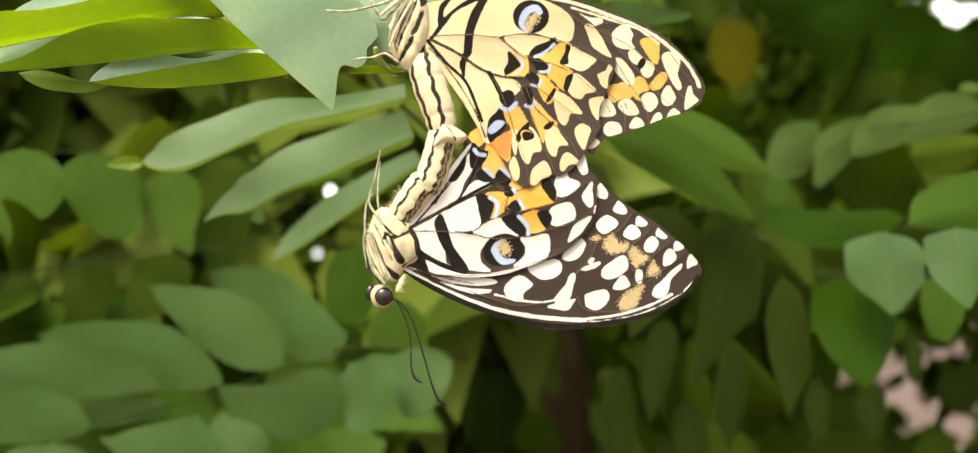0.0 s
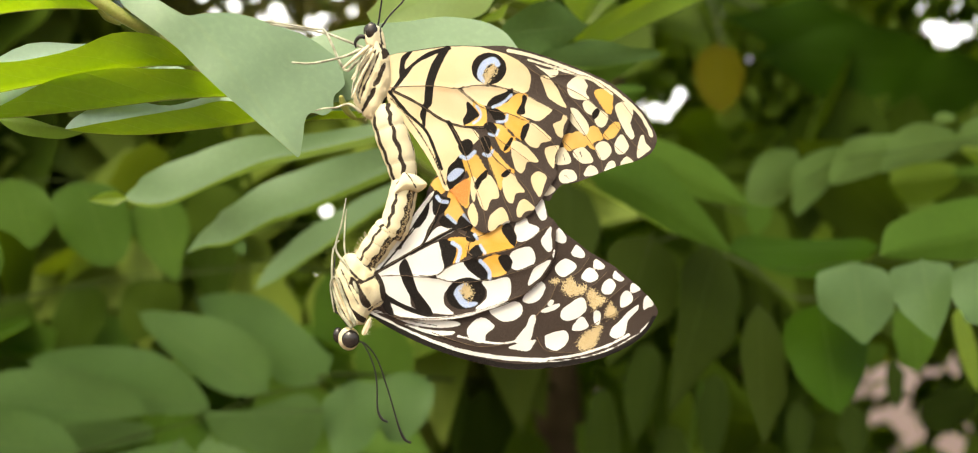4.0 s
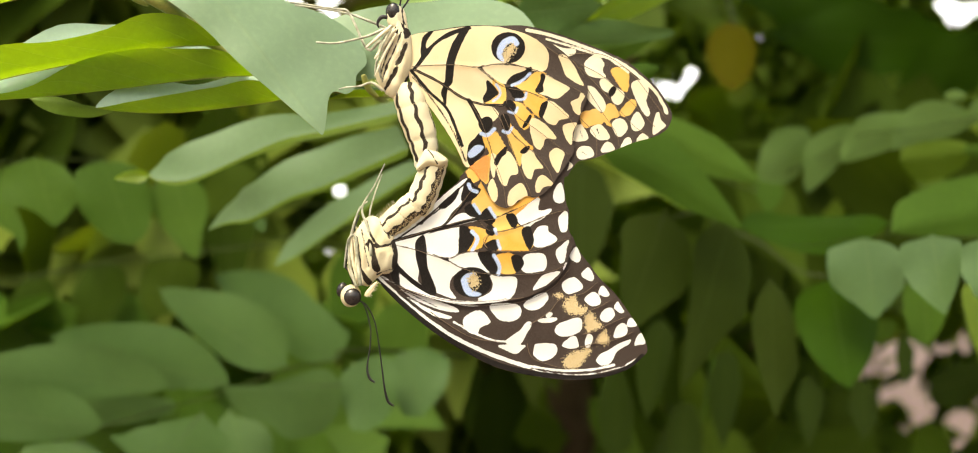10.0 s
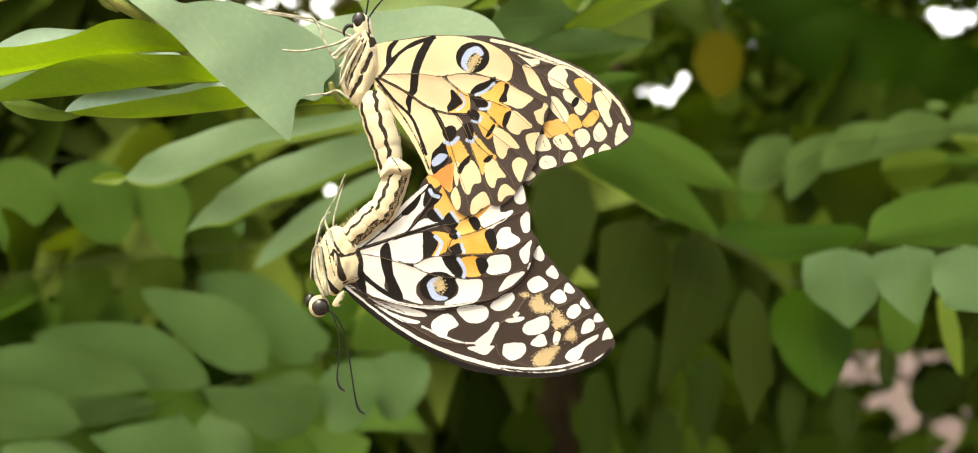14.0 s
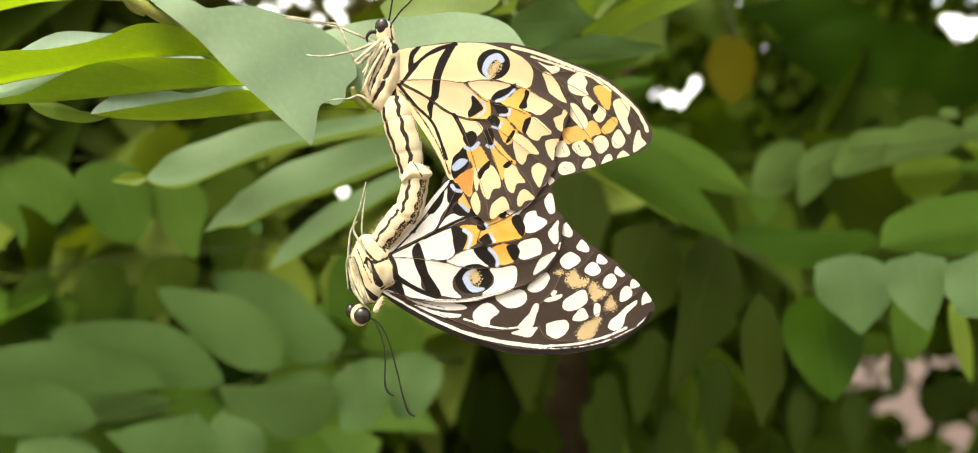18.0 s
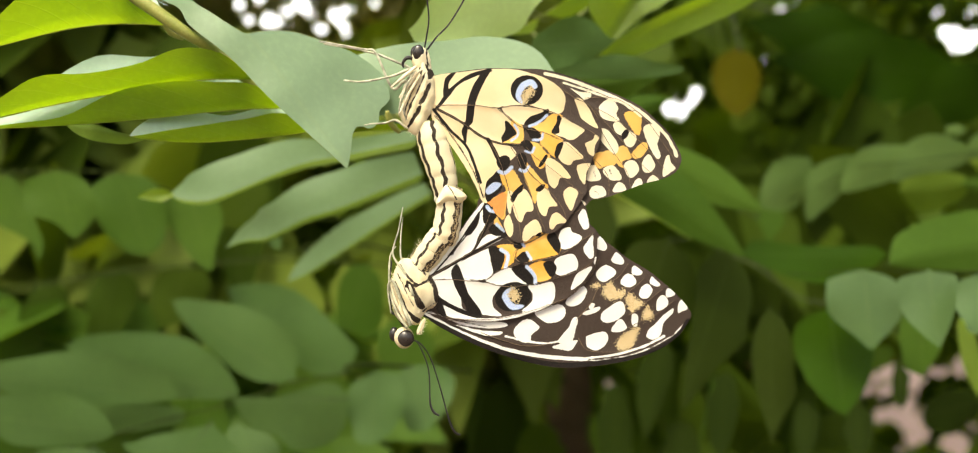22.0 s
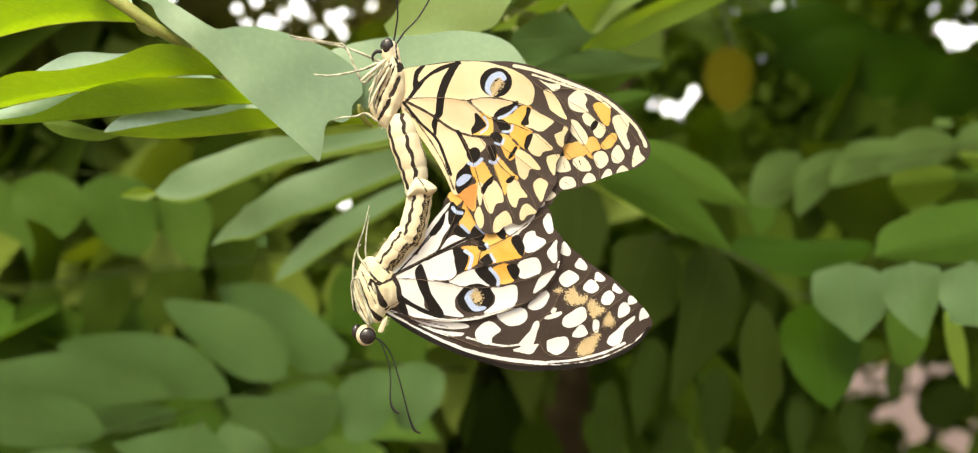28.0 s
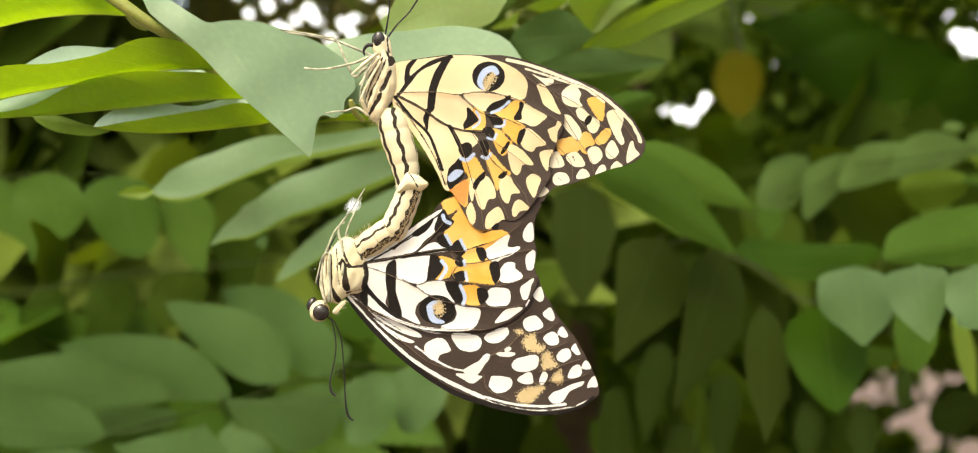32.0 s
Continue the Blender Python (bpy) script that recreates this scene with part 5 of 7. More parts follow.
def coat(me, count, length, way, seed, lift=0.35, wide=0.045):
    """Fine hairs lying along a plump body part, left off its dark seams. way: (x, y, z)."""
    rnd = np.random.RandomState(seed)
    half = len(me.vertices) // 2
    co = np.zeros(len(me.vertices) * 3)
    me.vertices.foreach_get("co", co)
    co = co.reshape(-1, 3)[:half] * 1000
    black = np.zeros(half * 2)
    me.attributes["black"].data.foreach_get("value", black)
    pick = rnd.choice(np.nonzero(black[:half] > 0.15)[0], count)
    p = co[pick] + rnd.normal(size=(count, 3)) * 0.05
    out = p - co.mean(0)
    out[:, 1] -= 1.0
    out /= np.linalg.norm(out, axis=1)[:, None]
    d = np.array(way) + out * lift + rnd.normal(size=(count, 3)) * 0.22
    d /= np.linalg.norm(d, axis=1)[:, None]
    ln = length * (0.5 + rnd.rand(count))[:, None]
    s = np.cross(d, np.array((0.1, 1.0, 0.1)))
    s = s / np.linalg.norm(s, axis=1)[:, None] * wide
    verts = np.stack([p + s, p - s, p + d * ln * 0.6 + s * 0.6 - np.array((0, 0.05, 0)), p + d * ln * 0.6 - s * 0.6 - np.array((0, 0.05, 0)), p + d * ln], 1).reshape(-1, 3) / 1000
    base = (np.arange(count) * 5)[:, None]
    faces = (base + np.array([[0, 1, 3]])).tolist() + (base + np.array([[0, 3, 2]])).tolist() + (base + np.array([[2, 3, 4]])).tolist()
    return mesh_of("fur", verts, faces)


def banded(me, bands, segments, specks=None, sides=48):
    """An abdomen: dark wavy bands along it and thin rings. bands: (where across -1 to 1 at the start, at the end, half width mm)."""
    count = len(me.vertices)
    co = np.zeros(count * 3)
    me.vertices.foreach_get("co", co)
    co = co.reshape(-1, 3) * 1000
    rings = count // sides
    black, tan = np.full(count, 3.0), np.full(count, 3.0)
    mids = np.array([co[r * sides:(r + 1) * sides].mean(0) for r in range(rings)])
    for r in range(rings):
        s = r / (rings - 1)
        one = slice(r * sides, (r + 1) * sides)
        way = mids[min(r + 1, rings - 1)] - mids[max(r - 1, 0)]
        lat = np.array((-way[2], 0, way[0])) / max(1e-6, math.hypot(way[0], way[2]))
        ring = co[one] - mids[r]
        size = np.linalg.norm(ring, axis=1).mean()
        swell = 0.97 + 0.09 * abs(math.sin(math.pi * segments * s)) ** 0.4
        co[one] = mids[r] + ring * swell
        u = np.clip(ring @ lat / size, -1, 1)
        angle = np.arcsin(u)
        for a, b, wide in bands:
            at = math.asin(max(-1, min(1, a + (b - a) * s))) + 0.06 * math.sin(s * math.pi * segments * 2)
            thick = wide * (1 + 0.3 * noise.noise((s * 9.0, a * 5, 0.3)))
            black[one] = np.minimum(black[one], np.abs(angle - at) * size - thick)
        if specks:
            at = math.asin(specks[0] + (specks[1] - specks[0]) * s)
            tan[one] = np.minimum(tan[one], np.abs(angle - at) * size - specks[2] + 0.35)
        near = abs((s * segments) % 1.0 - 0.5)
        if near > 0.455:
            tan[one] = np.minimum(tan[one], -0.12)
    me.vertices.foreach_set("co", (co / 1000).ravel())
    for name in ("pale", "orange", "black", "blue", "tan", "rust"):
        field = black if name == "black" else tan if name == "tan" else np.full(count, -1.0 if name == "pale" else 3.0)
        me.attributes.new(name, "FLOAT", "POINT").data.foreach_set("value", field.astype(np.float32))
    return me


def areas(*shapes):
    return [("area", s) for s in shapes]


def ovals(*shapes):
    return [("oval", s) for s in shapes]


def lines(wide, *shapes):
    return [("line", (wide, s)) for s in shapes]


def vein_meshes(veins, depth, wide=0.05):
    """Each vein a thin raised rib."""
    made = []
    for line in veins:
        pts = [Vector((x / 1000, (depth + ripple(x, z) - 0.10) / 1000, z / 1000)) for x, z in spline(line, 5)]
        v, f = tube(pts, [wide / 1000, wide * 0.6 / 1000], 5)
        made.append(mesh_of("vein", v, f))
    return made


def all_pale(me):
    """Marks a body part as pale scales all over."""
    for name in ("pale", "orange", "black", "blue", "tan", "rust"):
        field = np.full(len(me.vertices), -1.0 if name == "pale" else 3.0, np.float32)
        me.attributes.new(name, "FLOAT", "POINT").data.foreach_set("value", field)
    return me


def ball(radius, centre, squash=(1, 1, 1), name="eye"):
    bm = bmesh.new()
    bmesh.ops.create_uvsphere(bm, u_segments=24, v_segments=16, radius=1.0)
    me = bpy.data.meshes.new(name)
    for v in bm.verts:
        v.co = Vector([v.co[i] * squash[i] * radius / 1000 + centre[i] / 1000 for i in range(3)])
    bm.to_mesh(me)
    bm.free()
    me.polygons.foreach_set("use_smooth", [True] * len(me.polygons))
    return me


def flat3(points, depth):
    """Lifts (x, z) points to (x, depth, z); depth may be one number or one for each point."""
    if not hasattr(depth, "__len__"):
        depth = [depth] * len(points)
    depth = np.interp(np.linspace(0, 1, len(points)), np.linspace(0, 1, len(depth)), depth)
    return [(p[0], y, p[1]) for p, y in zip(points, depth)]


# upper butterfly: marks in mm from the thorax
UH_EDGE = [(0.42, 3.22), (1.43, 4.34), (4.59, 4.95), (10.18, 5.65), (14.75, 5.55), (18.82, 4.63), (21.87, 3.51), (24.2, 1.98), (25.73, 0.66), (27.35, -1.28), (28.57, -3.62), (28.57, -5.55), (27.75, -7.99), (26.73, -10.43), (26.32, -12.57), (26.42, -14.19), (25.4, -15.92), (24.18, -17.65), (22.55, -19.78), (20.51, -21.2), (18.89, -21.0), (17.46, -22.01), (15.83, -22.82), (14.31, -22.31), (13.19, -20.99), (12.28, -19.36), (11.47, -17.94), (10.46, -16.51), (9.34, -16.1), (8.53, -14.27), (6.9, -11.22), (4.57, -7.66), (2.24, -4.61), (0.92, -2.57)]
UH_VEINS = [[(1.43, -0.64), (4.07, -0.44), (8.14, -0.45), (11.59, -0.86), (14.74, -0.35), (17.79, -0.66), (20.95, -1.48), (23.89, -3.0), (26.94, -4.43), (28.36, -5.55)], [(11.59, -0.86), (13.72, -2.69), (15.86, -4.01), (19.31, -4.73), (22.36, -6.05), (25.41, -8.6), (26.83, -10.43)], [(1.63, -1.05), (5.59, -3.09), (9.15, -5.53), (12.4, -6.65), (15.96, -6.96), (17.78, -8.69), (20.32, -10.42), (23.37, -12.77), (25.61, -14.6)], [(15.96, -4.11), (16.06, -5.54), (15.96, -6.96)], [(15.45, -8.18), (16.76, -11.03), (18.49, -12.76), (20.52, -14.49), (22.35, -16.83), (23.16, -18.97)], [(13.72, -6.96), (15.04, -8.99), (16.05, -11.74), (17.27, -14.79), (18.48, -17.84), (19.8, -21.0)], [(10.16, -5.94), (11.79, -8.79), (12.9, -11.74), (14.01, -15.3), (15.23, -18.86), (15.84, -22.62)], [(21.56, 2.8), (24.2, 0.96), (26.44, -0.06), (28.06, -2.3)]]
UH_MARKS = {
    "pale": areas([(0.42, 3.22), (1.43, 4.34), (4.59, 4.85), (10.18, 5.55), (14.75, 5.45), (18.82, 4.43), (21.56, 2.8), (22.68, 0.96), (22.27, -1.27), (20.34, -1.47), (17.29, -0.35), (14.44, -0.35), (11.8, -0.86), (13.83, -2.79), (13.21, -4.62), (12.4, -6.35), (13.82, -6.96), (14.84, -8.18), (14.02, -9.2), (12.39, -10.41), (11.68, -11.74), (10.46, -13.26), (10.15, -16.31), (9.34, -16.1), (8.53, -14.27), (6.9, -11.22), (4.57, -7.66), (2.24, -4.61), (0.92, -2.57)], [(12.2, -0.86), (14.74, -0.45), (17.79, -0.76), (20.34, -1.27), (19.32, -1.27), (17.08, -2.29), (15.96, -3.5), (14.23, -2.69)], [(20.94, -4.73), (21.55, -3.1), (22.16, -2.09), (23.99, -3.11), (25.82, -4.23), (25.21, -4.94), (23.99, -5.85), (22.36, -5.44)], [(24.2, 0.96), (25.42, 0.76), (26.64, -0.87), (27.45, -2.6), (28.16, -3.92), (27.04, -3.52), (25.42, -2.4), (24.91, -1.28), (24.51, -0.05)], [(21.55, -7.78), (21.75, -6.36), (23.28, -6.36), (24.9, -7.68), (25.72, -8.8), (24.19, -9.21), (23.48, -10.02), (21.95, -9.21)], [(19.51, -10.02), (20.02, -8.8), (21.55, -9.51), (22.87, -10.73), (23.78, -12.16), (22.05, -12.05), (21.64, -13.27), (20.93, -13.78), (20.12, -12.76)])
    + areas([(26.02, -6.36), (27.24, -5.75), (27.55, -4.94), (28.26, -5.45), (27.65, -6.67), (27.44, -8.4), (26.63, -7.99), (26.12, -6.97)], [(24.8, -10.02), (26.12, -9.62), (27.04, -9.72), (26.32, -11.04), (26.12, -13.07), (25.41, -12.46), (24.9, -11.24)], [(18.39, -14.49), (19.2, -13.88), (20.01, -13.88), (20.52, -15.0), (21.64, -16.63), (20.21, -16.83), (19.81, -18.35), (18.89, -17.84), (18.28, -16.12)], [(14.42, -15.5), (15.44, -14.28), (16.25, -13.98), (17.27, -15.3), (17.67, -17.44), (16.45, -17.84), (15.84, -19.37), (15.03, -18.86), (14.42, -17.33)], [(16.04, -22.31), (16.24, -20.38), (17.26, -19.37), (18.28, -18.96), (18.99, -20.18), (19.09, -21.5), (17.77, -21.6), (16.85, -22.42)], [(20.31, -20.18), (20.62, -18.35), (21.53, -17.75), (22.85, -18.66), (23.16, -19.37), (21.63, -19.58), (20.92, -20.49)], [(22.66, -14.29), (23.68, -13.48), (25.0, -14.29), (24.59, -15.51), (23.97, -17.44), (23.16, -16.53), (22.76, -15.51)], [(12.99, -19.36), (13.71, -18.14), (14.42, -19.87), (14.41, -21.19), (13.9, -21.9), (13.09, -20.58)], [(13.51, -14.28), (14.42, -14.79), (14.22, -16.82), (13.91, -18.14), (13.4, -16.82)]),
    "orange": areas([(13.52, -2.99), (15.25, -3.3), (15.96, -4.42), (15.96, -6.35), (14.43, -6.55), (12.4, -6.45), (14.03, -5.54)], [(16.77, -3.51), (18.81, -3.1), (20.54, -1.68), (22.27, -1.99), (21.76, -3.31), (20.94, -4.83), (19.11, -4.73), (17.79, -4.01)], [(18.3, -4.12), (20.53, -4.93), (22.36, -5.85), (21.75, -6.76), (21.44, -8.8), (20.12, -7.78), (18.7, -6.35)], [(16.57, -6.35), (18.3, -6.56), (19.51, -7.98), (20.33, -8.8), (19.51, -10.22), (18.6, -10.63), (17.28, -8.79)], [(15.85, -9.0), (17.27, -10.42), (18.8, -12.25), (20.12, -13.68), (18.49, -14.49), (17.98, -16.32), (17.07, -14.49), (16.05, -11.74)], [(11.99, -11.84), (14.22, -10.82), (15.44, -12.65), (16.05, -13.98), (14.63, -14.28), (13.61, -15.09), (12.9, -13.47)], [(10.25, -16.11), (12.39, -14.89), (13.41, -14.28), (13.3, -16.52), (12.89, -18.95), (11.57, -18.04)], [(11.17, -12.04), (12.39, -12.24), (12.49, -13.57), (11.58, -12.96)]),
    "black": ovals((16.37, 2.19, 2.65, 2.45, 0))
    + areas([(9.36, 5.35), (10.58, 5.55), (9.97, 4.43), (8.75, 1.99), (8.04, -0.04), (7.63, -3.09), (6.81, -4.21), (6.5, -7.15), (6.1, -5.73), (5.79, -4.61), (6.41, -3.09), (6.71, -0.04), (7.73, 3.01)], [(1.33, -1.25), (3.06, 1.39), (4.58, 3.01), (7.13, 4.74), (9.67, 5.45), (10.68, 5.14), (8.04, 4.33), (5.29, 2.91), (3.77, 1.08), (2.24, -0.75)], [(2.75, 0.98), (2.86, 3.52), (3.57, 4.54), (4.89, 5.15), (4.18, 4.03), (3.57, 3.02), (3.56, 1.39)], [(12.91, -2.89), (13.72, -3.4), (14.84, -4.83), (14.23, -5.43), (12.7, -6.35), (12.3, -5.64), (12.91, -4.42)], [(15.96, -3.3), (17.08, -2.08), (18.81, -1.47), (19.93, -0.76), (19.83, -1.68), (18.81, -2.39), (17.28, -3.3), (16.47, -3.61)], [(20.43, -4.73), (21.25, -3.1), (21.45, -1.88), (22.16, -2.29), (21.76, -3.61), (21.75, -4.73)], [(16.16, -4.01), (17.49, -4.01), (18.6, -4.83), (18.8, -5.54), (17.28, -5.74), (16.67, -4.93)], [(15.45, -6.35), (16.57, -5.95), (17.48, -6.76), (17.28, -7.88), (16.16, -7.47)], [(15.04, -8.38), (15.95, -8.08), (16.56, -9.2), (16.26, -10.83), (15.24, -10.11)], [(11.68, -9.19), (13.01, -8.48), (13.82, -9.2), (13.51, -10.42), (12.7, -11.13), (11.68, -10.21)])
    + areas([(18.39, -10.32), (19.51, -8.39), (19.92, -8.69), (19.1, -10.12)], [(21.04, -8.29), (21.45, -6.66), (22.46, -6.26), (21.95, -7.98), (21.44, -8.9)], [(10.05, -12.85), (10.97, -11.84), (11.78, -11.02), (12.19, -11.84), (12.59, -13.26), (12.39, -14.18), (11.37, -15.29), (10.25, -16.21), (9.75, -14.78)], [(13.91, -15.6), (14.63, -14.28), (15.95, -13.16), (15.85, -14.28), (15.13, -14.89), (14.42, -16.21)], [(17.98, -14.08), (18.69, -13.37), (19.61, -13.17), (19.1, -14.18), (18.39, -14.39)])
    + lines(0.2, [(1.63, -1.05), (5.59, -3.09), (9.15, -5.53), (12.4, -6.65), (15.96, -6.86)])
    + lines(0.24, [(1.22, -1.25), (3.86, -4.41), (6.5, -6.95), (7.72, -9.39), (9.04, -13.05)])
    + lines(0.34, [(10.16, -5.94), (11.38, -8.18), (12.39, -10.41)])
    + lines(0.12, [(1.43, -2.27), (4.07, -5.32), (6.09, -8.17), (8.12, -11.83), (9.54, -15.49)])
    + lines(0.08, [(1.43, -0.64), (4.07, -0.44), (8.14, -0.45), (11.59, -0.86), (14.74, -0.35), (17.79, -0.66), (20.95, -1.48)], [(11.59, -0.86), (13.72, -2.69), (15.86, -4.01), (19.31, -4.73), (21.55, -5.75)], [(15.96, -4.11), (16.06, -5.54), (15.96, -6.96), (17.78, -8.69), (19.31, -9.81)], [(15.45, -8.18), (16.76, -11.03), (18.49, -12.76), (20.12, -14.19)], [(13.72, -6.96), (15.04, -8.99), (16.05, -11.74), (17.27, -14.79)], [(11.79, -8.79), (12.9, -11.74), (14.01, -15.3)], [(21.97, 3.61), (24.2, 1.17), (26.64, -0.06)]),
    "blue": areas([(15.35, -0.05), (14.54, 1.18), (15.05, 2.8), (16.27, 3.82), (17.39, 3.82), (18.1, 2.9), (17.59, 2.29), (16.78, 2.9), (15.87, 2.19), (15.46, 0.97), (16.07, -0.05)], [(9.95, -14.07), (11.17, -12.96), (12.39, -13.16), (11.78, -14.07), (10.46, -14.89), (9.95, -14.68)])
    + lines(0.2, [(14.44, -3.6), (15.04, -4.62), (14.84, -5.44), (13.92, -6.15)], [(16.88, -3.71), (18.3, -3.1), (19.72, -1.88)], [(17.48, -5.95), (18.8, -5.85), (19.11, -4.93)], [(16.26, -7.78), (17.28, -8.08), (17.68, -7.17)], [(15.44, -10.82), (16.26, -11.13), (16.87, -10.22)])
    + lines(0.3, [(11.99, -11.13), (13.0, -11.43), (14.02, -10.52)]),
    "tan": areas([(15.56, 0.97), (16.07, 2.19), (16.88, 2.8), (17.49, 1.99), (16.88, 0.97), (16.27, -0.05), (15.76, -0.05)]),
    "rust": areas([(10.15, -16.21), (11.37, -15.5), (12.59, -14.58), (13.3, -14.89), (13.2, -16.52), (12.79, -18.65), (11.98, -18.34), (10.96, -17.53)]),
}
UF_EDGE = [(1.17, -1.19), (9.13, 4.92), (16.27, 5.73), (20.35, 5.42), (25.45, 3.88), (30.55, 1.94), (34.63, 0.1), (37.68, -2.35), (39.72, -4.39), (41.04, -6.44), (41.86, -8.27), (41.65, -9.8), (40.73, -11.03), (38.99, -11.94), (35.63, -12.86), (32.56, -14.08), (29.5, -15.2), (27.26, -15.6), (26.03, -16.93), (24.6, -17.64), (19.31, -10.7), (10.14, -5.59)]
UF_VEINS = [[(22.39, 3.27), (26.46, 0.01), (29.52, -3.06), (33.59, -7.65), (36.14, -10.41), (38.48, -12.04)], [(26.46, 0.01), (30.54, -2.04), (34.11, -5.1), (37.16, -8.17), (39.2, -10.41)], [(28.5, -4.08), (31.04, -8.16), (33.08, -11.22), (33.59, -13.77)], [(26.66, -8.16), (29.0, -10.4), (30.02, -12.24), (30.01, -14.89)], [(25.44, 1.03), (31.06, 1.02), (35.64, -2.04), (39.21, -6.64), (41.04, -9.19)]]
UF_MARKS = {
    "pale": areas([(28.2, -0.51), (28.91, 0.41), (30.04, 0.92), (31.36, -0.31), (31.05, -1.43), (31.56, -2.55), (30.13, -2.65), (28.6, -2.04)], [(23.2, 2.76), (24.94, 2.05), (26.77, 1.94), (26.77, 1.03), (25.44, 0.82), (24.22, 1.44)], [(28.5, -3.87), (29.82, -4.28), (31.05, -5.81), (31.55, -6.94), (30.94, -8.06), (29.62, -7.04), (28.5, -5.5)], [(30.54, -3.26), (31.56, -2.75), (32.68, -3.88), (34.21, -4.9), (34.41, -5.72), (33.7, -6.94), (32.58, -6.43), (32.07, -5.1), (31.05, -4.59)], [(35.54, -3.57), (37.17, -3.07), (38.29, -4.6), (37.88, -6.33), (38.49, -8.17), (37.88, -8.68), (36.86, -7.25), (35.94, -5.31)], [(40.33, -6.33), (41.04, -7.15), (41.35, -8.38), (40.74, -8.17)], [(35.33, -9.69), (35.94, -8.37), (36.65, -8.06), (37.57, -9.7), (36.96, -10.82), (35.83, -10.92)], [(32.47, -9.79), (33.39, -8.98), (34.41, -9.29), (34.92, -10.71), (33.79, -11.83), (32.87, -11.32)], [(28.9, -10.71), (29.82, -9.99), (31.04, -10.1), (32.16, -12.04), (30.53, -12.34), (29.71, -11.83)])
    + areas([(26.25, -10.6), (27.67, -9.89), (28.79, -12.03), (27.26, -12.54), (26.14, -12.13)], [(26.85, -14.58), (27.36, -13.36), (29.0, -13.36), (29.61, -14.79), (27.67, -15.4)], [(30.63, -14.08), (31.34, -12.75), (32.36, -12.85), (32.87, -13.87), (31.54, -14.28)], [(33.69, -13.57), (34.4, -12.24), (35.12, -11.94), (35.52, -12.96), (34.4, -13.57)], [(36.24, -12.76), (37.16, -11.33), (38.28, -12.25), (37.87, -12.86)], [(38.79, -11.53), (39.2, -8.68), (39.82, -8.07), (40.22, -9.39), (40.94, -10.21), (39.91, -11.03)], [(23.99, -16.82), (25.12, -15.5), (26.34, -16.31), (25.01, -17.23)])
    + lines(0.26, [(19.33, 5.01), (22.39, 4.29), (25.45, 3.27), (30.55, 1.33), (34.62, -0.72), (37.48, -3.07), (39.52, -5.11), (40.94, -7.66)])
    + lines(0.16, [(22.39, 3.48), (25.45, 2.56), (29.02, 1.33), (32.07, 0.31), (35.13, -1.84)]),
    "orange": areas([(32.28, -1.63), (32.99, -1.02), (34.42, -1.12), (35.23, -2.25), (35.03, -4.7), (34.11, -4.49), (33.09, -3.06)], [(27.57, -8.16), (28.9, -7.65), (30.33, -7.55), (31.14, -9.69), (29.71, -9.99), (28.49, -10.5), (27.57, -9.38)], [(30.84, -8.16), (31.76, -6.73), (32.78, -6.94), (33.69, -8.67), (32.06, -9.18), (32.37, -10.2), (31.14, -9.49)], [(33.7, -7.96), (35.13, -6.23), (36.15, -6.23), (36.25, -7.35), (35.12, -8.57), (34.2, -8.78)]),
    "black": areas([(31.97, -4.79), (32.68, -3.98), (33.19, -4.39), (32.78, -5.31), (32.17, -5.71)])
    + lines(0.07, [(27.47, -10.71), (27.88, -12.03)], [(27.67, -14.07), (28.48, -14.68)], [(30.12, -10.61), (30.53, -11.63)]),
    "blue": [],
    "tan": [],
}
# lower butterfly
LH_EDGE = [(-0.6, -0.2), (3.08, 4.48), (6.09, 8.31), (8.68, 11.82), (8.9, 12.9), (10.8, 15.5), (15.8, 18.0), (20.9, 20.2), (24.5, 19.5), (24.64, 16.28), (25.8, 13.07), (26.65, 11.78), (26.84, 10.32), (27.62, 8.51), (28.42, 7.41), (28.41, 5.19), (28.21, 2.92), (27.3, 0.65), (25.45, -1.46), (23.27, -3.15), (19.66, -4.72), (14.55, -6.39), (10.14, -6.86), (6.09, -6.83), (2.77, -5.7)]
LH_VEINS = [[(1.02, 0.09), (5.52, 2.91), (9.01, 4.95), (12.07, 6.68), (15.37, 7.56), (20.34, 11.61), (22.53, 14.71)], [(1.12, -0.28), (4.81, -0.11), (9.8, -0.29), (12.47, 1.43), (16.18, 2.63), (22.33, 4.17), (25.74, 6.49), (27.83, 7.76)], [(9.8, -0.29), (13.14, -1.11), (17.11, -0.86), (21.38, 0.18), (25.98, 1.82), (28.32, 3.65)], [(8.42, 4.89), (9.76, 7.77), (11.24, 11.7)], [(13.02, 6.93), (15.87, 5.67), (19.46, 7.34), (23.67, 10.48), (26.13, 11.84)], [(14.91, 3.6), (16.18, 2.63), (14.79, 4.07), (16.06, 5.72)], [(3.96, -6.39), (9.07, -6.64), (13.98, -6.13), (19.58, -4.44), (23.25, -3.05)]]
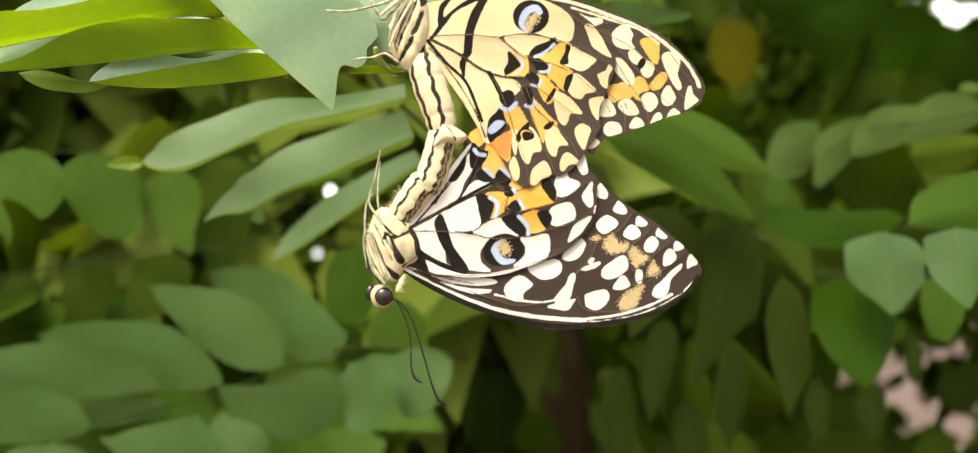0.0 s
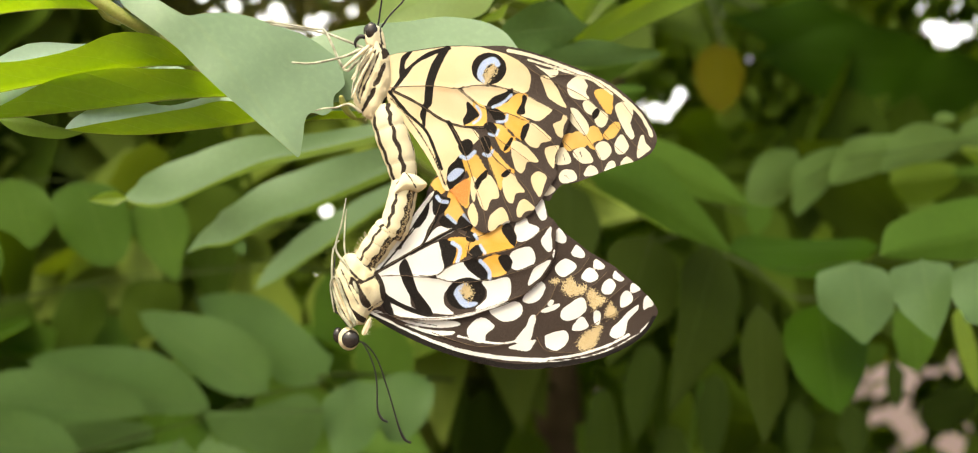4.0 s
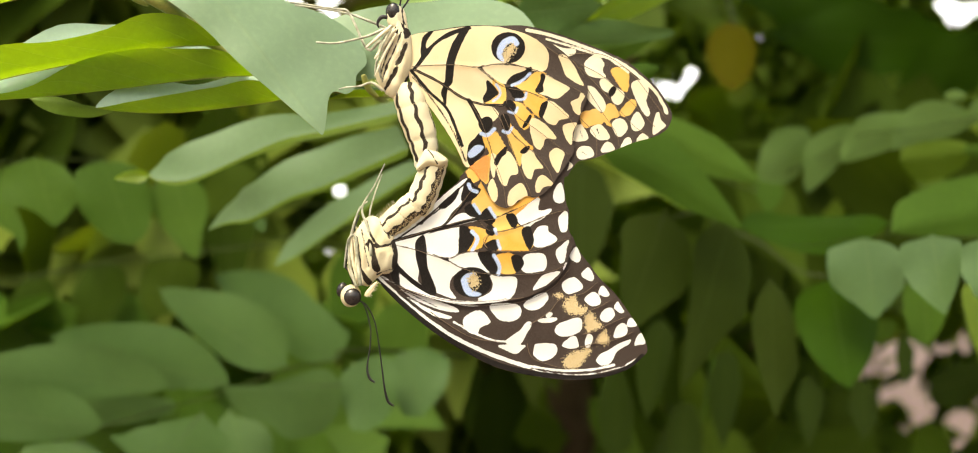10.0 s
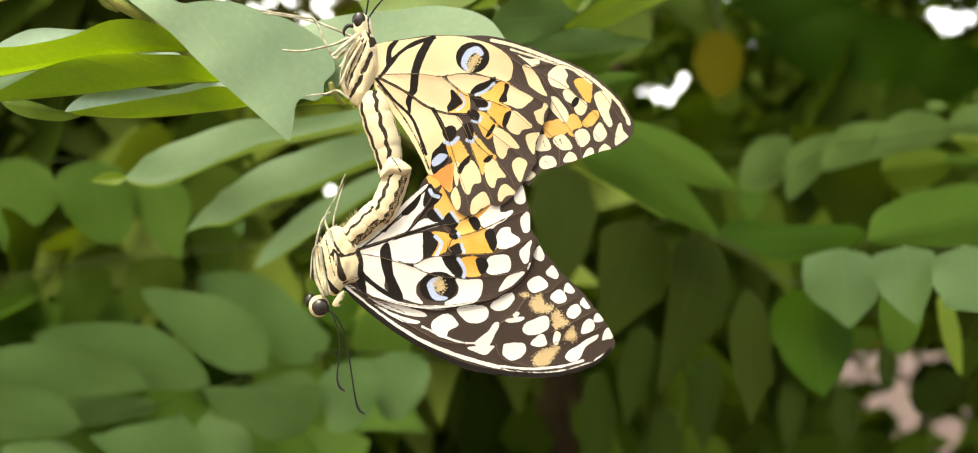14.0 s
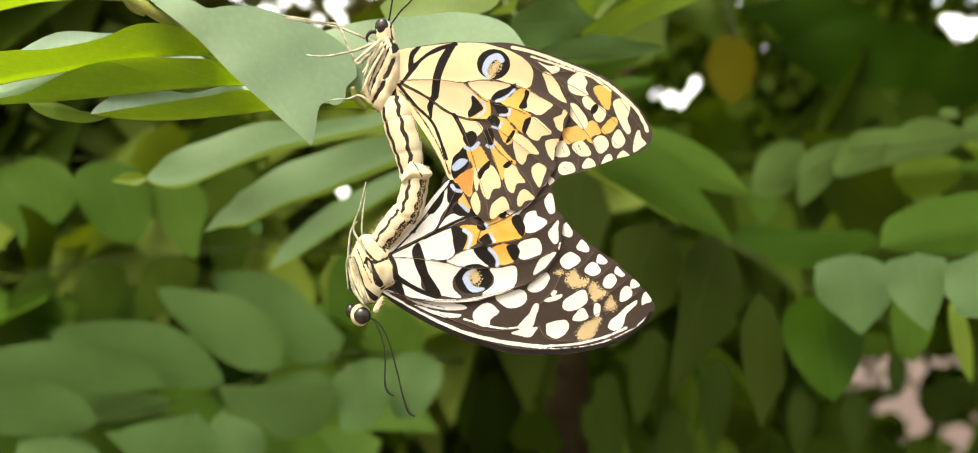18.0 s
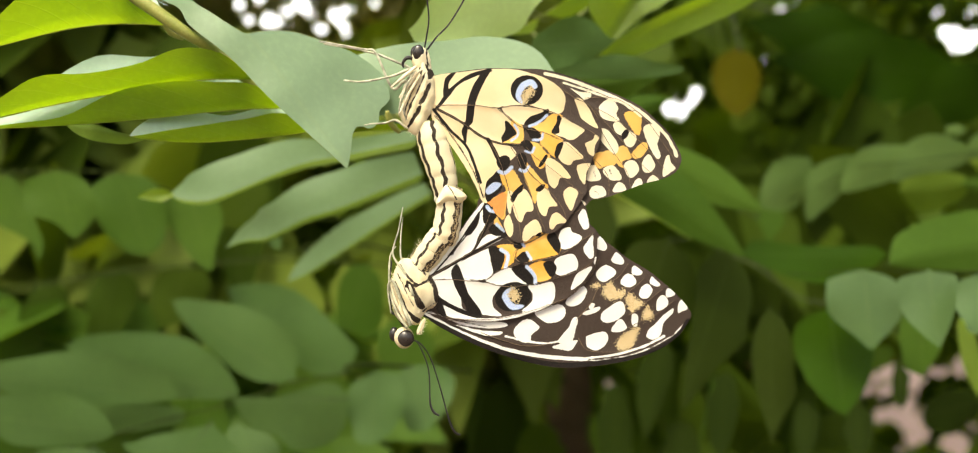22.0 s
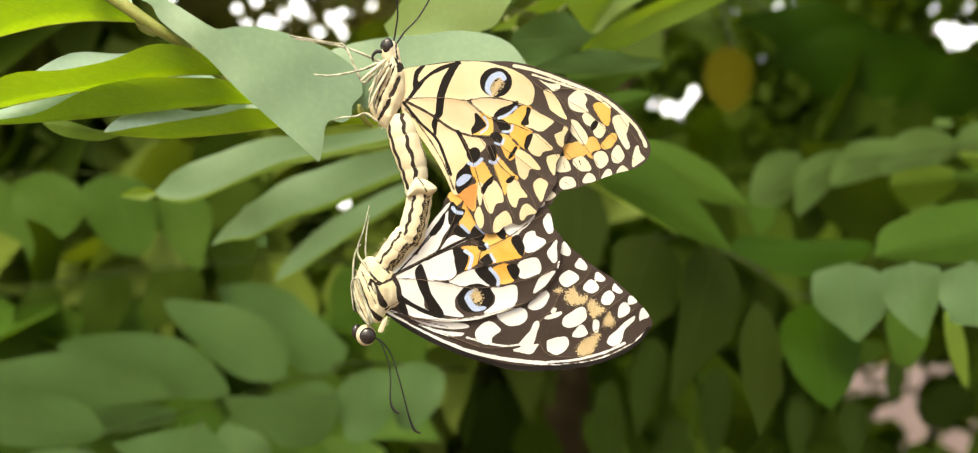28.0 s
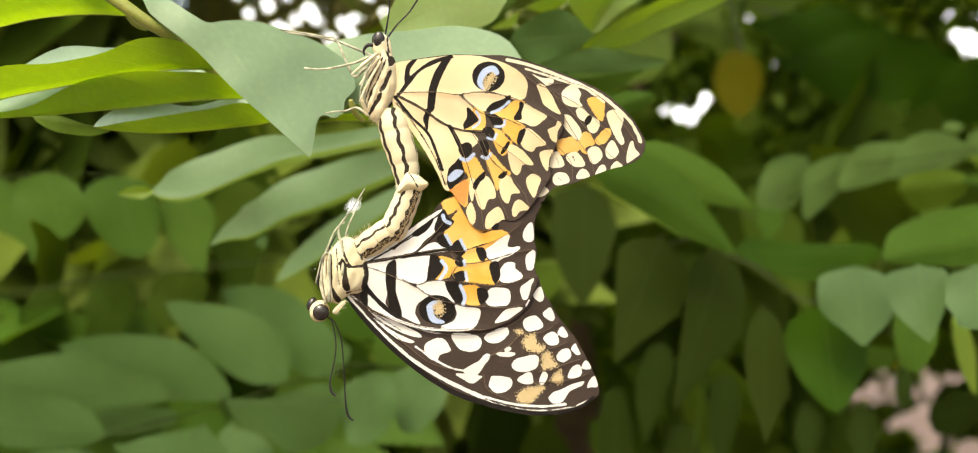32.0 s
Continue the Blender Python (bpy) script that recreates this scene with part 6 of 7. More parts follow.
LH_MARKS = {
    "pale": areas([(0.78, 0.23), (1.75, 1.9), (4.08, 3.74), (6.83, 3.66), (4.9, 1.43), (4.9, -0.08), (6.22, -2.76), (6.58, -4.88), (9.06, -5.83), (8.05, -6.61), (4.98, -6.42), (2.75, -4.89), (1.7, -2.45)], [(4.89, 3.75), (6.52, 6.71), (8.32, 9.41), (9.87, 11.53), (10.19, 9.2), (8.97, 6.96), (8.23, 4.84), (6.49, 3.77)], [(8.49, 4.61), (9.99, 6.93), (11.38, 7.4), (13.2, 6.98), (11.75, 5.99)], [(5.69, 2.25), (7.4, 3.41), (10.8, 5.03), (11.02, 3.07), (11.55, 1.09), (9.84, -0.07), (7.29, 0.05), (6.26, 0.48)], [(6.53, -0.15), (9.66, -0.53), (12.84, -1.09), (11.56, -2.74), (11.66, -4.63), (13.13, -5.96), (10.38, -5.88), (8.69, -5.22), (7.35, -2.45)], [(10.17, -0.19), (12.49, 1.34), (14.66, 1.92), (15.79, 0.3), (17.16, -0.64), (15.08, -0.79), (12.79, -0.9)], [(16.83, -0.93), (18.63, -0.86), (21.19, -0.27), (21.67, -1.66), (21.41, -3.34), (19.09, -4.47), (16.24, -5.13), (17.87, -3.68), (17.96, -2.14)])
    + areas([(3.86, -6.01), (6.94, -6.2), (10.01, -6.39), (13.96, -6.04), (19.56, -4.34), (21.37, -3.56), (19.66, -4.72), (14.08, -6.51), (9.15, -6.92)], [(21.27, 2.07), (21.96, 3.67), (24.5, 4.35), (25.31, 2.84), (25.02, 1.66), (23.23, 0.78), (21.74, 1.09)], [(22.06, 5.91), (22.48, 8.14), (23.93, 8.73), (24.35, 7.94), (25.94, 7.25), (25.35, 6.09), (23.31, 5.04)], [(18.73, 8.96), (19.65, 10.41), (20.94, 12.37), (21.72, 12.48), (21.98, 10.74), (23.91, 11.45), (23.27, 10.07), (21.92, 8.7), (20.9, 7.62), (19.47, 8.05)], [(23.6, 13.38), (23.66, 15.02), (24.36, 15.81), (25.54, 13.3), (24.32, 12.57)], [(25.3, 10.41), (25.89, 11.58), (26.59, 11.26), (27.12, 8.88), (26.26, 8.35), (25.6, 9.28)], [(26.23, 5.41), (27.15, 6.87), (27.71, 7.42), (27.78, 6.03), (27.91, 4.05), (27.33, 3.59), (26.51, 4.38)], [(27.97, 3.05), (28.24, 3.93), (28.92, 3.3), (28.29, 2.63)], [(1.06, 0.71), (3.53, 4.29), (6.33, 8.17), (9.27, 12.28), (9.88, 12.24), (7.02, 7.85), (4.22, 3.97), (1.9, 1.34)], [(24.24, -1.48), (24.71, 0.16), (25.59, 1.41), (27.65, 2.36), (27.15, 1.22), (26.14, -0.26), (24.81, -1.33)]),
    "orange": areas([(11.52, 9.15), (12.23, 11.76), (15.56, 10.63), (19.99, 12.92), (21.74, 12.39), (19.96, 9.99), (18.9, 8.7), (19.58, 7.67), (21.42, 7.56), (22.41, 6.11), (22.11, 4.21), (17.59, 3.01), (15.96, 3.07), (14.85, 4.59), (15.34, 6.14), (13.5, 7.76)], [(11.93, 5.33), (14.33, 5.77), (15.46, 4.96), (14.83, 2.77), (12.89, 1.75), (12.12, 2.35), (13.0, 3.59)], [(17.44, 2.46), (20.62, 3.01), (21.16, 0.63), (19.49, -0.32), (17.73, 0.22)])
    + areas([(11.9, 9.6), (12.7, 14.3), (17.4, 15.1), (19.0, 13.2), (15.1, 9.8), (13.7, 10.2)], [(9.5, 13.7), (11.0, 15.3), (12.8, 14.7), (11.1, 12.3)]),
    "black": ovals((14.8, -2.79, 3.0, 2.4, 14))
    + areas([(4.64, 1.26), (5.64, 2.44), (6.6, 0.37), (7.54, -2.4), (9.42, -4.93), (9.59, -6.3), (7.69, -6.0), (6.88, -4.09), (5.59, -1.92), (4.9, -0.08)], [(2.26, -4.92), (2.3, -3.2), (3.04, -3.71), (3.95, -5.99), (3.03, -5.93)], [(6.65, 7.35), (8.15, 9.66), (9.17, 11.14), (8.99, 9.18), (7.79, 7.25)], [(9.91, 9.12), (9.7, 11.79), (10.3, 12.96), (11.28, 11.91), (12.49, 11.53), (11.51, 9.55)], [(10.61, 8.0), (11.45, 9.03), (12.66, 8.25), (13.67, 7.51), (11.97, 7.05)], [(13.39, 7.43), (13.98, 9.0), (15.16, 8.71), (15.93, 7.71), (15.13, 6.58)], [(14.86, 5.3), (15.07, 6.77), (16.39, 6.01), (16.05, 5.01)], [(10.68, 5.09), (11.91, 5.42), (13.34, 4.19), (13.16, 2.63), (12.49, 1.34), (11.55, 1.09), (11.21, 3.12)])
    + areas([(15.45, 3.85), (16.65, 4.67), (17.49, 3.78), (17.12, 2.88), (16.18, 2.63), (15.25, 3.09)], [(14.44, 1.96), (16.21, 2.53), (17.64, 1.3), (18.43, -0.5), (17.04, -0.57), (15.41, 0.61)], [(19.68, 2.76), (21.09, 3.13), (21.91, 1.94), (21.21, 0.44), (20.24, 1.39)], [(20.15, 7.02), (21.32, 7.94), (22.41, 6.11), (22.28, 4.36), (21.25, 5.19)], [(17.26, 8.77), (18.46, 9.19), (19.38, 8.02), (18.73, 7.04), (17.82, 7.81)])
    + lines(0.36, [(1.05, -0.4), (2.47, -3.05), (5.02, -4.69), (8.16, -5.87), (9.48, -5.92)])
    + lines(0.26, [(1.35, 0.38), (5.54, 2.81), (9.03, 4.85), (13.44, 7.24)])
    + lines(0.12, [(1.98, 1.05), (4.67, 4.19), (7.17, 7.28), (8.97, 10.38)])
    + lines(0.22, [(8.55, 5.13), (10.02, 7.94), (11.07, 10.44)])
    + lines(0.09, [(1.12, -0.28), (4.81, -0.11), (9.8, -0.29), (12.47, 1.43), (16.18, 2.63), (22.33, 4.17)], [(9.8, -0.29), (13.14, -1.11), (17.11, -0.86), (21.38, 0.18), (25.04, 1.56)], [(13.02, 6.93), (15.87, 5.67), (19.46, 7.34), (22.83, 9.85)], [(14.88, 2.58), (15.36, 4.93)], [(15.37, 7.56), (18.71, 10.16)])
    + ovals((18.4, 13.6, 0.79, 1.29, 48), (20.8, 17.7, 0.59, 1.39, 53)),
    "blue": areas([(13.03, -2.96), (13.6, -1.69), (14.87, -1.15), (14.83, -1.77), (14.21, -2.44), (14.34, -3.31), (15.13, -4.01), (16.69, -4.2), (15.85, -4.83), (14.34, -4.83)])
    + lines(0.3, [(10.38, 11.87), (10.96, 11.22), (11.91, 11.07)], [(12.77, 4.84), (13.91, 3.94), (13.52, 2.02)], [(17.02, 2.15), (18.32, 0.68), (18.43, -0.5)])
    + lines(0.24, [(11.94, 9.06), (13.26, 7.9)], [(14.45, 9.13), (15.79, 7.87)], [(16.98, 4.56), (17.71, 3.34)], [(16.15, 6.15), (16.54, 5.45)]),
    "tan": areas([(14.05, -1.88), (14.9, -1.25), (15.81, -2.42), (15.83, -3.22), (15.17, -3.8), (14.41, -3.19)]),
}
LF_EDGE = [(-0.8, -4.66), (0.97, -6.72), (4.61, -8.98), (9.24, -11.19), (13.73, -12.83), (18.09, -14.0), (22.33, -14.69), (27.36, -14.56), (32.24, -13.87), (36.02, -12.86), (39.65, -11.28), (42.18, -9.39), (43.57, -7.4), (44.12, -6.03), (43.31, -4.53), (41.44, -2.49), (38.79, -0.16), (36.87, 1.35), (33.87, 3.08), (31.95, 4.6), (29.38, 6.64), (27.76, 8.54), (23.69, 10.49), (17.15, 4.69), (8.46, -0.67)]
LF_VEINS = [[(4.05, -6.9), (10.1, -6.81), (16.49, -6.11), (22.96, -3.78), (27.03, -0.47), (28.92, 3.08)], [(9.66, -8.95), (16.29, -11.03), (21.27, -10.72)], [(25.28, -6.81), (27.61, -4.16), (28.95, -1.57), (32.05, 0.07), (33.77, 2.35)], [(33.19, -4.19), (33.47, -2.59), (34.97, -1.38), (36.42, 0.02)], [(33.7, -6.08), (35.04, -5.42), (37.1, -3.65), (39.34, -1.84)], [(25.57, -9.77), (27.15, -11.88), (31.78, -12.16)], [(33.76, -8.19), (35.97, -6.99), (38.68, -5.76), (41.18, -3.78)]]
LF_MARKS = {
    "pale": areas([(15.03, -9.34), (15.26, -7.96), (17.14, -6.65), (18.79, -7.53), (19.18, -8.23), (17.85, -9.3), (17.63, -10.37), (16.35, -10.51)], [(18.6, -6.06), (18.78, -5.2), (22.37, -4.24), (23.45, -5.27), (23.03, -6.7), (21.19, -7.39), (19.78, -7.06)], [(23.49, -4.25), (23.85, -3.34), (25.2, -1.97), (26.45, -1.33), (27.01, -2.29), (26.07, -4.06), (24.51, -4.68)], [(22.12, -10.49), (22.53, -9.77), (23.93, -8.18), (24.71, -6.55), (25.52, -6.54), (25.19, -8.35), (24.65, -10.12), (23.28, -10.68)], [(21.2, -11.24), (25.27, -10.15), (25.16, -10.89), (24.42, -11.9), (23.09, -11.85)], [(26.85, -10.03), (27.11, -9.46), (29.66, -8.78), (30.5, -9.67), (29.96, -11.03), (28.67, -11.88), (27.11, -11.38)], [(29.22, -6.77), (29.67, -5.43), (32.09, -3.87), (33.0, -4.24), (33.05, -5.95), (31.43, -7.09), (30.09, -7.35)], [(30.96, -8.73), (31.7, -7.32), (32.66, -6.76), (33.54, -8.15), (32.41, -8.85)], [(34.23, -6.95), (34.43, -5.78), (35.34, -6.15), (35.17, -7.81), (34.61, -7.96)], [(36.77, -9.62), (37.08, -8.52), (38.16, -7.62), (39.33, -6.3), (41.11, -5.01), (41.03, -5.84), (39.6, -7.34), (39.12, -9.29), (37.82, -10.15)])
    + areas([(28.53, 0.34), (28.71, 1.2), (29.98, 2.14), (31.48, 1.43), (31.68, 0.68), (30.19, -0.53), (29.17, -0.5)], [(32.52, -0.92), (32.86, 0.08), (33.89, 0.76), (35.17, -0.62), (34.0, -1.54)], [(35.51, -2.66), (35.85, -1.65), (36.89, -0.97), (37.76, -1.96), (37.0, -3.27), (35.88, -3.27)], [(38.48, -5.41), (38.45, -3.8), (39.38, -2.74), (40.37, -3.79), (39.94, -4.82)], [(28.53, 4.9), (28.67, 6.25), (29.23, 6.81), (30.21, 5.45), (29.87, 4.44)], [(31.03, 2.73), (31.37, 3.73), (31.96, 4.19), (33.12, 2.88), (32.7, 2.16)], [(34.29, 0.77), (34.58, 1.96), (35.13, 1.8), (36.16, 0.96), (35.51, 0.38)], [(37.36, -0.85), (37.58, 0.22), (38.2, -0.22), (39.05, -1.1), (38.32, -1.4)], [(39.96, -2.99), (40.13, -1.73), (41.01, -2.0), (41.5, -2.68), (40.7, -3.1)], [(41.93, -5.81), (42.0, -4.17), (42.65, -3.59), (43.53, -4.97), (42.66, -5.51)])
    + areas([(26.27, -5.94), (26.92, -5.36), (29.07, -4.68), (28.77, -5.47), (27.1, -6.02)], [(27.2, -4.88), (27.61, -4.16), (28.26, -4.29), (27.84, -5.01)], [(41.32, -9.21), (41.93, -8.44), (43.49, -7.11), (42.9, -8.28), (41.94, -9.25)], [(3.95, -6.53), (9.13, -6.97), (12.83, -7.19), (14.0, -7.79), (11.5, -8.26), (7.34, -7.85)], [(5.46, -7.64), (9.56, -8.57), (13.05, -8.76), (12.3, -9.36), (9.55, -9.29)])
    + lines(0.42, [(-0.36, -5.55), (4.02, -7.93), (8.63, -10.04), (12.54, -11.42)])
    + lines(0.3, [(12.54, -11.42), (17.38, -12.46), (21.68, -13.04), (26.93, -13.36)])
    + lines(0.19, [(26.88, -13.17), (31.88, -12.54), (36.56, -11.09), (39.69, -9.55)])
    + lines(0.16, [(13.65, -9.51), (16.58, -10.24), (20.24, -10.68), (23.94, -10.1)])
    + lines(0.1, [(9.1, -6.87), (14.08, -6.56), (16.78, -6.04)], [(0.83, -5.44), (4.97, -6.56), (9.13, -6.97)])
    + lines(0.07, [(14.45, -11.73), (21.95, -13.27), (29.1, -13.49), (35.81, -12.1), (41.18, -9.45)]),
    "orange": [],
    "black": lines(0.42, [(0.15, -6.33), (4.48, -8.51), (9.12, -10.72), (13.6, -12.36), (17.96, -13.52), (22.2, -14.22), (27.26, -14.18), (32.13, -13.49)])
    + lines(0.4, [(32.16, -13.58), (35.97, -12.67), (39.6, -11.09), (42.13, -9.2), (43.59, -7.09)])
    + lines(0.1, [(4.23, -7.57), (8.69, -9.11), (13.05, -10.28), (16.81, -11.09)], [(2.26, -5.87), (6.12, -7.06), (10.4, -7.94)]),
    "blue": [],
    "tan": areas([(29.5, -2.13), (30.05, -1.18), (30.97, -0.83), (31.99, -1.98), (33.2, -1.96), (32.89, -3.05), (31.49, -3.53), (30.11, -3.29)], [(33.25, -3.67), (33.78, -2.61), (34.64, -2.79), (35.36, -3.61), (36.3, -4.07), (35.43, -5.01), (34.16, -5.55)], [(36.13, -6.85), (36.46, -5.04), (37.04, -4.58), (37.82, -5.99), (37.46, -6.9)], [(31.69, -11.07), (32.36, -9.78), (33.86, -8.57), (35.44, -8.05), (35.2, -9.43), (34.21, -11.41), (32.42, -11.89)], [(27.69, -1.4), (28.37, -0.92), (29.03, -1.15), (28.45, -1.61)]),
}


def butterfly(where, label, wing_mat, hind, fore, wings_y, fore_mat):
    t = thing("butterfly", Vector((where[0] / 1000, where[1] / 1000, LEVEL + where[2] / 1000)), label, "butterfly", "mating butterflies")
    for side in (-1, 1):
        for name, (edge, marks, veins), gap in (("hindwing", hind, 0.5), ("forewing", fore, 1.1)):
            depth = (wings_y - (1.7 - gap)) if side < 0 else (wings_y + 1.7 - gap)
            wing = part(name, wing_mesh(edge, marks, depth, veins), fore_mat if name == "forewing" else wing_mat, t)
            if side < 0:
                for rib in vein_meshes(veins, depth):
                    part("vein", rib, VEIN, wing)
    return t


def limb(parent, points, depth, radii, material, name, steps=5):
    return part(name, tube_mesh(name, flat3(points, depth), radii, 7, 1.0, steps), material, parent)


def upper_butterfly():
    t = butterfly((-14.9, 197.0, 22.0), "cream-yellow lime butterfly with black stripes, hanging head up, wings closed", WING_CREAM,
                  (UH_EDGE, UH_MARKS, UH_VEINS), (UF_EDGE, UF_MARKS, UF_VEINS), 0.6, WING_IVORY)
    data = plump_mesh("thorax", [(-0.87, 7.09), (0.14, 6.69), (0.74, 5.48), (1.25, 4.26), (1.45, 2.35), (1.44, -0.18), (0.73, -2.2), (-0.07, -4.01), (-1.09, -5.43), (-2.4, -5.02), (-3.2, -4.21), (-4.11, -2.8), (-4.31, -1.79), (-3.91, -0.17), (-3.1, 1.85), (-2.39, 3.86), (-1.68, 5.68)], {"black": areas([(0.14, 5.28), (1.35, 5.07), (0.94, 3.96), (0.34, 3.66)], [(0.13, 2.65), (0.74, 3.05), (0.33, 1.03), (-0.68, -0.48), (-1.28, -0.38), (-0.47, 1.04)], [(-0.78, -0.78), (-1.08, -1.99), (-2.5, -4.01), (-3.1, -4.31), (-2.09, -2.4), (-1.28, -0.98)], [(1.75, -0.78), (1.24, -2.0), (0.33, -3.21), (0.13, -2.8), (0.94, -1.59)]) + lines(0.2, [(-0.06, 6.29), (0.14, 5.28), (0.74, 3.86)]) + lines(0.12, [(-0.67, 5.07), (-1.68, 2.85), (-2.69, 0.63), (-3.5, -1.79)], [(-1.07, 5.48), (-2.19, 3.26), (-3.3, 0.84)], [(-0.17, 4.67), (-1.08, 2.35), (-2.49, -0.68), (-3.3, -3.0)]), "tan": lines(-0.2, [(0.54, 3.36), (-0.07, 2.35), (-1.08, -0.18)], [(1.34, -2.2), (-0.38, -4.72)])}, 2.1)
    thorax = part("thorax", data, BODY, t, "cream hairy thorax with dark seams")
    part("fur", coat(data, 420, 0.55, (-0.40, -0.05, -0.9), 3, 0.22, 0.022), HAIR, thorax)
    part("abdomen", banded(tube_mesh("abdomen", flat3([(0.5, -3.1), (0.7, -4.9), (1.5, -7.8), (2.6, -11.1), (3.2, -14.0), (3.2, -16.3)], (0.2, 0, -0.2)), [1.3, 2.2, 2.45, 2.45, 2.25, 1.9, 1.4], 48, 1.0, 9), ((0.30, 0.05, 0.33), (-0.80, -0.74, 0.34), (0.97, 0.95, 0.12)), 6), BODY, t)
    part("clasper", plump_mesh("clasper", [(3.3, -13.4), (4.5, -13.8), (5.5, -14.2), (6.8, -15.4), (5.6, -16.5), (4.2, -16.3), (2.2, -16.9), (1.9, -16.2), (2.7, -14.6)], {"black": lines(0.10, [(3.8, -13.7), (4.6, -14.8), (5.2, -15.9)]), "tan": lines(-0.2, [(2.2, -16.7), (4.2, -16.2), (5.8, -16.4)])}, 1.5, -1.6, 0.1), BODY, t, "pale clasping tail segment")
    x, z = 2.0, -15.8
    part("tail_tip", ball(0.55, (x, -0.8, z), (1, 1, 1.2), "tail_tip"), LEG, t, "small brown tail tip")
    head = part("head", plump_mesh("head", [(-2.5, 7.0), (-2.0, 8.5), (-0.8, 9.0), (-0.0, 8.5), (0.5, 7.0), (0.5, 5.4), (-0.9, 5.0), (-2.0, 5.6)], {"black": lines(0.16, [(-0.1, 8.7), (0.0, 7.2), (0.3, 5.4)])}, 1.2, -0.2, 0.1), BODY, t)
    x, z = -1.4, 8.0
    part("eye", ball(1.0, (x, -1.0, z), (0.95, 0.65, 1.3)), EYE, head)
    part("eye", ball(1.0, (x - 0.4, 0.9, z + 0.2), (1.0, 0.7, 1.25)), EYE, head)
    limb(t, [(-0.5, 8.7), (-0.1, 10.9), (0.2, 13.8), (-0.4, 18.6), (-1.5, 23.3), (-1.9, 24.5)], (-0.3, -1.5), [0.15, 0.14, 0.13, 0.15, 0.28, 0.3], HORN, "antenna")
    limb(t, [(-0.0, 8.7), (1.4, 10.7), (3.5, 13.0), (5.9, 17.1), (8.0, 21.8), (8.8, 22.9)], (0.3, 1.2), [0.15, 0.14, 0.13, 0.15, 0.28, 0.3], HORN, "antenna")
    limb(t, [(-1.5, 1.4), (-3.5, 3.4), (-5.6, 2.2), (-8.4, 7.9), (-10.6, 8.6), (-17.7, 9.8)], (-0.8, 0.5), [0.3, 0.32, 0.22, 0.2, 0.17, 0.16], LEG, "leg")
    limb(t, [(-1.1, 4.8), (-3.9, 6.2), (-6.8, 7.4), (-8.4, 8.0), (-12.4, 8.9), (-17.2, 9.6)], (1.0, 2.0), [0.26, 0.22, 0.2, 0.17, 0.15], LEG, "leg")
    limb(t, [(-1.7, 3.3), (-2.7, 5.1), (-4.9, 4.3), (-7.2, 3.7), (-10.6, 3.1), (-13.5, 3.3)], (-1.2, -1.0), [0.3, 0.25, 0.2, 0.17, 0.14], LEG, "leg")
    limb(t, [(-1.9, -4.3), (-3.3, -4.1), (-5.0, -3.0), (-6.9, -3.5), (-8.9, -3.6), (-10.2, -3.9)], (-0.6, 0.5), [0.28, 0.25, 0.18, 0.13, 0.1], LEG, "leg")
    limb(t, [(-2.2, 4.8), (-3.5, 2.4), (-4.2, -0.4), (-4.4, -2.1)], (-1.6, -1.4), [0.24, 0.2, 0.16, 0.08], LEG, "leg")
    limb(t, [(-2.1, 3.8), (-3.0, 1.5), (-3.6, -1.4), (-3.1, -3.1)], (-1.9, -1.7), [0.26, 0.22, 0.18, 0.08], LEG, "leg")
    limb(t, [(-1.6, 5.6), (-3.6, 3.9), (-5.7, 2.1)], (-2.0, -2.3), [0.3, 0.3, 0.14], BODY_PLAIN, "leg")
    limb(t, [(-1.1, 5.0), (-2.8, 2.6), (-4.3, 0.4)], (-2.2, -2.6), [0.25, 0.28, 0.14], BODY_PLAIN, "leg")
    limb(t, [(-0.9, 4.3), (-2.7, 1.2), (-4.3, -2.3)], (-2.3, -2.6), [0.22, 0.25, 0.12], BODY_PLAIN, "leg")
    limb(t, [(-1.6, 4.9), (-3.0, 2.6), (-4.1, -0.5)], (-2.8, -2.7), [0.12, 0.14, 0.1], LEG, "leg")
    limb(t, [(-2.0, 7.0), (-3.2, 7.2), (-3.9, 6.4), (-3.8, 5.5)], (-0.4, -0.4), [0.3, 0.35, 0.25, 0.1], HORN, "palp")
    return t


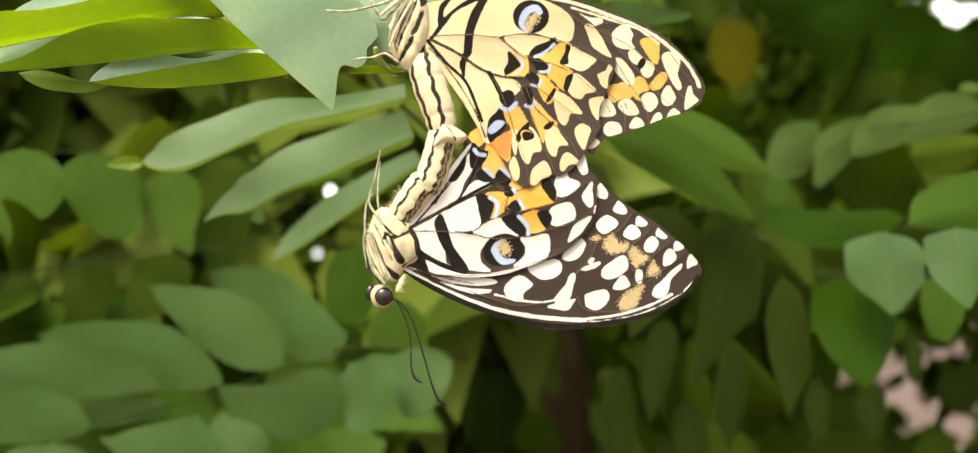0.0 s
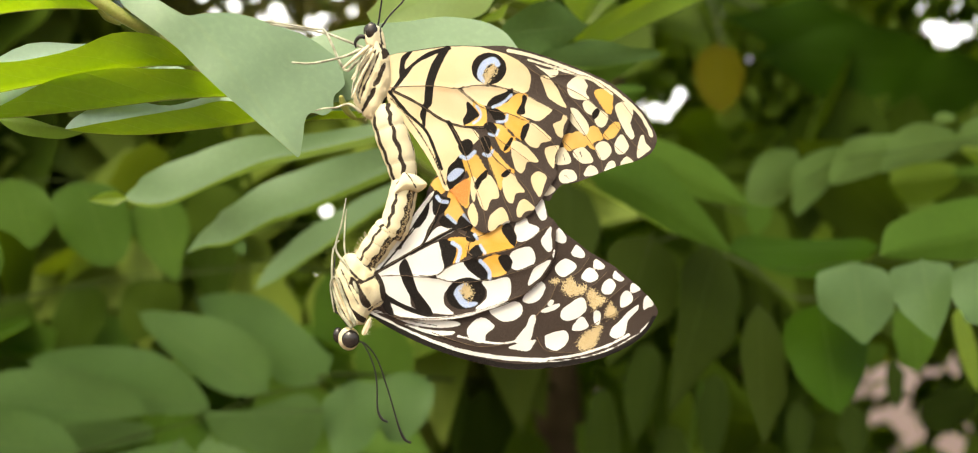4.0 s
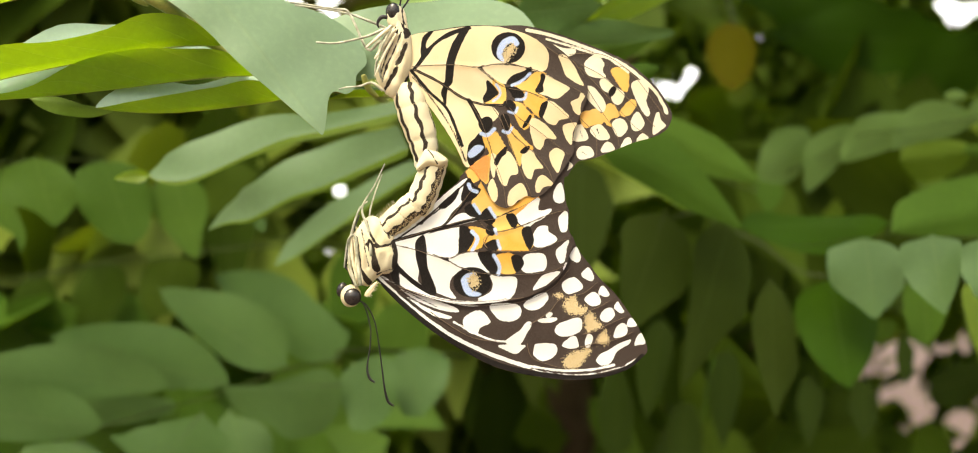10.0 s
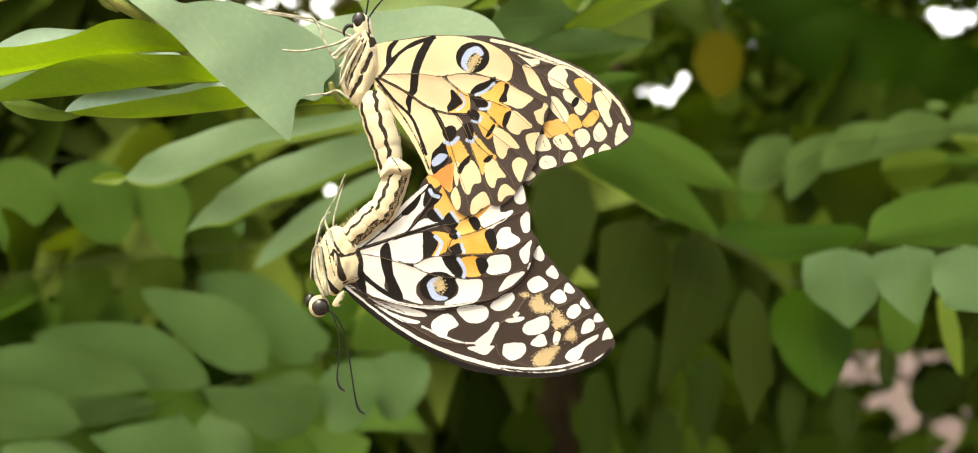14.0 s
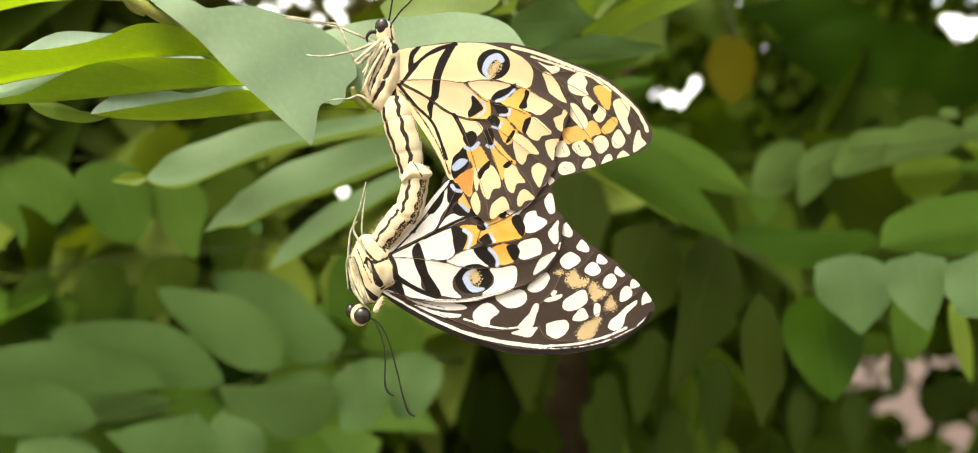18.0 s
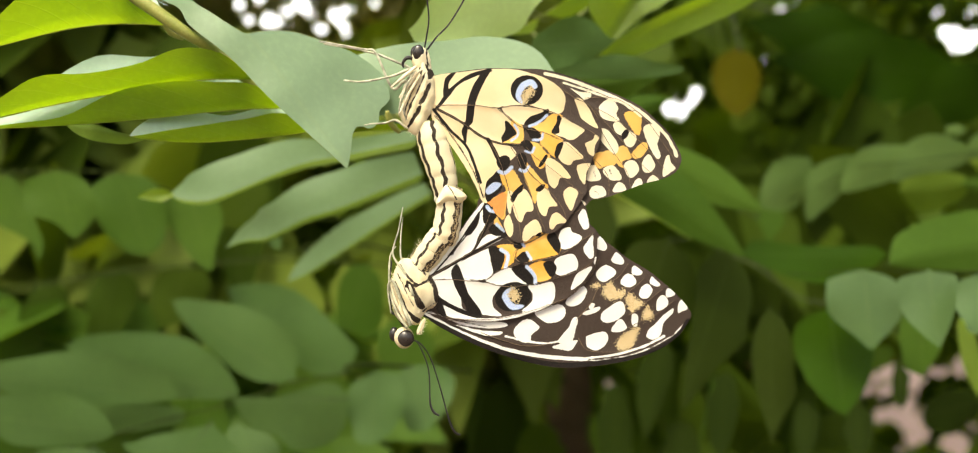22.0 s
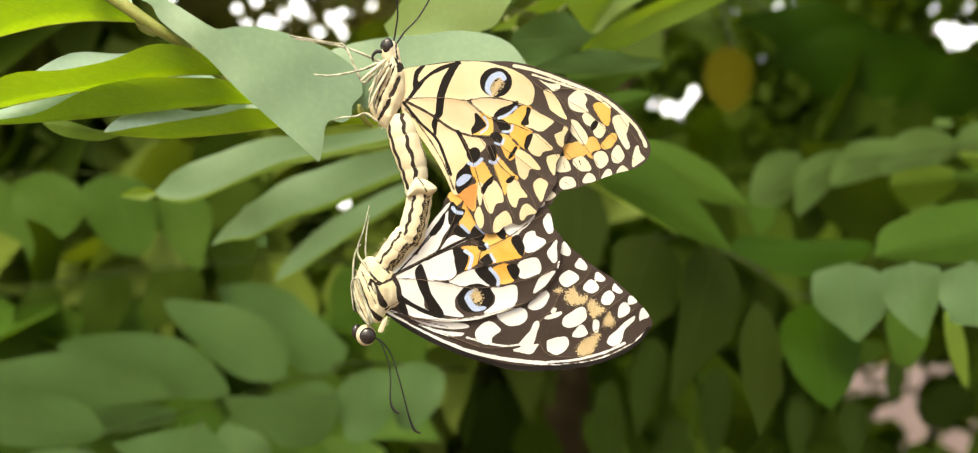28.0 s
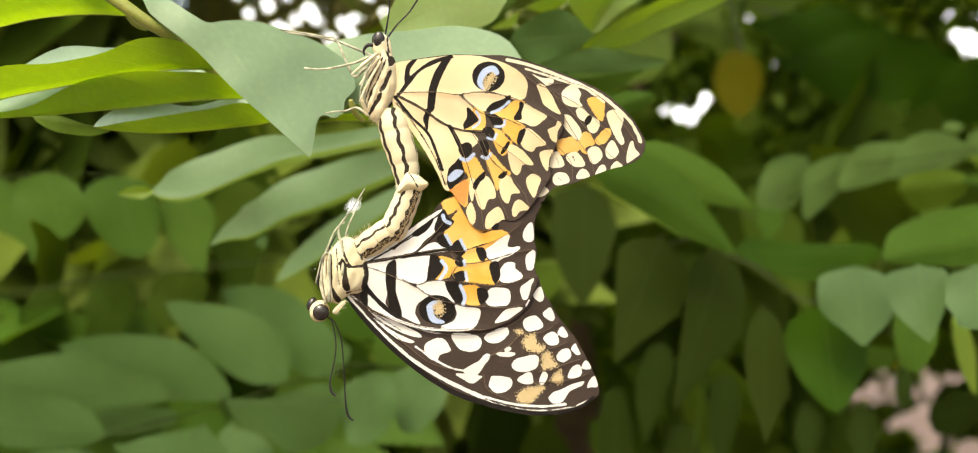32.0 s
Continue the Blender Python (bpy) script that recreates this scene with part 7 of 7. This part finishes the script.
def lower_butterfly():
    t = butterfly((-17.2, 197.0, -7.0), "white and dark brown lime butterfly hanging head down, wings closed", WING_WHITE,
                  (LH_EDGE, LH_MARKS, LH_VEINS), (LF_EDGE, LF_MARKS, LF_VEINS), 0.9, WING_WHITE)
    data = plump_mesh("thorax", [(-3.98, 2.37), (-3.28, 3.08), (-2.23, 3.16), (-1.03, 2.87), (0.24, 1.84), (1.32, 0.75), (2.12, -0.46), (2.71, -1.97), (2.75, -3.47), (2.11, -4.59), (0.82, -5.2), (0.01, -6.17), (-0.6, -7.39), (-1.81, -7.64), (-3.01, -7.35), (-4.14, -6.38), (-4.81, -4.69), (-4.98, -2.58), (-4.96, -0.4), (-4.5, 1.19)], {"black": areas([(-4.68, -0.29), (-3.86, -1.28), (-2.92, -3.41), (-2.37, -4.82), (-1.45, -5.77), (-0.35, -6.64), (-0.73, -7.33), (-1.83, -6.46), (-3.0, -4.85), (-4.04, -2.21)], [(-2.4, -0.27), (-1.71, -0.66), (-1.08, -1.71), (-0.3, -3.15), (0.49, -4.36), (0.08, -4.95), (-0.71, -4.61), (-1.41, -2.82), (-2.25, -1.52)], [(0.9, 0.15), (1.55, 0.73), (2.29, -0.61), (3.29, -2.61), (2.92, -3.62), (2.89, -4.94), (1.95, -3.35), (1.79, -1.57)]) + lines(0.26, [(-4.44, -0.63), (-3.38, -3.05), (-2.41, -5.27), (-0.82, -6.82)], [(-2.16, -0.61), (-1.03, -2.67), (-0.05, -4.35)], [(1.36, 0.11), (2.19, -1.74), (2.79, -4.11)]) + lines(0.17, [(-3.62, 2.29), (-2.66, 0.93), (-1.67, -0.21), (-0.7, -1.02)], [(-2.58, -1.21), (-1.57, -1.03), (-0.66, -1.12), (0.96, -0.26)], [(-4.95, -1.27), (-4.42, -3.45), (-3.7, -5.56), (-2.48, -7.03)], [(-1.4, 2.72), (-0.32, 1.62), (0.59, 0.68)]) + lines(0.06, [(-3.94, 0.87), (-2.72, -1.7), (-1.33, -4.42)], [(0.13, -5.37), (1.3, -4.47), (2.36, -3.85)]), "tan": lines(-0.25, [(-1.16, 2.38), (0.33, 0.79)], [(-4.8, -3.6), (-3.67, -6.2)], [(-0.18, -1.8), (0.93, -3.53)], [(-3.74, 0.08), (-2.35, -2.64)])}, 2.2)
    thorax = part("thorax", data, BODY, t, "cream hairy thorax with dark seams")
    part("fur", coat(data, 450, 0.6, (0.15, -0.05, 0.95), 7, 0.25, 0.022), HAIR, thorax)
    data = plump_mesh("collar", [(-0.88, -8.91), (-0.55, -7.8), (0.04, -6.81), (0.44, -6.44), (0.41, -7.21), (0.11, -8.09), (-0.33, -8.91)], {}, 0.5, -1.2, 0.1)
    for line, near, radii in (([(-2.5, -7.1), (-4.2, -3.7), (-5.1, -0.6)], (-1.5, -1.5), [0.24, 0.28, 0.18]), ([(-1.4, -7.4), (-3.2, -4.1), (-4.6, -1.1)], (-1.9, -1.8), [0.18, 0.22, 0.14])):
        limb(t, line, near, radii, BODY_PLAIN, "leg")
    collar = part("collar", data, BODY, t, "pale hairy collar behind the head")
    part("fur", coat(data, 90, 0.45, (0.85, -0.2, -0.3), 8, 0.2, 0.025), HAIR, collar)
    root = Vector((0.0032, 0.0, 0.0045))
    x0, z0 = 3.2, 4.5
    line = [(p[0] - x0, p[1] - z0) for p in [(3.5, 5.6), (4.2, 7.5), (5.1, 10.6), (5.7, 13.5), (5.9, 14.6)]]
    data = banded(tube_mesh("waist", flat3([(-1.0, 1.0), (0.2, 2.7), (1.7, 4.8), (2.9, 6.7), (3.5, 7.8)], (1.0, 0.1, -0.3)), [1.5, 1.95, 2.1, 2.1, 2.0, 1.5], 48, 1.0, 9), ((0.44, 0.40, 0.24), (-0.56, -0.60, 0.55)), 4, (-0.58, -0.62, 0.5))
    waist = part("waist", data, BODY, t, "cream base of the abdomen with dark stripes")
    part("fur", coat(data, 260, 0.7, (-0.6, -0.2, 0.5), 9, 0.5, 0.022), HAIR, waist)
    tail = part("abdomen", banded(tube_mesh("abdomen", flat3(line, (0.0, -0.3, -0.2)), [1.7, 2.2, 2.15, 2.05, 1.95, 1.7], 48, 1.0, 9), ((0.42, 0.34, 0.27), (-0.58, -0.68, 0.58)), 7, (-0.60, -0.70, 0.55)), BODY, t, "", root)
    head = part("head", all_pale(ball(1.62, (-3.0, 0, -9.7), (1.0, 1.0, 1.1), "head")), BODY, t)
    x, z = -2.7, -9.7
    part("eye", ball(1.38, (x, -0.85, z), (1.02, 0.7, 1.0)), EYE, head)
    part("eye", ball(1.1, (x - 2.0, 0.9, z + 0.5), (0.75, 0.8, 1.1)), EYE, head)
    horns = []
    for line, depth in (([(-1.9, -10.1), (-0.6, -10.4), (1.3, -13.5), (2.1, -16.3), (2.6, -19.6), (3.4, -21.1), (4.4, -21.5)], (-0.4, -1.2)), ([(-1.8, -10.1), (-0.3, -10.5), (1.7, -12.7), (3.9, -17.3), (5.9, -22.0), (7.1, -24.1), (8.2, -24.6)], (0.3, 1.0))):
        bx, bz = line[0]
        shape = tube_mesh("antenna", flat3([(x - bx, z - bz) for x, z in line], depth), [0.14, 0.12, 0.11, 0.12, 0.22, 0.17], 7, 1.0, 5)
        horns.append(part("antenna", shape, HORN, t, "", Vector((bx / 1000, 0, bz / 1000))))
    limb(t, [(-1.4, -2.8), (-2.8, 1.0), (-4.7, 4.0), (-3.8, 7.8), (-3.1, 11.6)], (-1.8, -1.2), [0.28, 0.25, 0.16, 0.12, 0.08], LEG, "leg")
    limb(t, [(-1.0, -1.9), (-2.6, 1.4), (-3.5, 3.6), (-3.5, 7.1), (-3.2, 10.0)], (-0.4, 0.4), [0.24, 0.2, 0.15, 0.12, 0.08], LEG, "leg")
    limb(t, [(-2.3, -8.0), (-4.0, -5.6), (-5.2, -1.8), (-5.2, 3.4), (-4.2, 5.3)], (-1.6, -1.0), [0.3, 0.26, 0.2, 0.14, 0.1], LEG, "leg")
    limb(t, [(-1.8, -7.6), (-3.3, -3.8), (-4.6, -0.4), (-5.5, -1.4), (-5.0, -5.6)], (-2.2, -1.6), [0.32, 0.3, 0.2, 0.14, 0.1], LEG, "leg")
    limb(t, [(-2.9, -8.0), (-4.3, -6.1), (-5.2, -5.2), (-5.4, -0.9), (-5.1, 2.9)], (0.8, 1.2), [0.3, 0.26, 0.2, 0.14, 0.1], HORN, "leg")
    return t, tail, horns, [ob for ob in t.children if ob.name.startswith("hindwing")]


upper = upper_butterfly()
lower, lower_abdomen, lower_antennae, lower_hindwings = lower_butterfly()


def about(x, z, turn):
    """A turn about the y axis through a point of the thing's own space."""
    return Matrix.Translation((x, 0, z)) @ Matrix.Rotation(radians(turn), 4, "Y") @ Matrix.Translation((-x, 0, -z))


def motions():
    """The lower butterfly swings from the join; its abdomen bends against the swing."""
    path = [
        (0.0, -0.01774, 1.19318, 0.5),
        (0.5, -0.01672, 1.19298, -4.4),
        (1.0, -0.01923, 1.19431, 16.6),
        (1.5, -0.01931, 1.19467, 18.8),
        (2.0, -0.01774, 1.19365, 6.3),
        (2.5, -0.01689, 1.19330, -0.5),
        (3.0, -0.01675, 1.19309, -1.6),
        (3.5, -0.01688, 1.19300, -0.9),
        (4.0, -0.01723, 1.19304, -0.0),
        (4.5, -0.01728, 1.19307, 0.3),
        (6.5, -0.01791, 1.19323, 2.9),
        (7.0, -0.01838, 1.19392, 10.5),
        (7.5, -0.01788, 1.19332, 5.1),
        (8.0, -0.01677, 1.19248, -3.5),
        (8.5, -0.01822, 1.19339, 6.9),
        (9.0, -0.01838, 1.19452, 18.6),
        (9.5, -0.01855, 1.19458, 19.6),
        (10.0, -0.01808, 1.19425, 15.6),
        (10.5, -0.01814, 1.19406, 15.4),
        (11.0, -0.01818, 1.19377, 12.2),
        (11.5, -0.01747, 1.19316, 5.2),
        (12.0, -0.01724, 1.19293, 2.8),
        (12.5, -0.01715, 1.19299, 1.6),
        (13.0, -0.01666, 1.19280, -1.1),
        (13.5, -0.01646, 1.19268, -2.6),
        (14.0, -0.01788, 1.19386, 11.9),
        (14.5, -0.01807, 1.19390, 12.7),
        (16.5, -0.01796, 1.19443, 18.7),
        (17.0, -0.01810, 1.19452, 19.0),
        (17.5, -0.01775, 1.19435, 16.6),
        (18.0, -0.01605, 1.19344, 2.4),
        (18.5, -0.01603, 1.19308, 0.2),
        (19.0, -0.01741, 1.19412, 18.6),
        (19.5, -0.01791, 1.19438, 21.7),
        (20.0, -0.01586, 1.19248, -0.5),
        (20.5, -0.01727, 1.19364, 15.4),
        (21.0, -0.01757, 1.19448, 21.9),
        (21.5, -0.01776, 1.19459, 21.0),
        (22.0, -0.01520, 1.19318, -0.9),
        (22.5, -0.01582, 1.19303, 0.1),
        (23.0, -0.01739, 1.19428, 20.2),
        (23.5, -0.01789, 1.19443, 23.1),
        (24.0, -0.01591, 1.19236, 2.0),
        (24.5, -0.01667, 1.19305, 6.7),
        (25.0, -0.01746, 1.19414, 21.4),
        (25.5, -0.01754, 1.19415, 15.6),
        (27.5, -0.01827, 1.19332, 18.8),
        (28.0, -0.01648, 1.19211, 1.7),
        (28.5, -0.01780, 1.19343, 17.5),
        (29.0, -0.01833, 1.19434, 23.8),
        (29.5, -0.01587, 1.19291, 2.3),
        (30.0, -0.01652, 1.19286, 2.8),
        (30.5, -0.01881, 1.19462, 24.8),
        (31.0, -0.01968, 1.19505, 28.4),
        (31.5, -0.01968, 1.19474, 27.2),
        (32.0, -0.01949, 1.19396, 20.4),
    ]
    walk(lower, [(t, pose(x, 0.197, z, 0, turn, 0)) for t, x, z, turn in path])
    swing = [(t, turn) for t, x, z, turn in path]
    bend = [
        (0.0, 0.5),
        (0.5, 2.0),
        (1.0, -10.0),
        (1.5, -11.6),
        (2.0, -3.8),
        (2.5, -0.2),
        (3.0, 0.4),
        (3.5, -0.1),
        (4.0, -0.0),
        (4.5, 0.1),
        (6.5, 3.7),
        (7.0, -3.0),
        (7.5, 1.8),
        (8.0, 6.4),
        (8.5, 0.8),
        (9.0, -11.7),
        (9.5, -11.1),
        (10.0, -8.9),
        (10.5, -9.0),
        (11.0, -4.7),
        (11.5, -0.1),
        (12.0, 1.4),
        (12.5, 2.5),
        (13.0, 2.0),
        (13.5, 2.9),
        (14.0, -5.4),
        (14.5, -6.2),
        (16.5, -14.8),
        (17.0, -14.3),
        (17.5, -12.7),
        (18.0, -5.1),
        (18.5, -2.4),
        (19.0, -18.9),
        (19.5, -18.7),
        (20.0, -4.1),
        (20.5, -15.5),
        (21.0, -21.2),
        (21.5, -18.7),
        (22.0, -6.5),
        (22.5, -3.8),
        (23.0, -22.0),
        (23.5, -21.9),
        (24.0, -7.1),
        (24.5, -8.4),
        (25.0, -22.3),
        (25.5, -14.6),
        (27.5, -16.0),
        (28.0, -3.7),
        (28.5, -17.1),
        (29.0, -20.5),
        (29.5, -6.5),
        (30.0, -3.8),
        (30.5, -19.6),
        (31.0, -19.4),
        (31.5, -18.8),
        (32.0, -12.3),
    ]
    walk(lower_abdomen, [(t, pose(0.0032, 0, 0.0045, 0, turn, 0)) for t, turn in bend])
    # the antennae lag and the hindwings slide a little over the forewings as the animal swings
    for horn, x in zip(lower_antennae, (-0.0019, -0.0018)):
        walk(horn, [(t, pose(x, 0, -0.0101, 0, 7.4 - 0.4 * turn, 0)) for t, turn in swing])
    for wing in lower_hindwings:
        walk(wing, [(t, about(0.001, -0.0045, 0.07 * (12.0 - turn))) for t, turn in swing])


motions()
